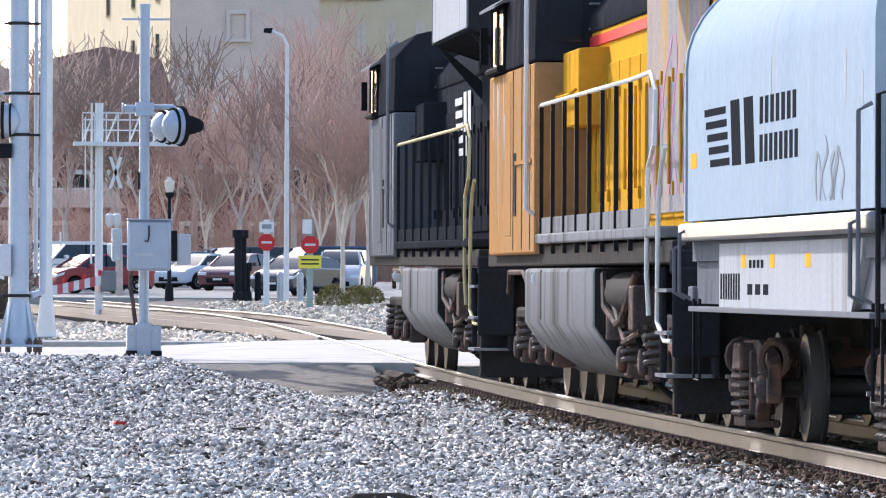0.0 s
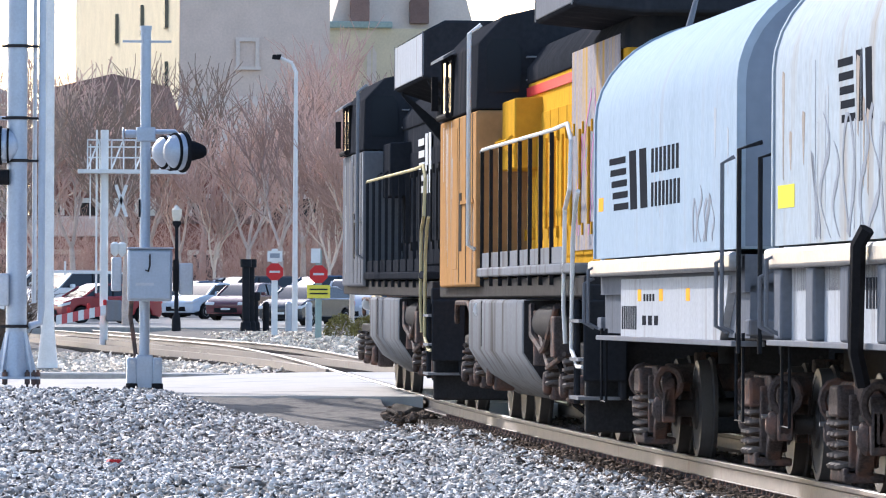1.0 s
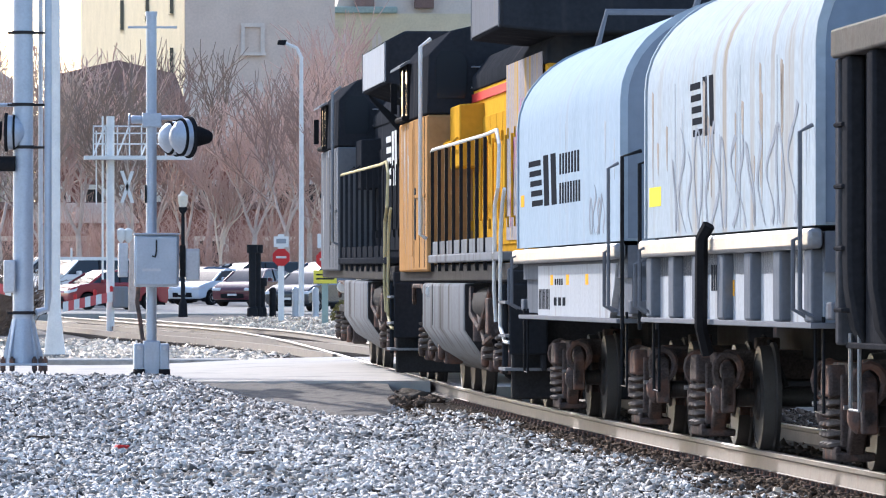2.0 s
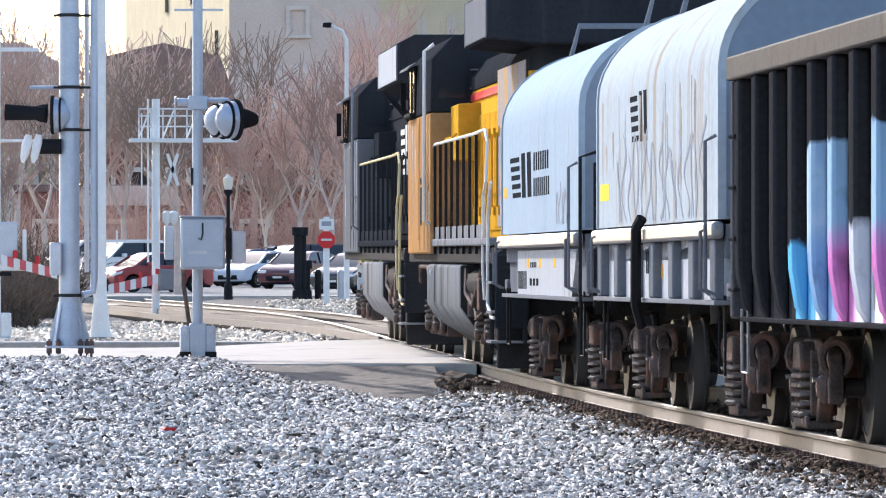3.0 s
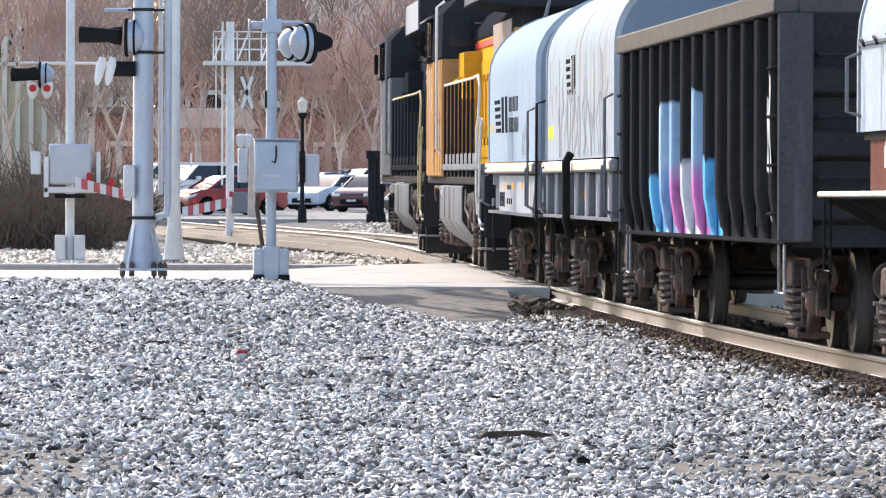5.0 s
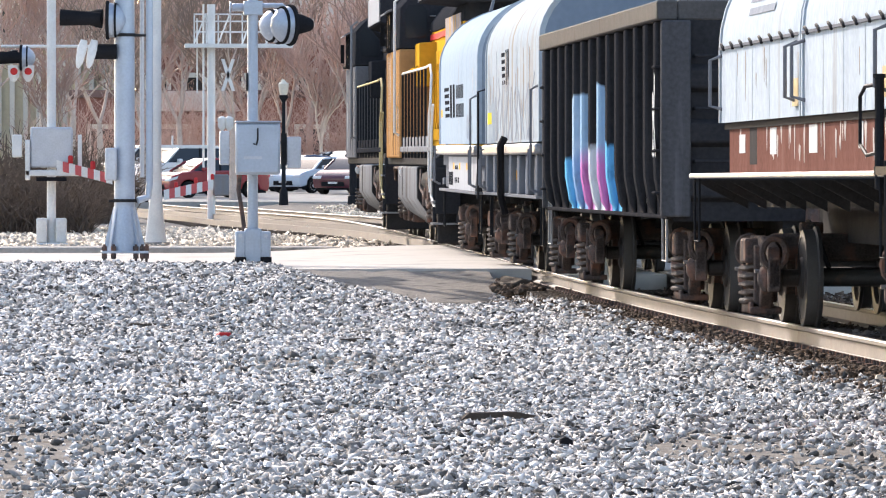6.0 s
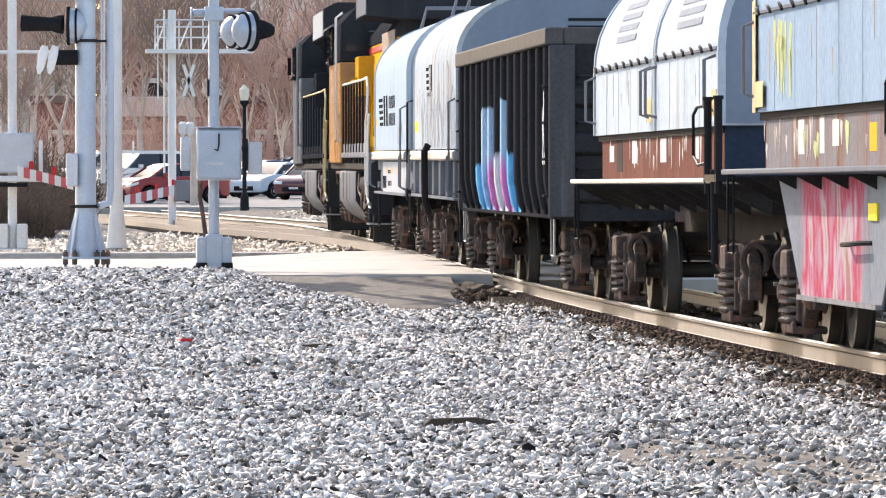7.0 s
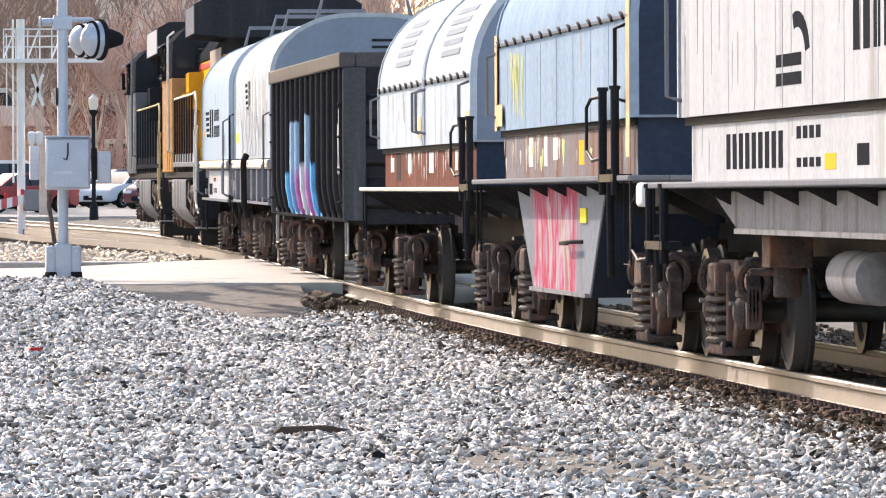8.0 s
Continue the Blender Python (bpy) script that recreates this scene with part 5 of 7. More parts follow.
    for k in (1, -1):
        y = k * (h - 4.4)
        for d in (-1.95, 0, 1.95):
            add_wheelset(eng, y + d, 0.53)
            part("journal_box", Shape().box(-1.28, -1.06, y + d - 0.2, y + d + 0.2, 0.36, 0.72).lathe([(0, 0.13), (-0.08, 0.12)], (-1.28, y + d, 0.53), (1, 0, 0), 12), TRUCK, eng, bevel=0.03)
        for sd in (-1, 1):
            o = [(y - 2.9, 0.62), (y - 2.9, 0.95), (y + 2.9, 0.95), (y + 2.9, 0.62), (y + 2.4, 0.62), (y + 2.2, 0.82), (y + 1.7, 0.82), (y + 1.4, 0.45), (y + 0.6, 0.45), (y + 0.3, 0.82), (y - 0.3, 0.82), (y - 0.6, 0.45), (y - 1.4, 0.45), (y - 1.7, 0.82), (y - 2.2, 0.82), (y - 2.4, 0.62)]
            part("truck_frame", Shape().prism(o, sd * 1.16 - 0.1, sd * 1.16 + 0.1, "x"), UNDER, eng, "sooty truck side frame", 0.03)
        for d in (-1.0, 1.0):
            pts = [(-1.3 + math.cos(a) * 0.1, y + d + math.sin(a) * 0.1, 0.5 + 0.34 * a / (2 * math.pi * 4.5)) for a in [i * 2 * math.pi / 10 for i in range(46)]]
            part("spring", Shape().pipe(pts, 0.024, 5), SPRING, eng)
    part("pilot", Shape().box(-1.45, 1.45, -h + 0.45, -h + 0.65, 0.15, 1.3), UNDER, eng, bevel=0.03)
    # Dark roof; the shadow over the upper hood is included in its black.
    part("hood_roof", Shape().prism([(-1.0, 3.7), (-1.0, 3.87), (-0.81, 4.13), (0.81, 4.13), (1.0, 3.87), (1.0, 3.7)], -h + 1.58, ye + 0.02), LOCO_BLACK, hood, "dark hood roof with shade in its colour", 0.02)
    add_coupler(eng, -h + 0.6, -1)
    part("marker_lamp", Shape().lathe([(0, 0.07), (-0.1, 0.09), (-0.12, 0.07)], (-1.45, ye + 0.6, 1.25), (0, 1, 0), 12), RAIL_WHITE, eng)
    return eng


locomotive(-43.7, -21.3, "black")
locomotive(-20.7, -0.4, "yellow")
coil_car_plain(-0.15, 11.8, False)
coil_car_plain(13.5, 25.7, True)
gondola(26.6, 44.2)
brown_car = coil_car_hooded(46.5, 62.4, [(48.9, 55.6), (55.75, 61.7)], [COVER_WHITE, COVER_WHITE], "oxide brown coil car with two white hoods hooked down", BROWN, LIP, 1.33, (1.77, 2.42, 3.55, 1.42))
blue_car = coil_car_hooded(62.4, 77.0, [(64.8, 76.3)], [COVER_GREY_BLUE], "rust-stained coil car with faded blue hood and pink sprayed belly", RUST_BAND, SILL_GREY, 1.40, (1.84, 2.62, 3.65, 1.45),
                (65.1, 66.7, 71.6, 72.9, 0.40, sprayed_belly(3.1, -0.9), "pale grey belly panel sprayed red and pink"), TRIM_YELLOW)
white_car = coil_car_hooded(77.0, 94.0, [(79.4, 92.0)], [COVER_GREY_WHITE], "white coil car with chalky hood and lettered white side", COVER_GREY_WHITE, SILL_GREY, 1.34, (1.80, 2.75, 3.75, 1.45),
                (80.0, 81.6, 89.5, 91.0, 0.98, GREY_BELLY, "dull grey belly panel"))


def at_offset(car_front, car_rear, o):
    return (car_front + car_rear) / 2 - o


# Brake masts, paint and lettering of the three hooded cars.
B, C, D = (lambda o: at_offset(46.5, 62.4, o + 4.5)), (lambda o: at_offset(62.4, 77.0, o + 3.2)), (lambda o: at_offset(77.0, 94.0, o + 3.0))
brake_lever(brown_car, -1.5, B(57.0), 1.2, 1.98)
brake_lever(blue_car, -1.52, C(71.6), 1.25, 2.06)
brake_lever(white_car, -1.5, D(74.9), 0.75, 1.3)
part("lamp_box", box(-1.56, -1.42, D(74.9), D(74.5), 1.16, 1.34), RAIL_WHITE, white_car, "small white box on the brake mast", 0.03)
part("air_reservoir", Shape().lathe([(-0.75, 0.05), (-0.68, 0.17), (0.68, 0.17), (0.75, 0.05)], (-1.0, D(82.6), 0.72), (0, 1, 0), 18), GREY_BELLY, white_car, "dusty grey air reservoir")
part("brake_valve", Shape().box(-1.2, -0.9, D(79.4), D(79.0), 0.75, 1.1).rod((-1.05, D(79.2), 0.55), (-1.05, D(79.2), 0.8), 0.1, 10).rod((-1.3, D(79.1), 0.72), (-0.9, D(79.1), 0.72), 0.03), TRUCK, white_car, "brake valve", 0.02)
streaks(blue_car, -1.4530, C(62.9), C(64.3), 1.9, 2.55, 9, SPRAY_YELLOW, 34, 0.10)
streaks(blue_car, -1.4028, C(62.3), C(71.5), 1.45, 1.8, 5, SPRAY_YELLOW, 36, 0.09)
part("corner_plate", box(-1.480, -1.474, C(62.4), C(61.8), 1.88, 2.08), TRIM_YELLOW, blue_car, "faded yellow corner plate")
part("notice", box(-1.317, -1.302, C(68.3), C(67.8), 1.02, 1.14), DECAL_YELLOW, blue_car, "yellow notice plate")
grab(blue_car, [(-1.30, C(66.6), 0.84), (-1.37, C(66.7), 0.84), (-1.37, C(67.8), 0.86), (-1.30, C(67.9), 0.86)], UNDER, 0.018)
marks(blue_car, -1.4025, [(C(64.2), C(64.6), 1.5, 1.76, 0), (C(65.6), C(65.9), 1.5, 1.76, 0), (C(66.4), C(66.8), 1.55, 1.74, 0)], MARK_WHITE)
marks(blue_car, -1.4025, [(C(68.6), C(69.0), 1.5, 1.7, 0)], ORANGE, "reflector")


def hood_stripes(owner, y, w, z, half, z1, z2, material):
    """Five stripes that follow a hood's rounding."""
    def x_at(zz):
        return -half + (half - 0.25) * (1 - math.sqrt(max(0.0, 1 - ((zz - z1) / (z2 - z1)) ** 2))) - 0.006
    for i in range(5):
        za, zb = z + 0.11 * i, z + 0.11 * i + 0.06
        ya, yb = y - 0.12 * (4 - i), y - w + 0.1 * i
        vs = [(x_at(q) + d, u, q) for d in (0.0, 0.004) for u, q in ((ya, za), (yb, za), (yb, zb), (ya, zb))]
        part("stripe", Shape().add(vs, [(0, 1, 2, 3), (7, 6, 5, 4), (0, 4, 5, 1), (1, 5, 6, 2), (2, 6, 7, 3), (3, 7, 4, 0)]), material, owner)


hood_stripes(brown_car, B(46.2), 2.6, 2.66, 1.42, 2.42, 3.55, MARK_GREY)
hood_stripes(brown_car, B(52.6), 2.8, 2.66, 1.42, 2.42, 3.55, MARK_GREY)
marks(brown_car, -1.3725, [(B(45.6), B(46.1), 1.5, 1.66, 0), (B(48.2), B(48.7), 1.48, 1.7, 0), (B(51.2), B(51.8), 1.48, 1.7, 0), (B(54.6), B(54.9), 1.5, 1.7, 0)], MARK_WHITE)
marks(brown_car, -1.3725, [(B(46.5), B(47.1), 1.4, 1.76, 0)], UNDER)
word_bars(white_car, -1.4025, D(78.7), 1.42, 9, 0.34, 0.24, MARK_DARK)
marks(white_car, -1.4025, [(D(82.3 + 0.3 * i), D(82.5 + 0.3 * i), 1.6, 1.68, 0) for i in range(4)] + [(D(82.3 + 0.3 * i), D(82.5 + 0.3 * i), 1.42, 1.48, 0) for i in range(4)] + [(D(85.0), D(85.5), 1.42, 1.55, 0), (D(87.2), D(88.0), 1.45, 1.52, 0)], MARK_DARK)
marks(white_car, -1.4025, [(D(83.6), D(84.1), 1.4, 1.5, 0), (D(86.2), D(86.8), 1.4, 1.5, 0)], ORANGE, "reflector")
word_bars(white_car, -1.4525, D(81.6), 2.5, 7, 0.26, 0.12, MARK_DARK)
for k in range(8):
    a0, a1 = math.pi * k / 8 * 0.55 + 0.2, math.pi * (k + 1) / 8 * 0.55 + 0.2
    part("emblem_arc", Shape().prism([(D(82.7) - 0.6 * math.cos(a0), 2.1 + 0.3 * math.sin(a0)), (D(82.7) - 0.6 * math.cos(a1), 2.1 + 0.3 * math.sin(a1)), (D(82.7) - 0.4 * math.cos(a1), 2.1 + 0.2 * math.sin(a1)), (D(82.7) - 0.4 * math.cos(a0), 2.1 + 0.2 * math.sin(a0))], -1.4525, -1.449, "x"), MARK_DARK, white_car)
marks(white_car, -1.4525, [(D(81.7), D(82.9), 2.06, 2.14, 0), (D(81.7), D(82.9), 1.94, 2.02, 0)], MARK_DARK, "emblem_bar")
word_bars(white_car, -1.4525, D(85.2), 2.1, 10, 0.42, 0.3, MARK_DARK)

streaks(brown_car, -1.4222, B(44.6), B(56.8), 1.8, 2.4, 8, STAIN, 60, 0.03)
streaks(brown_car, -1.3722, B(45.0), B(56.8), 1.36, 1.76, 26, STAIN_PALE, 61)
streaks(blue_car, -1.4522, C(61.8), C(72.6), 1.9, 2.6, 9, STAIN, 62, 0.04)
streaks(blue_car, -1.4024, C(61.8), C(72.6), 1.44, 1.83, 16, STAIN, 63, 0.08)
streaks(blue_car, -1.4026, C(61.8), C(72.6), 1.44, 1.83, 14, STAIN_PALE, 64, 0.06)
streaks(white_car, -1.4522, D(76.6), D(88.8), 1.84, 2.75, 12, STAIN_GREY, 65, 0.04)
streaks(white_car, -1.4522, D(76.6), D(88.8), 1.84, 2.75, 6, STAIN, 66, 0.03)
streaks(white_car, -1.4022, D(76.8), D(88.8), 1.38, 1.78, 10, STAIN_GREY, 67, 0.04)


# ---- gravel and stones ----
def left_of_view(y):
    return -8.0 - 0.012 * y


stones("gravel", 78000, strip(30, 52, left_of_view, lambda y: -1.25 + 0 * y), (0.013, 0.040), STONE, "grey and white broken stone gravel beside the track", 1, 0.0, 2.4)
stones("gravel", 70000, strip(52, 76, left_of_view, lambda y: -1.25 + 0 * y), (0.018, 0.048), STONE, "grey and white broken stone gravel beside the track", 2, 0.0, 2.4)
stones("gravel", 52000, strip(76, 101, left_of_view, lambda y: -1.05 + 0 * y), (0.024, 0.056), STONE, "grey and white broken stone gravel by the crossing", 3, 0.0, 1.6)
stones("dark_ballast", 16000, strip(30, 92, lambda y: -1.65 + 0 * y, lambda y: -0.85 + 0 * y), (0.016, 0.045), RUSTY_STONE, "dark rusty ballast along the foot of the rail", 4)
stones("track_ballast", 9000, strip(30, 92, lambda y: -0.7 + 0 * y, lambda y: 3.5 + 0 * y), (0.03, 0.06), RUSTY_STONE, "dark rusty ballast between the rails", 5)
stones("far_gravel", 22000, strip(124, 175, lambda y: -9.0 + 0 * y, lambda y: -0.7 + 0 * y, 1.3), (0.035, 0.10), STONE_PALE, "pale loose stone beyond the crossing", 6)
stones("far_gravel", 13000, strip(124, 240, lambda y: 1.7 + 0 * y, lambda y: 14.0 + 0 * y, 1.3), (0.035, 0.10), STONE_PALE, "pale loose stone on the far side of the track", 7)


stones("rubble", 520, strip(90.6, 96.8, lambda y: -1.34 + 0 * y, lambda y: -0.86 + 0 * y), (0.03, 0.07), RUSTY_STONE, "broken dark rubble at the end of the crossing", 8, 0.06)


def litter(name, x, y, shape, material, label, category, turn=0.0):
    ob = thing(name, x, y, ground_z(x, y) + 0.03, label, category, turn=turn)
    part("piece", shape, material, ob, bevel=0.006)


litter("wood_splinter", -4.5, 44.2, Shape().prism([(-0.25, -0.02), (0.2, -0.03), (0.26, 0.0), (0.1, 0.03), (-0.2, 0.025)], -0.03, 0.04), TIE, "dark splintered piece of wood on the gravel", "wood", 12)
litter("wood_splinter", -4.42, 66.0, Shape().prism([(-0.17, -0.02), (0.16, -0.02), (0.12, 0.03), (-0.15, 0.02)], -0.05, 0.05), TIE, "dark splintered piece of wood on the gravel", "wood", -8)
litter("wood_splinter", -6.3, 73.0, Shape().prism([(-0.2, -0.02), (0.22, -0.02), (0.2, 0.02), (-0.15, 0.025)], -0.05, 0.05), TIE, "dark splintered piece of wood on the gravel", "wood", 5)
litter("dark_stone", -4.39, 40.0, Shape().prism([(-0.035, -0.03), (0.03, -0.035), (0.04, 0.02), (0.0, 0.045), (-0.035, 0.03)], -0.035, 0.035), FLAT_BLACK, "single black stone on the gravel", "stone")
litter("dark_stone", -4.62, 98.0, Shape().prism([(-0.06, -0.03), (0.06, -0.03), (0.05, 0.06), (-0.02, 0.09), (-0.06, 0.05)], -0.05, 0.05), FLAT_BLACK, "single black stone on the gravel", "stone")
litter("red_scrap", -5.6, 68.5, Shape().prism([(-0.09, -0.01), (0.08, -0.01), (0.06, 0.03), (-0.05, 0.035)], -0.04, 0.04), RED, "small red scrap of plastic on the gravel", "litter", 20)
litter("pink_stone", -1.35, 50.5, Shape().prism([(-0.04, -0.02), (0.045, -0.02), (0.03, 0.04), (-0.02, 0.045)], -0.04, 0.04), STONE_PALE, "pale pink stone beside the rail", "stone")


# ---- crossing signals ----
def at(px, py, d):
    """A place seen at that column and row of the reference view, d metres off."""
    return -7.37 + (px - 5) * d / 12500, 1.25 - (py - 333) * d / 12500


def signal_head(owner, x, y, z, way, r=0.28, tilt=0.4, visor=True):
    """A round-backed flashing light seen from its rear, with its visor."""
    head = part("light_head", Shape().lathe([(0.0, r * 0.98), (-way * 0.03, r), (-way * 0.05, r * 0.96)], (x, y, z), (1, tilt * way, 0), 24), FLAT_BLACK, owner, "black round background plate")
    part("lamp_shell", Shape().lathe([(0.0, r * 0.9), (-way * 0.08, r * 0.88), (-way * 0.16, r * 0.74), (-way * 0.23, r * 0.48), (-way * 0.27, r * 0.2)], (x - way * 0.03, y + 0.01, z), (1, tilt * way, 0), 20), GALV, head, "rounded grey lamp housing")
    part("strap", Shape().lathe([(-way * 0.10, r * 0.91), (-way * 0.13, r * 0.88)], (x - way * 0.03, y + 0.01, z), (1, tilt * way, 0), 20), FLAT_BLACK, head)
    if visor:
        part("visor", Shape().lathe([(way * 0.05, r * 0.5), (way * 0.15, r * 0.46), (way * 0.28, r * 0.32), (way * 0.32, r * 0.22)], (x, y, z + 0.02), (1, tilt * way, -0.05), 14), FLAT_BLACK, head, "black visor")
    return head


def crossing_signal():
    x, y = -4.38, 100.0
    sig = thing("crossing_signal", x, y, 0, "grey steel crossing signal post with junction box and light", "railway signal")
    part("foundation", Shape().prism([(-0.42, -0.3), (0.42, -0.3), (0.40, 0.06), (-0.40, 0.06)], -0.35, 0.35), CONCRETE, sig, "dark concrete foot", 0.03)
    base = part("base", Shape().box(-0.28, 0.28, -0.24, 0.24, 0.06, 0.12).box(-0.25, -0.11, -0.2, 0.2, 0.14, 0.56).box(0.11, 0.25, -0.2, 0.2, 0.14, 0.56).box(-0.12, 0.12, -0.2, 0.2, 0.12, 0.6), GALV, sig, "split cast base clamp", 0.02)
    for dx in (-0.18, 0.18):
        part("clamp_bolt", Shape().rod((dx, -0.21, 0.5), (dx, -0.27, 0.5), 0.03, 6), GALV_OLD, base)
        part("foot_block", box(dx - 0.08, dx + 0.08, -0.28, -0.12, 0.08, 0.2), FLAT_BLACK, base, bevel=0.01)
    part("post", Shape().rod((0, 0, 0.1), (0, 0, 5.2), 0.075, 16), GALV, sig)
    part("post_cap", Shape().rod((0, 0, 5.2), (0, 0, 5.26), 0.085, 16), GALV, sig)
    part("cross_arm", Shape().box(-0.33, 0.36, -0.05, -0.02, 5.02, 5.05), GALV, sig)
    box_ = part("junction_box", Shape().box(-0.25, 0.38, -0.38, -0.09, 1.36, 2.10), GALV, sig, "grey junction box with rounded corners", 0.035)
    part("door", Shape().box(-0.225, 0.355, -0.40, -0.375, 1.39, 2.07), GALV, box_, "box door", 0.03)
    part("lid", Shape().box(-0.26, 0.39, -0.41, -0.08, 2.095, 2.12), GALV, box_, bevel=0.012)
    part("latch", Shape().pipe([(0.06, -0.41, 2.02), (0.06, -0.425, 1.86), (0.04, -0.425, 1.78), (0.0, -0.41, 1.8)], 0.012), UNDER, box_)
    part("plate", box(-0.14, 0.12, -0.404, -0.401, 1.58, 1.62), GALV_OLD, box_)
    side = part("side_box", Shape().box(0.48, 0.68, -0.2, 0.1, 1.45, 1.9), GALV_OLD, sig, "small pale side box", 0.02)
    part("bracket", Shape().rod((0.0, 0.0, 1.82), (0.45, -0.05, 1.82), 0.025).box(0.40, 0.48, -0.12, 0.05, 1.5, 1.95), UNDER, side)
    part("side_box", Shape().box(-0.47, -0.33, -0.12, 0.14, 1.5, 1.98), GALV_OLD, sig, "small pale side box", 0.02)
    part("cable_conduit", Shape().pipe([(-0.18, 0.0, 1.4), (-0.2, 0.02, 1.15), (-0.16, 0.05, 0.9), (-0.12, 0.03, 0.6), (-0.14, 0.0, 0.4)], 0.032), TRUCK, sig, "sagging brown cable conduit")
    collar = part("collar", Shape().box(-0.13, 0.14, -0.12, 0.12, 3.62, 3.82).rod((-0.29, 0, 3.73), (-0.1, 0, 3.73), 0.06).rod((-0.3, 0.0, 3.73), (-0.33, 0, 3.73), 0.085, 10), GALV, sig, "cast collar with short arm", 0.02)
    part("light_arm", Shape().pipe([(0.1, 0, 3.76), (0.42, -0.02, 3.76), (0.47, -0.02, 3.7)], 0.035, 8), GALV, collar)
    signal_head(sig, 0.55, -0.05, 3.48, 1, 0.30)
    signal_head(sig, 0.40, 0.4, 3.48, 1, 0.27, 0.4, False)
    part("number_plate", box(-0.09, -0.07, -0.05, 0.12, 2.55, 2.8), FLAT_BLACK, sig, "small dark plate")


crossing_signal()


def cantilever_mast():
    x, y = -6.10, 108.0
    m = thing("signal_mast", x, y, 0.03, "thick grey steel signal mast bolted on a flared base", "signal mast")
    plate = part("base_plate", Shape().box(-0.36, 0.36, -0.3, 0.3, 0.14, 0.18), GALV, m, bevel=0.008)
    for dx in (-0.31, -0.17, 0.17, 0.27, 0.33):
        part("anchor_bolt", Shape().rod((dx, -0.26, -0.15), (dx, -0.26, 0.28), 0.02, 8).rod((dx, -0.26, 0.06), (dx, -0.26, 0.14), 0.042, 6).rod((dx, -0.26, 0.18), (dx, -0.26, 0.25), 0.042, 6), TRUCK, plate, "rusty anchor bolt with nuts")
    for k in range(8):
        a = math.pi * 2 * k / 8
        c, s_ = math.cos(a), math.sin(a)
        vs = [(c * q + s_ * w, s_ * q - c * w, z) for w in (-0.012, 0.012) for q, z in ((0.13, 0.18), (0.31, 0.18), (0.30, 0.3), (0.17, 0.85), (0.13, 0.85))]
        part("gusset", Shape().add(vs, [(0, 1, 2, 3, 4), (9, 8, 7, 6, 5), (0, 5, 6, 1), (1, 6, 7, 2), (2, 7, 8, 3), (3, 8, 9, 4), (4, 9, 5, 0)]), GALV, m)
    part("flare", Shape().lathe([(0.18, 0.26), (0.85, 0.165)], (0, 0, 0), (0, 0, 1), 20), GALV, m, "tapered base sleeve")
    part("mast", Shape().lathe([(0.3, 0.16), (9.5, 0.145)], (0, 0, 0), (0, 0, 1), 24), GALV, m)
    for z in (0.92, 3.45, 4.1, 5.2):
        part("clamp_band", Shape().lathe([(z, 0.175), (z + 0.05, 0.175)], (0, 0, 0), (0, 0, 1), 24).rod((-0.24, -0.02, z + 0.02), (0.36, -0.02, z + 0.02), 0.02, 6), UNDER, m, "dark clamp band")
    pipe_ = part("conduit", Shape().pipe([(0.2, -0.1, 0.95), (0.36, -0.05, 1.0), (0.38, -0.03, 1.2), (0.38, -0.03, 9.4)], 0.055, 10), GALV, m, "grey conduit pipe beside the mast")
    part("conduit", Shape().rod((0.27, 0.08, 1.3), (0.27, 0.08, 9.4), 0.035, 8), GALV_OLD, m)
    part("junction_box", Shape().box(-0.30, -0.12, -0.25, 0.0, 1.25, 1.75), GALV_OLD, m, "small box on the mast", 0.03)
    arm = part("light_arm", Shape().pipe([(-0.1, 0, 4.12), (-0.6, 0, 4.12)], 0.03, 8), GALV, m)
    signal_head(m, -0.28, -0.1, 3.7, -1, 0.3, 0.06)
    part("visor", Shape().lathe([(0, 0.1), (-0.62, 0.13)], (-0.36, -0.2, 3.72), (1, -0.1, -0.03), 12), FLAT_BLACK, m, "long black visor")
    part("hood", Shape().lathe([(0, 0.12), (-0.36, 0.12)], (-0.12, -0.1, 3.22), (1, -0.15, 0), 12), FLAT_BLACK, m, "black lamp hood")
    for dx in (-0.5, -0.66):
        part("lamp_shell", Shape().lathe([(-0.24, 0.02), (-0.16, 0.055), (0.06, 0.075), (0.2, 0.05)], (dx, -0.15, 3.2), (0.22, 0, 1), 14), WHITE_STEEL, m, "white lamp back")


cantilever_mast()


def plain_pole(name, px, d, r, height, base, material, label, category):
    x, _ = at(px, 333, d)
    p = thing(name, x, d, base, label, category)
    part("pole", Shape().lathe([(0, r * 1.9), (0.12, r * 1.8), (0.8, r * 1.15), (1.4, r), (height, r * 0.9)], (0, 0, 0), (0, 0, 1), 18), material, p)
    part("foot", Shape().lathe([(-0.3, r * 2.6), (0.04, r * 2.5)], (0, 0, 0), (0, 0, 1), 10), CONCRETE, p)
    return p


white = plain_pole("utility_pole", 207, 140, 0.115, 11, 0.03, WHITE_STEEL, "white tapered steel utility pole", "pole")
part("box", box(-0.17, -0.1, -0.1, 0.1, 2.0, 2.45), UNDER, white, "dark box on the pole", 0.01)


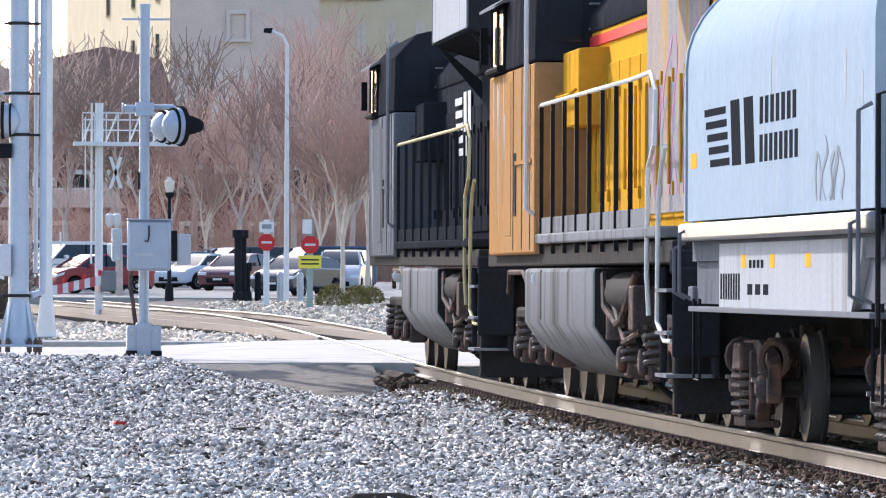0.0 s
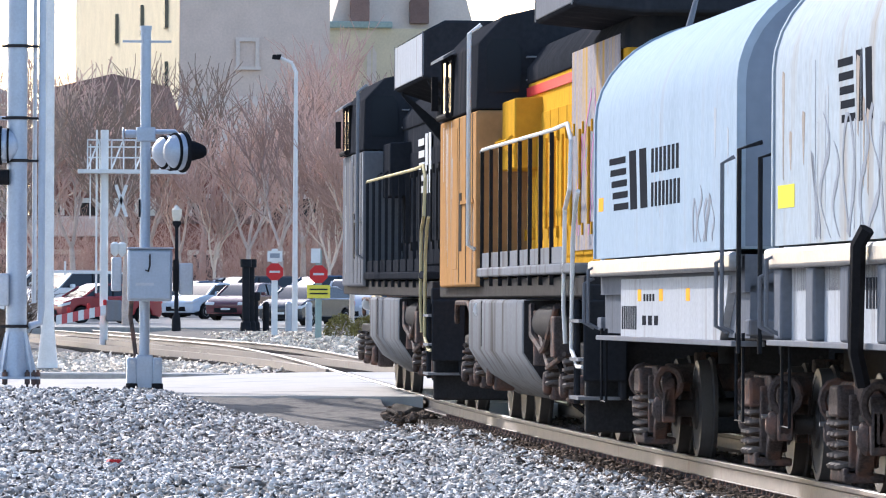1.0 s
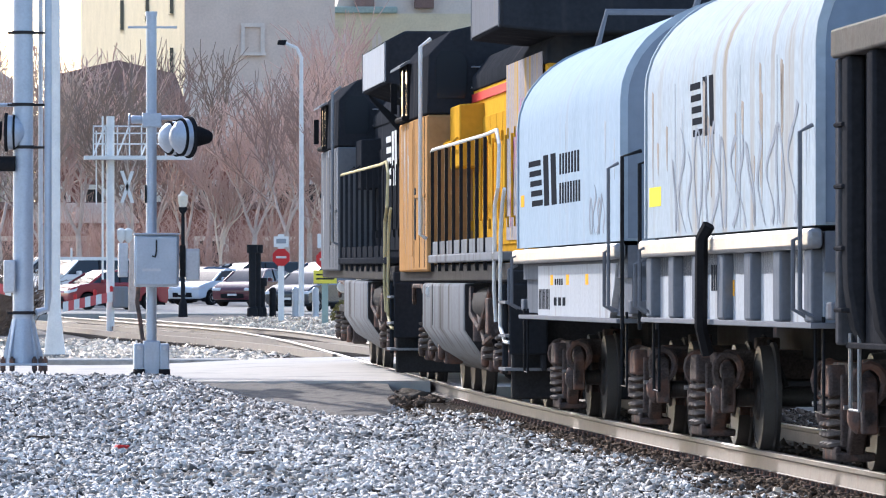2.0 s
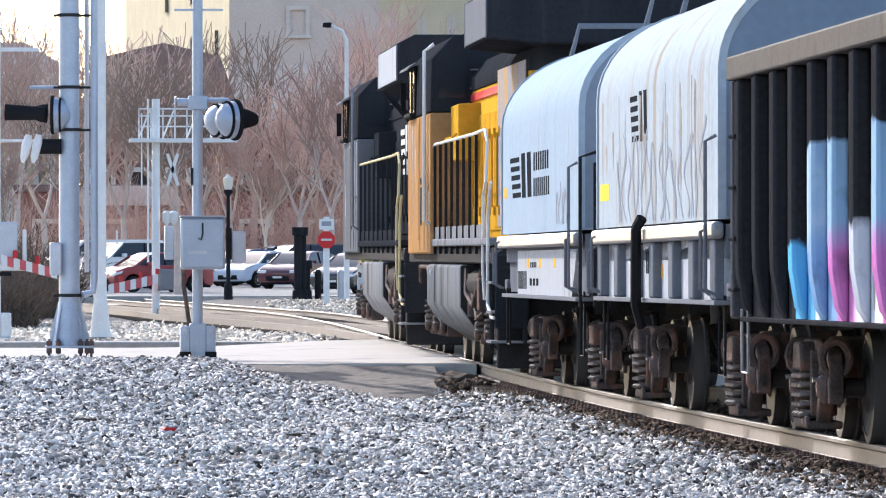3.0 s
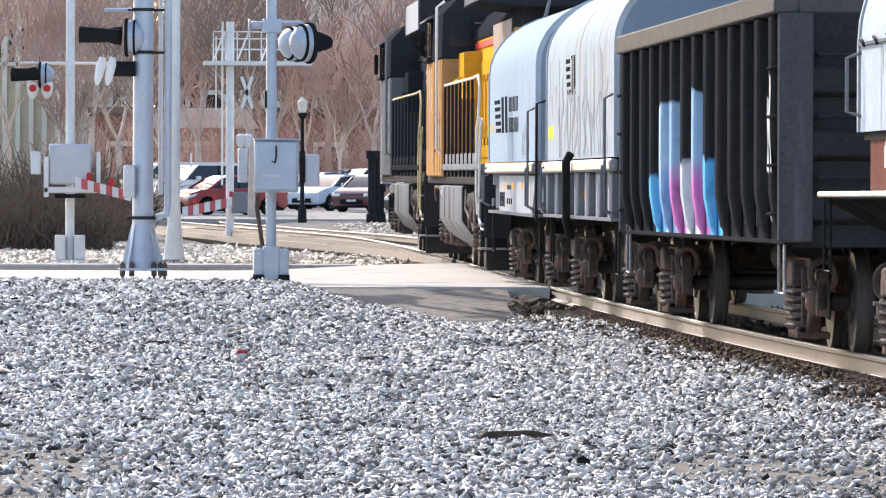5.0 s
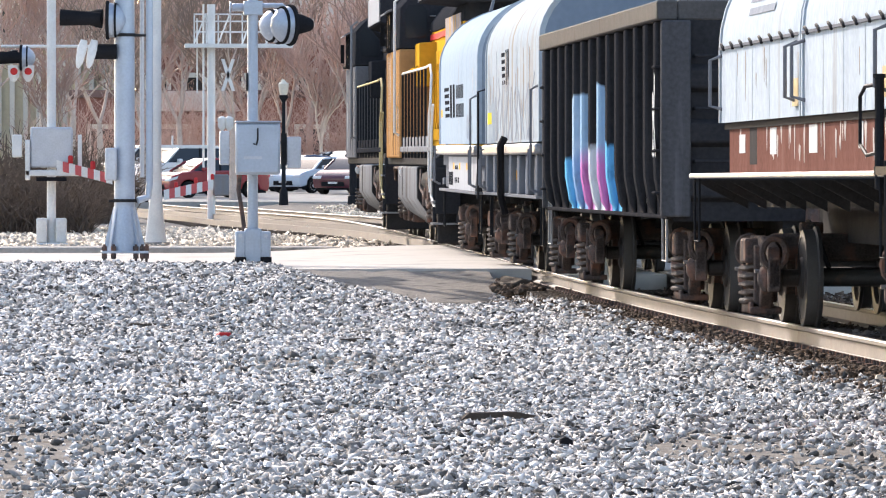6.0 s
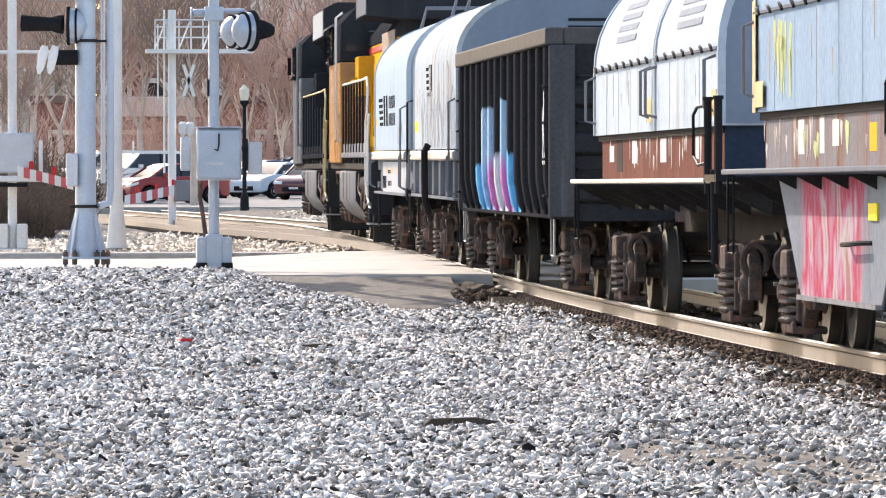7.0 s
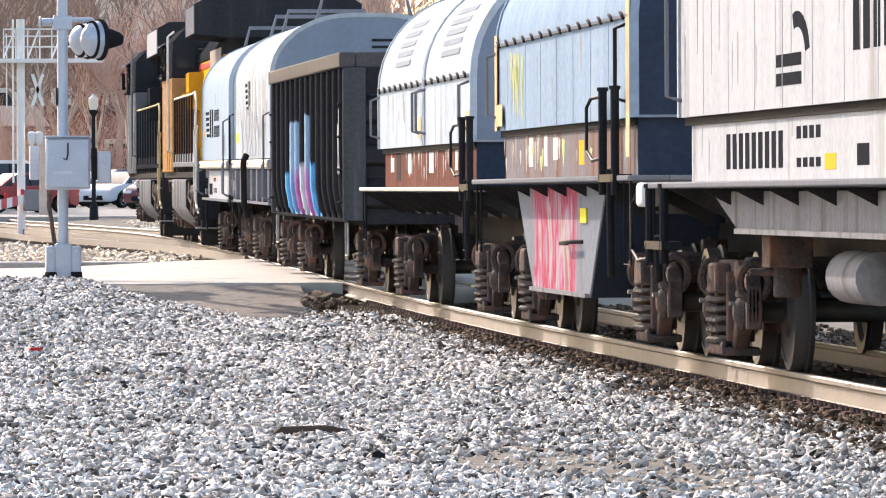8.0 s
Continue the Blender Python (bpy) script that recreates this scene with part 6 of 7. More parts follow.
def striped_arm(owner, a, b, w=0.09):
    a, b = Vector(a), Vector(b)
    n = 9
    for i in range(n):
        p, q = a.lerp(b, i / n), a.lerp(b, (i + 1) / n)
        part("arm_stripe", Shape().prism([(p.x, p.z - w), (q.x, q.z - w), (q.x, q.z + w), (p.x, p.z + w)], p.y - 0.02, p.y + 0.02), STRIPE_RED if i % 2 else WHITE_STEEL, owner, "red stripe" if i % 2 else "white stripe")
    for k in (0.25, 0.65, 0.98):
        p = a.lerp(b, k)
        part("arm_light", Shape().lathe([(0, 0.05), (0.13, 0.05), (0.16, 0.03)], (p.x, p.y, p.z + w), (0, 0, 1), 10), RED, owner, "small red lamp")


def gate_signal():
    x, y = -7.17, 140.0
    g = thing("crossing_gate", x, y, 0, "white crossing gate with red striped arm and signal lights", "crossing gate")
    part("foundation", Shape().box(-0.34, 0.34, -0.3, 0.3, -0.3, 0.06).box(-0.3, -0.08, -0.25, 0.25, 0.06, 0.55).box(0.08, 0.3, -0.25, 0.25, 0.06, 0.55), WHITE_STEEL, g, "split cast base", 0.03)
    part("post", Shape().rod((0, 0, 0.05), (0, 0, 7.5), 0.09, 14), WHITE_STEEL, g)
    part("cross_arm", Shape().box(-0.8, 0.85, -0.03, 0.03, 5.72, 5.8), WHITE_STEEL, g)
    mech = part("gate_mechanism", Shape().box(-0.42, 0.42, -0.3, 0.25, 1.55, 2.35), GALV_OLD, g, "grey gate mechanism box", 0.04)
    part("frame_bar", Shape().box(-0.52, 0.6, -0.36, -0.3, 1.38, 1.5).box(-0.52, -0.42, -0.36, 0.2, 1.3, 2.1).box(0.52, 0.6, -0.3, 0.1, 1.4, 2.2), WHITE_STEEL, mech, bevel=0.02)
    part("counterweight", box(-0.78, -0.58, -0.3, 0.2, 1.75, 2.2), WHITE_STEEL, mech, bevel=0.03)
    part("opening", box(-0.3, 0.3, -0.37, -0.3, 1.28, 1.36), FLAT_BLACK, mech)
    striped_arm(g, (0.1, -0.35, 1.6), (1.2, -0.5, 1.32), 0.10)
    part("light_arm", Shape().rod((-1.0, 0, 3.95), (0.9, 0, 3.95), 0.03, 8), WHITE_STEEL, g)
    for dx, w in ((-0.62, -1),):
        head = signal_head(g, dx, -0.1, 3.72, w, 0.26, 0.06)
        part("visor", Shape().lathe([(0, 0.11), (-0.55, 0.14)], (dx, -0.2, 3.72), (1, -0.1, 0), 12), FLAT_BLACK, head, "long black visor")
        for k in (-0.12, 0.16):
            part("lens_shell", Shape().lathe([(-0.2, 0.04), (-0.1, 0.11), (0.12, 0.13)], (dx + k, -0.12, 3.45), (0, 0, 1), 12), WHITE_STEEL, head)
            part("red_lens", Shape().lathe([(0, 0.075), (-0.03, 0.065)], (dx + k, -0.24, 3.45), (0, 1, 0.2), 12), RED, head, "red lens")


gate_signal()


def far_gantry():
    x, y = -2.57, 200.0
    b = ground_z(x, y)
    g = thing("signal_gantry", x, y, b, "white signal gantry with railed truss arm and gate", "signal gantry")
    h = 6.3 - b
    part("post", Shape().rod((0, 0, 0), (0, 0, h), 0.115, 14), WHITE_STEEL, g)
    part("ladder_rail", Shape().rod((-0.22, 0, 1.5), (-0.22, 0, h), 0.03, 6).rod((-0.40, 0, 3.6), (-0.40, 0, h - 0.4), 0.02, 6), WHITE_STEEL, g)
    truss = part("truss", Shape().box(-0.75, 2.3, -0.4, 0.4, 4.92 - b + 0.15, 5.03 - b + 0.15), WHITE_STEEL, g, "white truss arm with railing")
    for z in (5.45, 5.75, 5.95):
        part("railing", Shape().box(-0.5, 2.2, -0.02, 0.02, z - b + 0.05, z - b + 0.09), WHITE_STEEL, truss)
    for i in range(9):
        u = -0.5 + i * 0.34
        part("railing_post", box(u, u + 0.04, -0.02, 0.02, 5.0 - b + 0.1, 6.05 - b), WHITE_STEEL, truss)
        if i < 8 and i % 2 == 0:
            part("diagonal", Shape().rod((u, 0, 5.15 - b), (u + 0.34, 0, 6.0 - b), 0.025, 6), WHITE_STEEL, truss)
    for s_ in (-1, 1):
        part("crossbuck", Shape().prism([(0.42 - 0.05, -0.45 * s_), (0.42 + 0.05, -0.45 * s_), (0.42 + 0.05 + 0.3, 0.45 * s_), (0.42 - 0.05 + 0.3, 0.45 * s_)], -0.2, -0.17), WHITE_STEEL, g, "white crossed board").location = (-0.1, 0, 4.3 - b)
    for dx, z in ((0.3, 2.75), (0.5, 2.75), (0.35, 1.9)):
        part("lamp_shell", Shape().lathe([(-0.22, 0.03), (-0.1, 0.12), (0.14, 0.13), (0.2, 0.05)], (dx, -0.15, z), (0, 0, 1), 12), WHITE_STEEL, g, "white lamp back")
    part("mechanism", Shape().box(0.05, 0.5, -0.3, 0.15, 0.7, 1.3), SILL_GREY, g, "grey gate mechanism box", 0.04)
    part("cross_arm", Shape().box(-1.6, 0.2, -0.05, 0.02, 2.05, 2.12).rod((-1.5, 0, 2.0), (-1.5, 0, 2.4), 0.03, 6).rod((-1.1, 0, 2.0), (-1.1, 0, 2.4), 0.03, 6), WHITE_STEEL, g)
    striped_arm(g, (-1.35, -0.4, 0.72), (0.05, -0.4, 1.02), 0.14)


far_gantry()


def street_lamp(px, d, height, label):
    x, _ = at(px, 333, d)
    b = ground_z(x, d)
    l_ = thing("street_lamp", x, d, b, label, "lamp post")
    part("pole", Shape().lathe([(0, 0.10), (height - 0.3, 0.065)], (0, 0, 0), (0, 0, 1), 12), WHITE_STEEL, l_)
    part("arm", Shape().pipe([(0, 0, height - 0.35), (-0.15, 0, height - 0.02), (-0.62, 0, height + 0.18)], 0.06, 8), WHITE_STEEL, l_)
    part("lamp_head", Shape().prism([(-0.82, -0.1), (-0.55, -0.12), (-0.5, 0.06), (-0.8, 0.05)], -0.15, 0.15), FLAT_BLACK, l_, "small dark lamp head", 0.02).location = (0, 0, height + 0.2)


street_lamp(643, 240, 9.2, "tall white street lamp with a short arm")


def lantern(px, d, height):
    x, _ = at(px, 333, d)
    l_ = thing("lantern_post", x, d, ground_z(x, d), "black post with a pale acorn lantern", "lamp post")
    part("pole", Shape().lathe([(0, 0.17), (0.5, 0.15), (0.6, 0.08), (height, 0.06)], (0, 0, 0), (0, 0, 1), 10), BLACK_STEEL, l_)
    part("lantern", Shape().lathe([(height, 0.12), (height + 0.15, 0.17), (height + 0.4, 0.19), (height + 0.46, 0.1), (height + 0.55, 0.03)], (0, 0, 0), (0, 0, 1), 12), PAINT_CREAM, l_, "pale lantern glass")
    part("collar", Shape().lathe([(height - 0.25, 0.06), (height - 0.1, 0.16), (height, 0.16)], (0, 0, 0), (0, 0, 1), 12), BLACK_STEEL, l_)


lantern(433, 250, 3.9)


def road_sign(px, d, z_round, extra):
    x, _ = at(px, 333, d)
    b = ground_z(x, d)
    label = "red octagonal sign with yellow plate on a green post" if extra else "red octagonal sign with white plate on a white post"
    s_ = thing("road_sign", x, d, b, label, "road sign")
    part("post", box(-0.10, 0.10, -0.03, 0.03, 0, z_round - b + 0.75), COPPER if extra else WHITE_STEEL, s_, bevel=0.01)
    o = [(0.30 * math.cos(math.pi / 8 + k * math.pi / 4), 0.30 * math.sin(math.pi / 8 + k * math.pi / 4)) for k in range(8)]
    part("red_plate", Shape().prism(o, -0.06, -0.04), RED, s_, "red octagonal plate").location = (0, 0, z_round - b)
    part("letter_bar", box(-0.17, 0.17, -0.066, -0.061, z_round - b - 0.035, z_round - b + 0.035), MARK_WHITE, s_, "white lettering bar")
    if extra:
        part("yellow_plate", box(-0.36, 0.36, -0.06, -0.04, z_round - b - 0.75, z_round - b - 0.34), DECAL_YELLOW, s_, "yellow plate")
        for k in (0.45, 0.58):
            part("letter_bar", box(-0.28, 0.28, -0.066, -0.061, z_round - b - k - 0.05, z_round - b - k), MARK_DARK, s_)
        part("white_plate", box(-0.24, 0.05, -0.06, -0.04, z_round - b + 0.35, z_round - b + 0.8), WHITE_STEEL, s_)
    else:
        part("white_plate", box(-0.24, 0.24, -0.06, -0.04, z_round - b + 0.33, z_round - b + 0.68), WHITE_STEEL, s_, "white plate")
        part("letter_bar", box(-0.16, 0.16, -0.066, -0.061, z_round - b + 0.45, z_round - b + 0.6), MARK_GREY, s_)


road_sign(607, 230, 2.47, False)
road_sign(685, 220, 2.35, True)
for px in (556, 566, 574):
    x, _ = at(px, 333, 245)
    post = thing("dark_post", x, 245 + (px - 556) * 0.05, ground_z(x, 245), "thick black post at the edge of the car park", "post", "black posts at the car park")
    hgt = 2.5 if px < 570 else 1.35
    part("post", Shape().lathe([(0, 0.2), (0.3, 0.18), (0.35, 0.13), (hgt - 0.3, 0.13), (hgt - 0.28, 0.2), (hgt, 0.2)], (0, 0, 0), (0, 0, 1), 10), BLACK_STEEL, post)
for px in (592, 632, 640, 668):
    x, _ = at(px, 333, 246)
    bol = thing("bollard", x, 246, ground_z(x, 246), "short grey bollard beside the car park", "bollard", "bollards")
    part("post", Shape().lathe([(0, 0.12), (0.95, 0.12), (1.02, 0.06)], (0, 0, 0), (0, 0, 1), 10), BLACK_STEEL if px < 600 else GALV_OLD, bol)


# ---- parked cars ----
def car_paint(name, c):
    m = mat(name, c, 0.25, 0.0, 0.05, 3, 0.0)
    m.node_tree.nodes["Principled BSDF"].inputs["Coat Weight"].default_value = 0.6
    return m


def cabin_shape(profile, low, high, z_low, z_high, grow=0.0):
    """A side profile pushed to both sides, narrower towards the roof."""
    def half(z):
        k = max(0.0, min(1.0, (z - z_low) / (z_high - z_low)))
        return low + (high - low) * k + grow
    n = len(profile)
    vs = [(u, -half(z), z) for u, z in profile] + [(u, half(z), z) for u, z in profile]
    return Shape().add(vs, [(i, (i + 1) % n, n + (i + 1) % n, n + i) for i in range(n)] + [tuple(range(n - 1, -1, -1)), tuple(range(n, 2 * n))])


def parked_car(px, d, turn, paint, label, tall=1.46, length=4.25, boxy=False):
    """A car facing along its own -x: body with wheel arches, glazed cabin, roof, lamps, wheels; boxy for a van."""
    x, _ = at(px, 333, d)
    c = thing("parked_car", x, d, lot_z(d) if d > 255 else ground_z(x, d), label, "car", "parked cars", turn)
    L, w, belt = length / 2, 0.89, 0.70 * tall - 0.04
    front, back = -L + 0.82, L - 0.80
    arch_f = [(front + 0.38 * math.cos(a), 0.31 + 0.38 * math.sin(a)) for a in [math.pi * k / 6 for k in range(7)]]
    arch_b = [(back + 0.38 * math.cos(a), 0.31 + 0.38 * math.sin(a)) for a in [math.pi * k / 6 for k in range(7)]]
    low = [(-L + 0.04, 0.24), (-L - 0.05, 0.42), (-L - 0.03, 0.68), (-L + 0.10, 0.80), (-L + 0.5, belt - 0.07), (-L + 1.0, belt), (0.2, belt + 0.02), (L - 0.16, belt + 0.03), (L, belt - 0.16), (L + 0.02, 0.45), (L - 0.05, 0.24)]
    part("body", Shape().prism(low + arch_b[:] + arch_f[:], -w, w), paint, c, "", 0.05)
    part("sill", box(-L + 0.1, L - 0.1, -w + 0.08, w - 0.08, 0.18, 0.5), FLAT_BLACK, c)
    if boxy:
        roof = [(-L + 0.85, belt - 0.02), (-L + 1.55, tall - 0.08), (-L + 1.95, tall), (L - 0.35, tall), (L - 0.12, tall - 0.1), (L - 0.05, belt)]
    else:
        roof = [(-L + 0.92, belt - 0.02), (-L + 1.55, tall - 0.12), (-L + 1.85, tall - 0.02), (-L + 2.4, tall), (L - 1.0, tall - 0.06), (L - 0.5, tall - 0.2), (L - 0.12, belt)]
    cabin = part("cabin", cabin_shape(roof, w - 0.05, w - 0.24, belt, tall), GLASS_DARK, c, "dark glazed cabin", 0.03)
    top = roof[1:-1]
    cap = [(u + (0.12 if i == 0 else 0.0), z + 0.012) for i, (u, z) in enumerate(top)] + [(u, z - 0.06) for u, z in reversed(top[1:-1])]
    part("roof", cabin_shape(cap, w - 0.05, w - 0.24, belt, tall, 0.012), paint, cabin, "", 0.015)
    for sd in (-1, 1):
        for (ua, za), (ub, zb) in ((roof[0], roof[1]), (roof[-1], roof[-2])):
            part("pillar", Shape().rod((ua, sd * (w - 0.06), za), (ub, sd * (w - 0.19), zb), 0.045, 6), paint, cabin)
        part("pillar", Shape().rod((0.05, sd * (w - 0.05), belt), (0.12, sd * (w - 0.23), tall - 0.04), 0.035, 6), FLAT_BLACK, cabin)
        part("headlight", Shape().prism([(-L - 0.045, 0.62), (-L - 0.03, 0.72), (-L + 0.36, 0.83), (-L + 0.30, 0.70)], sd * (w - 0.18) - 0.19, sd * (w - 0.18) + 0.19), GLASS_CLEAR, c, "clear swept headlight", 0.02)
        part("mirror", box(-L + 1.35, -L + 1.52, min(sd * w, sd * (w + 0.18)), max(sd * w, sd * (w + 0.18)), belt, belt + 0.14), paint, c, bevel=0.03)
        part("tail_light", box(L - 0.12, L + 0.03, sd * (w - 0.16) - 0.15, sd * (w - 0.16) + 0.15, belt - 0.24, belt - 0.08), RED, c, "red tail light", 0.02)
        for u in (front, back):
            wh = part("wheel", Shape().lathe([(-0.11, 0.22), (-0.11, 0.31), (0.11, 0.31), (0.11, 0.22)], (u, sd * (w - 0.09), 0.31), (0, 1, 0), 20), TYRE, c, "black tyre")
            part("rim", Shape().lathe([(sd * 0.06, 0.21), (sd * 0.112, 0.20), (sd * 0.10, 0.14), (sd * 0.115, 0.05)], (u, sd * (w - 0.09), 0.31), (0, 1, 0), 12), ALLOY, wh, "alloy rim")
    part("grille", Shape().prism([(-L - 0.05, 0.32), (-L - 0.055, 0.50), (-L + 0.05, 0.50), (-L + 0.05, 0.32)], -0.5, 0.5), FLAT_BLACK, c, "dark lower grille")
    part("number_plate", box(-L - 0.065, -L - 0.04, -0.2, 0.2, 0.42, 0.50), MARK_WHITE, c, "plain pale plate")


P_BLUE, P_WHITE, P_RED, P_DARK, P_SILVER, P_NAVY = (car_paint(n, c) for n, c in (("pale_blue_car_paint", (0.55, 0.63, 0.70)), ("white_car_paint", (0.7, 0.7, 0.7)), ("red_car_paint", (0.26, 0.03, 0.035)),
                                                                                 ("dark_car_paint", (0.03, 0.035, 0.04)), ("silver_car_paint", (0.42, 0.44, 0.47)), ("navy_car_paint", (0.03, 0.06, 0.12))))
P_MAROON = car_paint("maroon_car_paint", (0.09, 0.02, 0.028))
parked_car(492, 288, 48, P_BLUE, "pale blue hatchback parked on the asphalt")
parked_car(430, 296, 48, P_DARK, "dark saloon car parked beside the hatchback", 1.42, 4.5)
parked_car(462, 303, 50, P_NAVY, "dark blue car parked in the row", 1.5, 4.5)
parked_car(562, 282, 62, P_MAROON, "dark red car parked behind black posts", 1.5, 4.3)
parked_car(560, 306, 30, P_DARK, "black car parked in the row", 1.7, 4.6, True)
parked_car(665, 262, 60, P_DARK, "black car parked near the signs", 1.5, 4.4)
parked_car(700, 286, 30, P_NAVY, "navy sport utility car under the trees", 1.8, 4.7, True)
parked_car(745, 268, 80, P_SILVER, "silver car parked under the pale tree", 1.7, 4.4, True)
parked_car(520, 318, 10, P_WHITE, "white car parked far back", 1.6, 4.4)
parked_car(205, 285, 20, P_WHITE, "white van parked by the trees", 1.95, 5.0, True)
parked_car(262, 278, 35, P_WHITE, "white van parked behind the gate", 1.9, 5.0, True)
parked_car(300, 268, 28, P_RED, "dark red car parked behind the gate", 1.5, 4.3)
parked_car(175, 292, 25, P_DARK, "dark car parked by the white van", 1.5, 4.4)
parked_car(330, 315, 20, P_SILVER, "silver car parked far back", 1.5, 4.4)

lot = Shape().add([(x, y, lot_z(y) + z) for z in (-0.4, 0.0) for x, y in ((-22, 253), (40, 253), (40, 332), (-22, 332))], [(3, 2, 1, 0), (4, 5, 6, 7), (0, 1, 5, 4), (1, 2, 6, 5), (2, 3, 7, 6), (3, 0, 4, 7)])
tagged(part("parking_lot", lot, ASPHALT, None, "pale asphalt car park with parked cars"), "", "car park", kind="structure")


# ---- bare trees ----
def branch_tree(seed, height, spread, trunk_r, levels, forks=3, upright=0.5, twig_r=0.012):
    """Trunk and limbs in one list, the fine twigs in another; each a list of tapered segments."""
    g = random.Random(seed)
    limbs, twigs = [], []
    least = (trunk_r * 0.5, 0.06, 0.038, 0.026, twig_r, twig_r * 0.8)

    def grow(p, d, length, r, level):
        steps = 4 if level < 3 else 3
        q = p
        for i in range(steps):
            d = (d + Vector((g.uniform(-1, 1), g.uniform(-1, 1), g.uniform(-0.35, 0.9))) * (0.2 if level else 0.08)).normalized()
            n = q + d * (length / steps)
            r2 = max(r * 0.88, least[level] * 0.6)
            (limbs if level < 3 else twigs).append((q, n, r, r2, level))
            q, r = n, r2
            if level >= 1 and (level > 1 or i) and i < steps - 1 and level < levels:
                side = Vector((g.uniform(-1, 1), g.uniform(-1, 1), g.uniform(-0.1, 0.8))).normalized()
                grow(q, (d * 0.7 + side * spread).normalized(), length * g.uniform(0.45, 0.7), max(least[level + 1], r * 0.6), level + 1)
        if level < levels:
            for k in range(forks if level < 3 else 3):
                side = Vector((g.uniform(-1, 1), g.uniform(-1, 1), g.uniform(0.0, 1.0) * upright * 2)).normalized()
                grow(q, (d * 0.7 + side * spread).normalized(), length * g.uniform(0.65, 0.9), max(least[level + 1], r * 0.62), level + 1)

    grow(Vector((0, 0, -0.2)), Vector((0, 0, 1)), height * 0.29, trunk_r * 0.68, 0)
    return limbs, twigs


def segments(segs):
    s = Shape()
    for a, b, r1, r2, level in segs:
        n = 8 if level == 0 else 5 if level == 1 else 3
        d = (b - a).normalized()
        u = d.orthogonal().normalized()
        w = d.cross(u)
        ring = [(math.cos(2 * math.pi * i / n), math.sin(2 * math.pi * i / n)) for i in range(n)]
        vs = [a + (u * c + w * k) * r1 for c, k in ring] + [b + (u * c + w * k) * r2 for c, k in ring]
        s.add(vs, [(i, (i + 1) % n, n + (i + 1) % n, n + i) for i in range(n)])
    return s


def plain_mesh(name, shape, material):
    me = bpy.data.meshes.new(name)
    me.from_pydata(shape.v, [], shape.f)
    me.polygons.foreach_set("use_smooth", [True] * len(me.polygons))
    me.materials.append(material)
    return me


def tree_kind(seed, height, spread, r, levels, bark, twig, label, forks=3, twig_r=0.012):
    limbs, twigs = branch_tree(seed, height, spread, r, levels, forks, 0.5, twig_r)
    t = thing("bare_tree", 0, -60, 0, label, "tree", "bare trees behind the crossing")
    for nm, seg, m in (("trunk", limbs, bark), ("crown", twigs, twig)):
        ob = new(nm, plain_mesh(nm, segments(seg), m))
        ob.parent = t
    return t


KINDS = [tree_kind(11, 8.0, 0.75, 0.19, 4, BARK, TWIG, "bare winter tree with reddish brown twigs", 3, 0.018),
         tree_kind(12, 9.0, 0.65, 0.22, 4, BARK, TWIG, "bare winter tree with reddish brown twigs", 3, 0.018),
         tree_kind(13, 7.0, 0.55, 0.15, 4, BARK_PALE, TWIG, "bare pale-barked tree with upright limbs", 4, 0.016),
         tree_kind(14, 10.0, 0.7, 0.24, 4, BARK, TWIG_DARK, "large bare dark tree with spreading limbs", 3, 0.02)]
used = set()


def plant(kind_, px, d, scale, turn):
    x, _ = at(px, 333, d)
    m = pose(x, d, ground_z(x, d), 0, 0, turn)
    ob = KINDS[kind_]
    if kind_ in used:
        ob = copy_thing(ob, m)
    else:
        used.add(kind_)
        ob.matrix_basis = m
    ob.scale = (scale, scale, scale)


g = random.Random(4)
for px, d, k, sc in ((745, 232, 2, 1.15), (790, 250, 2, 1.2), (700, 300, 2, 1.25), (620, 310, 1, 1.15), (560, 318, 0, 1.3), (655, 335, 1, 1.3), (500, 325, 2, 1.2),
                     (440, 330, 0, 1.4), (390, 340, 1, 1.3), (345, 260, 3, 1.0), (300, 330, 3, 1.25), (250, 320, 0, 1.35), (200, 330, 1, 1.4), (150, 320, 3, 1.3), (110, 300, 1, 1.35),
                     (60, 290, 3, 1.3), (10, 280, 0, 1.4), (-90, 290, 1, 1.3), (850, 290, 2, 1.3), (900, 320, 1, 1.3), (760, 330, 0, 1.5), (680, 350, 3, 1.3),
                     (590, 350, 0, 1.5), (480, 355, 3, 1.4), (370, 360, 0, 1.4), (20, 230, 0, 0.9), (960, 340, 0, 1.4), (1020, 360, 1, 1.4), (820, 345, 3, 1.4), (185, 275, 3, 1.0), (690, 340, 1, 1.75), (735, 300, 0, 1.5)):
    plant(k, px, d, sc * g.uniform(0.9, 1.15), g.uniform(0, 360))


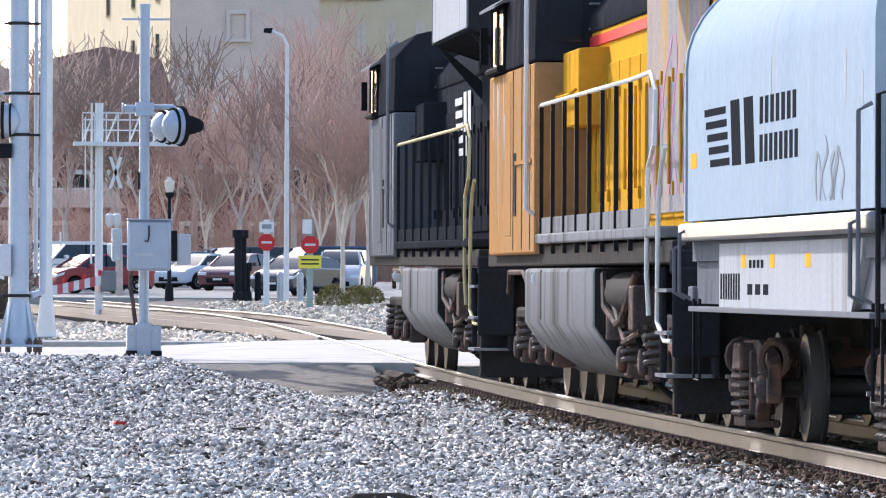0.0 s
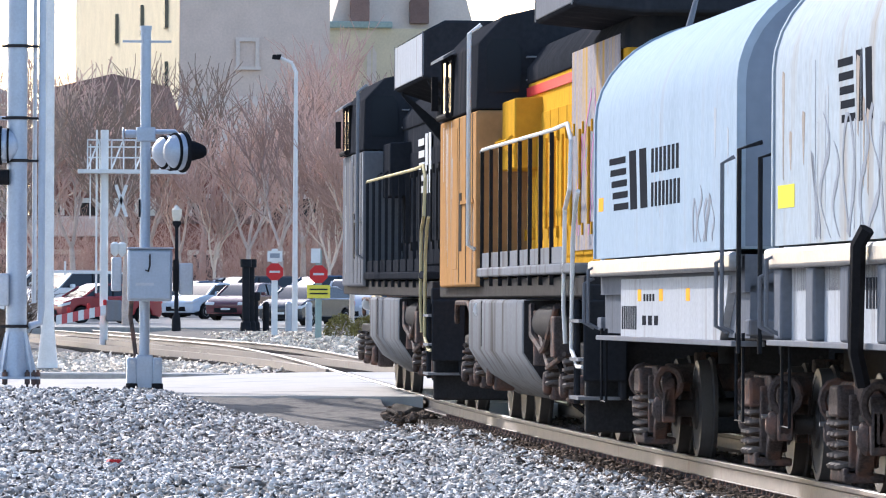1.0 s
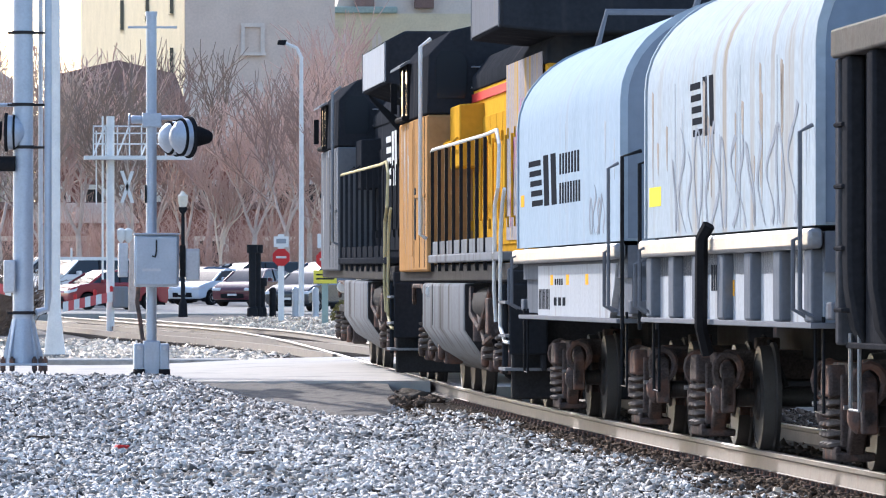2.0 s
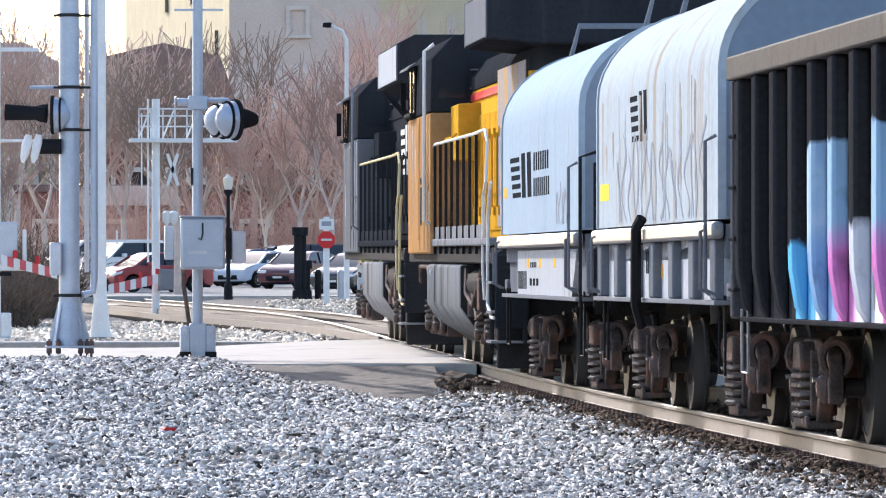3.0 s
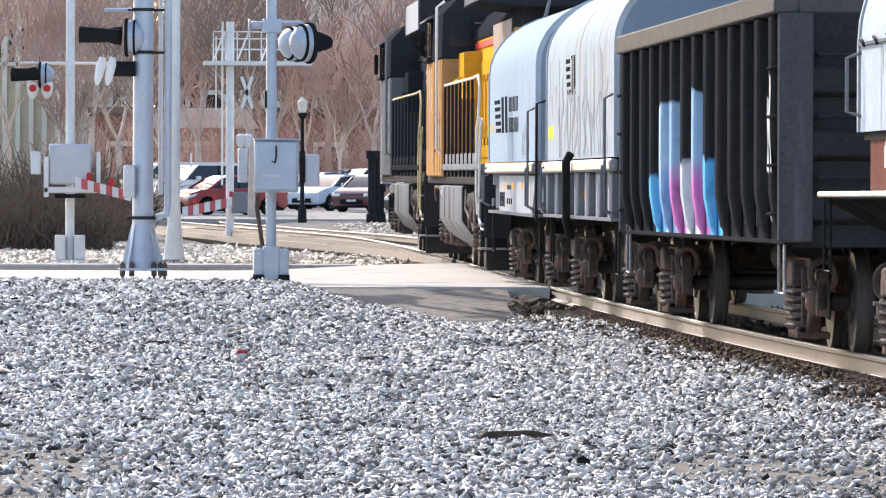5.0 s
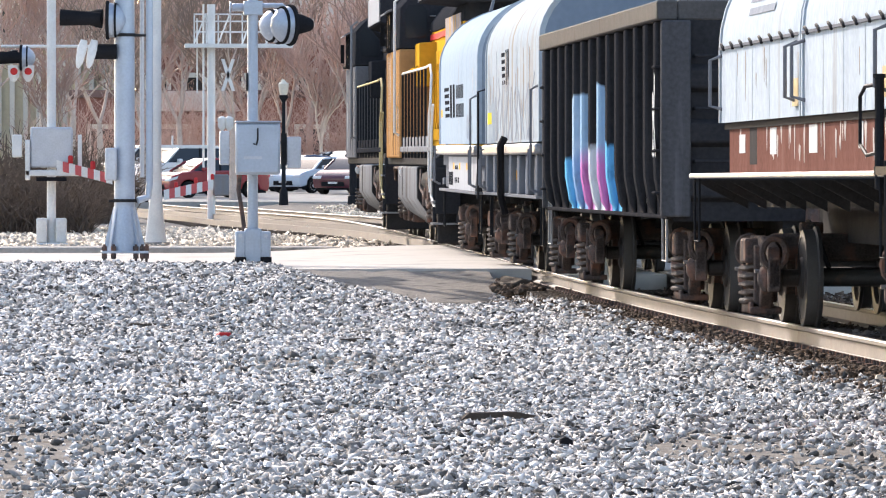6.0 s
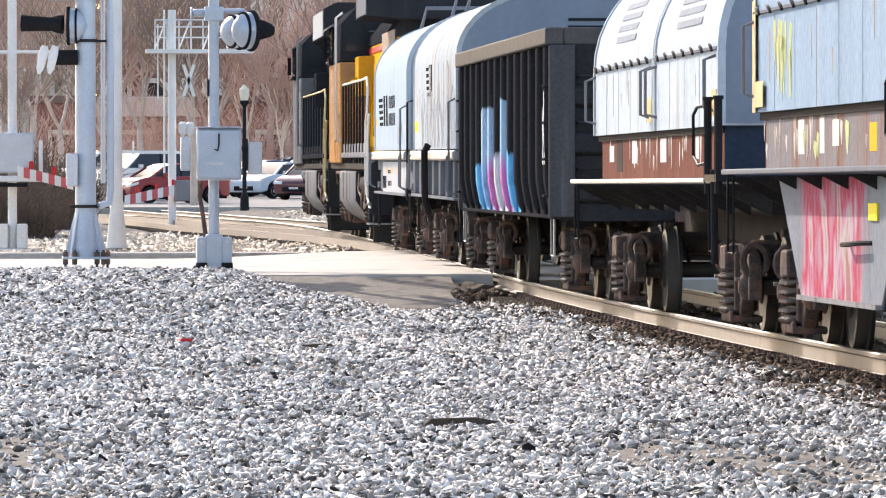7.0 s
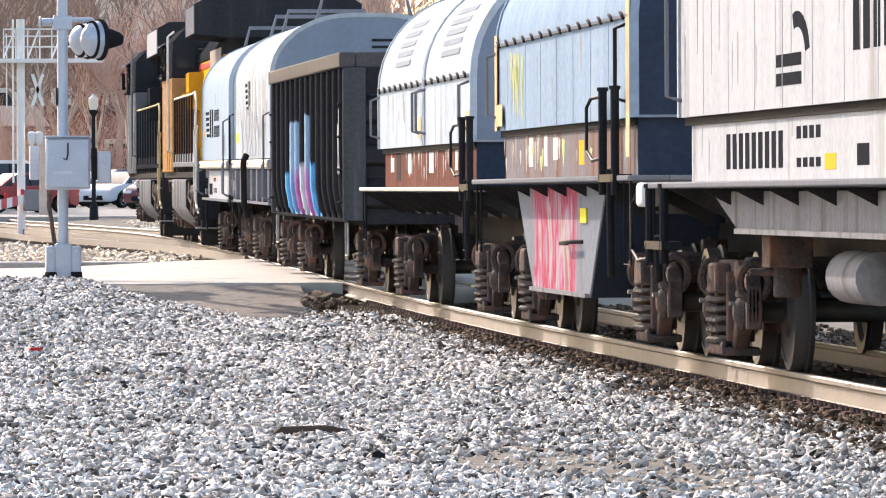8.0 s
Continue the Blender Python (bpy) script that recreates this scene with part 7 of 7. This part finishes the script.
def thicket(px, d, w, h, n, seed, material, label):
    """A tangle of thin bare stems."""
    r = random.Random(seed)
    x0, _ = at(px, 333, d)
    s = []
    for i in range(n):
        x, y = x0 + r.uniform(-w, w), d + r.uniform(-2.5, 2.5)
        p = Vector((x, y, ground_z(x, y) - 0.05))
        q = Vector((r.uniform(-0.5, 0.5), r.uniform(-0.5, 0.5), 1)).normalized()
        ln = h * r.uniform(0.35, 1.0)
        for k in range(4):
            nx = p + q * ln / 4
            s.append((p, nx, 0.02 * (1 - k * 0.15), 0.017 * (1 - k * 0.15), 3))
            p = nx
            q = (q + Vector((r.uniform(-0.6, 0.6), r.uniform(-0.6, 0.6), r.uniform(-0.3, 0.2)))).normalized()
            if k > 0:
                e = p + (q + Vector((r.uniform(-1, 1), r.uniform(-1, 1), r.uniform(-0.2, 0.6)))).normalized() * ln * 0.3
                s.append((p, e, 0.012, 0.006, 3))
    ob = new("thicket", plain_mesh("thicket", segments(s), material))
    tagged(ob, label, "brush", kind="stuff")


thicket(-30, 172, 1.6, 2.4, 600, 1, BRUSH, "dense dark brown winter brush")
thicket(-20, 166, 1.5, 1.6, 700, 2, BRUSH, "dense dark brown winter brush")
thicket(60, 190, 1.5, 2.2, 500, 3, BRUSH, "dense dark brown winter brush")
thicket(190, 345, 6.0, 5.0, 500, 4, TWIG, "reddish winter brush along the car park")
thicket(520, 350, 9.0, 5.5, 800, 5, TWIG, "reddish winter brush along the car park")
thicket(800, 340, 7.0, 5.5, 700, 6, TWIG, "reddish winter brush along the car park")


def shrub(px, d, w, h, seed, material):
    r = np.random.default_rng(seed)
    x, _ = at(px, 333, d)
    b = ground_z(x, d)
    s_ = thing("shrub", x, d, b, "low rounded olive green shrub beside the path", "shrub", "shrubs")
    sh = Shape()
    for i in range(1400):
        a, e, q = r.random() * 6.283, math.acos(1 - r.random()), 0.75 + 0.28 * r.random()
        c = Vector((math.cos(a) * math.sin(e) * w * q, math.sin(a) * math.sin(e) * w * q, math.cos(e) * h * q))
        u = Vector(r.normal(size=3)).normalized() * 0.055
        v = Vector(r.normal(size=3)).normalized() * 0.04
        sh.add([c - u, c + v, c + u], [(0, 1, 2)])
    ob = new("foliage", plain_mesh("foliage", sh, material))
    ob.parent = s_
    part("stems", Shape().rod((0, 0, 0), (0.2, 0, h * 0.7), 0.03, 5).rod((0, 0, 0), (-0.25, 0.1, h * 0.7), 0.03, 5).rod((0, 0, 0), (0, -0.2, h * 0.7), 0.03, 5), BARK, s_)


shrub(724, 226, 0.55, 0.75, 1, LEAF)
shrub(770, 230, 0.5, 0.7, 2, LEAF)
shrub(795, 236, 0.5, 0.6, 3, LEAF)


# ---- buildings behind ----
def wall_window(owner, x, y, z, w, h, m_frame):
    """A real recessed window: frame, sill and dark pane."""
    win = part("window", Shape().box(x - w / 2 - 0.25, x - w / 2, y - 0.25, y + 0.05, z, z + h).box(x + w / 2, x + w / 2 + 0.25, y - 0.25, y + 0.05, z, z + h).box(x - w / 2 - 0.25, x + w / 2 + 0.25, y - 0.25, y + 0.05, z + h, z + h + 0.25), m_frame, owner, "pale window surround")
    part("sill", box(x - w / 2 - 0.35, x + w / 2 + 0.35, y - 0.35, y + 0.05, z - 0.2, z), m_frame, win)
    return win


def tower_block():
    d = 450.0
    x0, x1 = at(436, 0, d)[0], at(702, 0, d)[0]
    b = thing("tower_building", 0, 0, 0, "grey brown brick tower block with a cream sunlit side wall", "building")
    part("front_wall", box(x0, x1, d, d + 22, 0, 34), BRICK_GREY, b, "grey brown brick wall")
    far_x, far_y = at(252, 0, d + 60)[0], d + 60
    part("side_wall", Shape().prism([(far_x, far_y), (x0 - 0.02, d + 0.1), (x0 - 0.02, far_y)], 0, 34, "z"), STONE_CREAM, b, "cream sunlit side wall")
    part("stone_band", box(x0 - 0.1, x1, d - 0.18, d, 14.1, 14.8), STONE_BAND, b)
    part("lower_wall", box(x0 - 0.06, x1, d - 0.1, d, 0, 14.1), STONE_BAND, b, "paler lower wall")
    for px in (556,):
        x = at(px, 0, d)[0]
        w = wall_window(b, x, d, 16.7, 1.0, 1.6, STONE_BAND)
        part("pane", box(x - 0.55, x + 0.55, d - 0.05, d - 0.01, 16.7, 18.4), BRICK_GREY, w, "bricked-up opening")
    for k in range(5):
        for u in (0.12, 0.34, 0.58):
            x, y = x0 + (far_x - x0) * u, d + 60 * u
            part("window", box(x - 0.12, x + 0.3, y - 1.3, y + 1.3, 11 + k * 4.2, 13 + k * 4.2), GLASS_DARK, b, "narrow dark window")


tower_block()


def old_hall():
    d = 520.0
    x0, x1 = at(702, 0, d)[0], at(960, 0, d)[0]
    b = thing("stone_hall", 0, 0, 0, "old cream stone hall with green copper cornice and pitched roof", "building")
    part("wall", box(x0, x1, d, d + 12, 0, 22.0), STONE_CREAM, b)
    part("cornice", box(x0 - 0.5, x0 + 4.6, d - 0.4, d + 6, 22.0, 22.5), COPPER, b, "green copper cornice", 0.1)
    part("roof", Shape().prism([(x0, 22.0), (x1, 22.0), (x1 - 2.2, 30.0), (x0 + 2.4, 30.0)], d + 0.5, d + 12), STONE_BAND, b, "grey pitched roof")
    for k in range(4):
        x = x0 + 0.9 + k * 2.2
        w = part("window", Shape().prism([(x - 0.35, 16.5), (x + 0.35, 16.5), (x + 0.35, 20.2), (x, 20.8), (x - 0.35, 20.2)], d - 0.08, d - 0.02), STONE_BAND, b, "tall shaded window bay")
        part("mullion", box(x - 0.05, x + 0.05, d - 0.14, d - 0.08, 16.5, 20.6), STONE_CREAM, w)
    for k in range(2):
        x = x0 + 2.2 + k * 4.4
        part("dormer", Shape().prism([(x - 0.7, 22.4), (x + 0.7, 22.4), (x + 0.7, 24.0), (x, 25.6), (x - 0.7, 24.0)], d - 0.3, d + 4), ROOF_BROWN, b, "dark gabled dormer")


old_hall()


def gabled_house():
    d = 372.0
    x0, x1, xm = at(150, 0, d)[0], at(470, 0, d)[0], at(318, 0, d)[0]
    b = thing("gabled_house", 0, 0, 0, "brown house with a broad shingled gable roof", "building")
    part("wall", box(x0 + 0.8, x1 - 0.8, d + 0.5, d + 12, 0.9, 8.8), BRICK, b, "red brick wall")
    part("roof", Shape().prism([(x0, 8.6), (xm - 3, 12.9), (xm, 13.6), (xm + 3, 12.9), (x1, 8.6), (x1, 8.3), (x0, 8.3)], d, d + 13), ROOF_BROWN, b, "dark brown shingled gable roof")
    part("eave", box(x0 - 0.1, x1 + 0.1, d - 0.15, d, 8.25, 8.6), PAINT_CREAM, b)
    for k in range(4):
        x = x0 + 1.8 + k * (x1 - x0 - 3.6) / 3
        w = wall_window(b, x, d + 0.5, 5.2, 0.9, 1.6, PAINT_CREAM)
        part("pane", box(x - 0.45, x + 0.45, d + 0.44, d + 0.49, 5.2, 6.8), GLASS_DARK, w, "dark pane")


gabled_house()


def columned_hall():
    """Cream hall with a row of tall windows between pilasters and a low grey roof."""
    d = 384.0
    x0, x1 = at(-150, 0, d)[0], at(150, 0, d)[0]
    b = thing("columned_hall", 0, 0, 0, "cream hall with pale pilasters, tall windows and a grey roof", "building")
    part("wall", box(x0, x1, d, d + 12, 0.8, 12.2), STONE_CREAM, b)
    part("entablature", box(x0 - 0.2, x1 + 0.2, d - 0.5, d, 11.5, 12.4), PAINT_CREAM, b, "cream entablature", 0.05)
    part("roof", Shape().prism([(x0 - 0.4, 12.4), (x1 + 0.4, 12.4), (x1 - 2.4, 14.0), (x0 + 2.4, 14.0)], d - 0.6, d + 12.4), STONE_BAND, b, "grey hipped roof")
    n = 13
    for k in range(n):
        x = x0 + 0.3 + k * (x1 - x0 - 0.6) / (n - 1)
        part("pilaster", box(x - 0.14, x + 0.14, d - 0.35, d, 3.0, 11.5), PAINT_CREAM, b, bevel=0.03)
        if k < n - 1:
            xm = x + (x1 - x0 - 0.6) / (n - 1) / 2
            w = wall_window(b, xm, d, 8.7, 0.12, 2.2, PAINT_CREAM)
            part("pane", box(xm - 0.16, xm + 0.16, d - 0.27, d - 0.02, 8.7, 10.9), GLASS_DARK, w, "dark pane")


columned_hall()


def brick_building():
    d = 362.0
    x0, x1 = at(60, 0, d)[0], at(1150, 0, d)[0]
    b = thing("brick_building", 0, 0, 0, "long low red brick building with flat roof edge", "building")
    part("wall", box(x0, x1, d, d + 8, 0.8, 5.6), BRICK, b)
    part("parapet", box(x0 - 0.2, x1 + 0.2, d - 0.2, d + 8.2, 5.6, 6.0), ROOF_BROWN, b, "brown roof edge", 0.05)
    part("porch_roof", Shape().prism([(x0 + 2, 4.9), (x0 + 8.5, 4.9), (x0 + 7.8, 5.9), (x0 + 2.7, 5.9)], d - 3.5, d - 0.2), STONE_BAND, b, "grey porch roof", 0.03)
    for k in range(9):
        x = x0 + 1.6 + k * (x1 - x0 - 3.2) / 8
        w = wall_window(b, x, d, 2.6, 1.3, 1.4, PAINT_CREAM)
        part("pane", box(x - 0.65, x + 0.65, d - 0.06, d - 0.01, 2.6, 4.0), GLASS_DARK, w, "dark pane")


brick_building()


def brick_hall():
    d = 400.0
    x0, x1 = at(430, 0, d)[0], at(900, 0, d)[0]
    b = thing("brick_hall", 0, 0, 0, "red brick block behind the bare trees", "building")
    part("wall", box(x0, x1, d, d + 10, 0.8, 9.2), BRICK, b)
    part("coping", box(x0 - 0.2, x1 + 0.2, d - 0.15, d + 10.2, 9.2, 9.6), STONE_BAND, b, "grey coping", 0.05)
    for k in range(7):
        x = x0 + 1.5 + k * (x1 - x0 - 3) / 6
        w = wall_window(b, x, d, 5.6, 1.1, 1.9, STONE_BAND)
        part("pane", box(x - 0.55, x + 0.55, d - 0.06, d - 0.01, 5.6, 7.5), GLASS_DARK, w, "dark pane")


brick_hall()



# ---- what moves ----
def motions():
    for ob, mid, half in MOVING:
        walk(ob, [(0.5 * i, vehicle_pose(mid, half, 0.5 * i)) for i in range(17)])
    for axle, y, r in WHEELS:
        walk(axle, [(k / 15, Matrix.Translation((0, y, r)) @ Matrix.Rotation(-(run(k / 15) - run(0)) / r, 4, "X")) for k in range(121)])


motions()
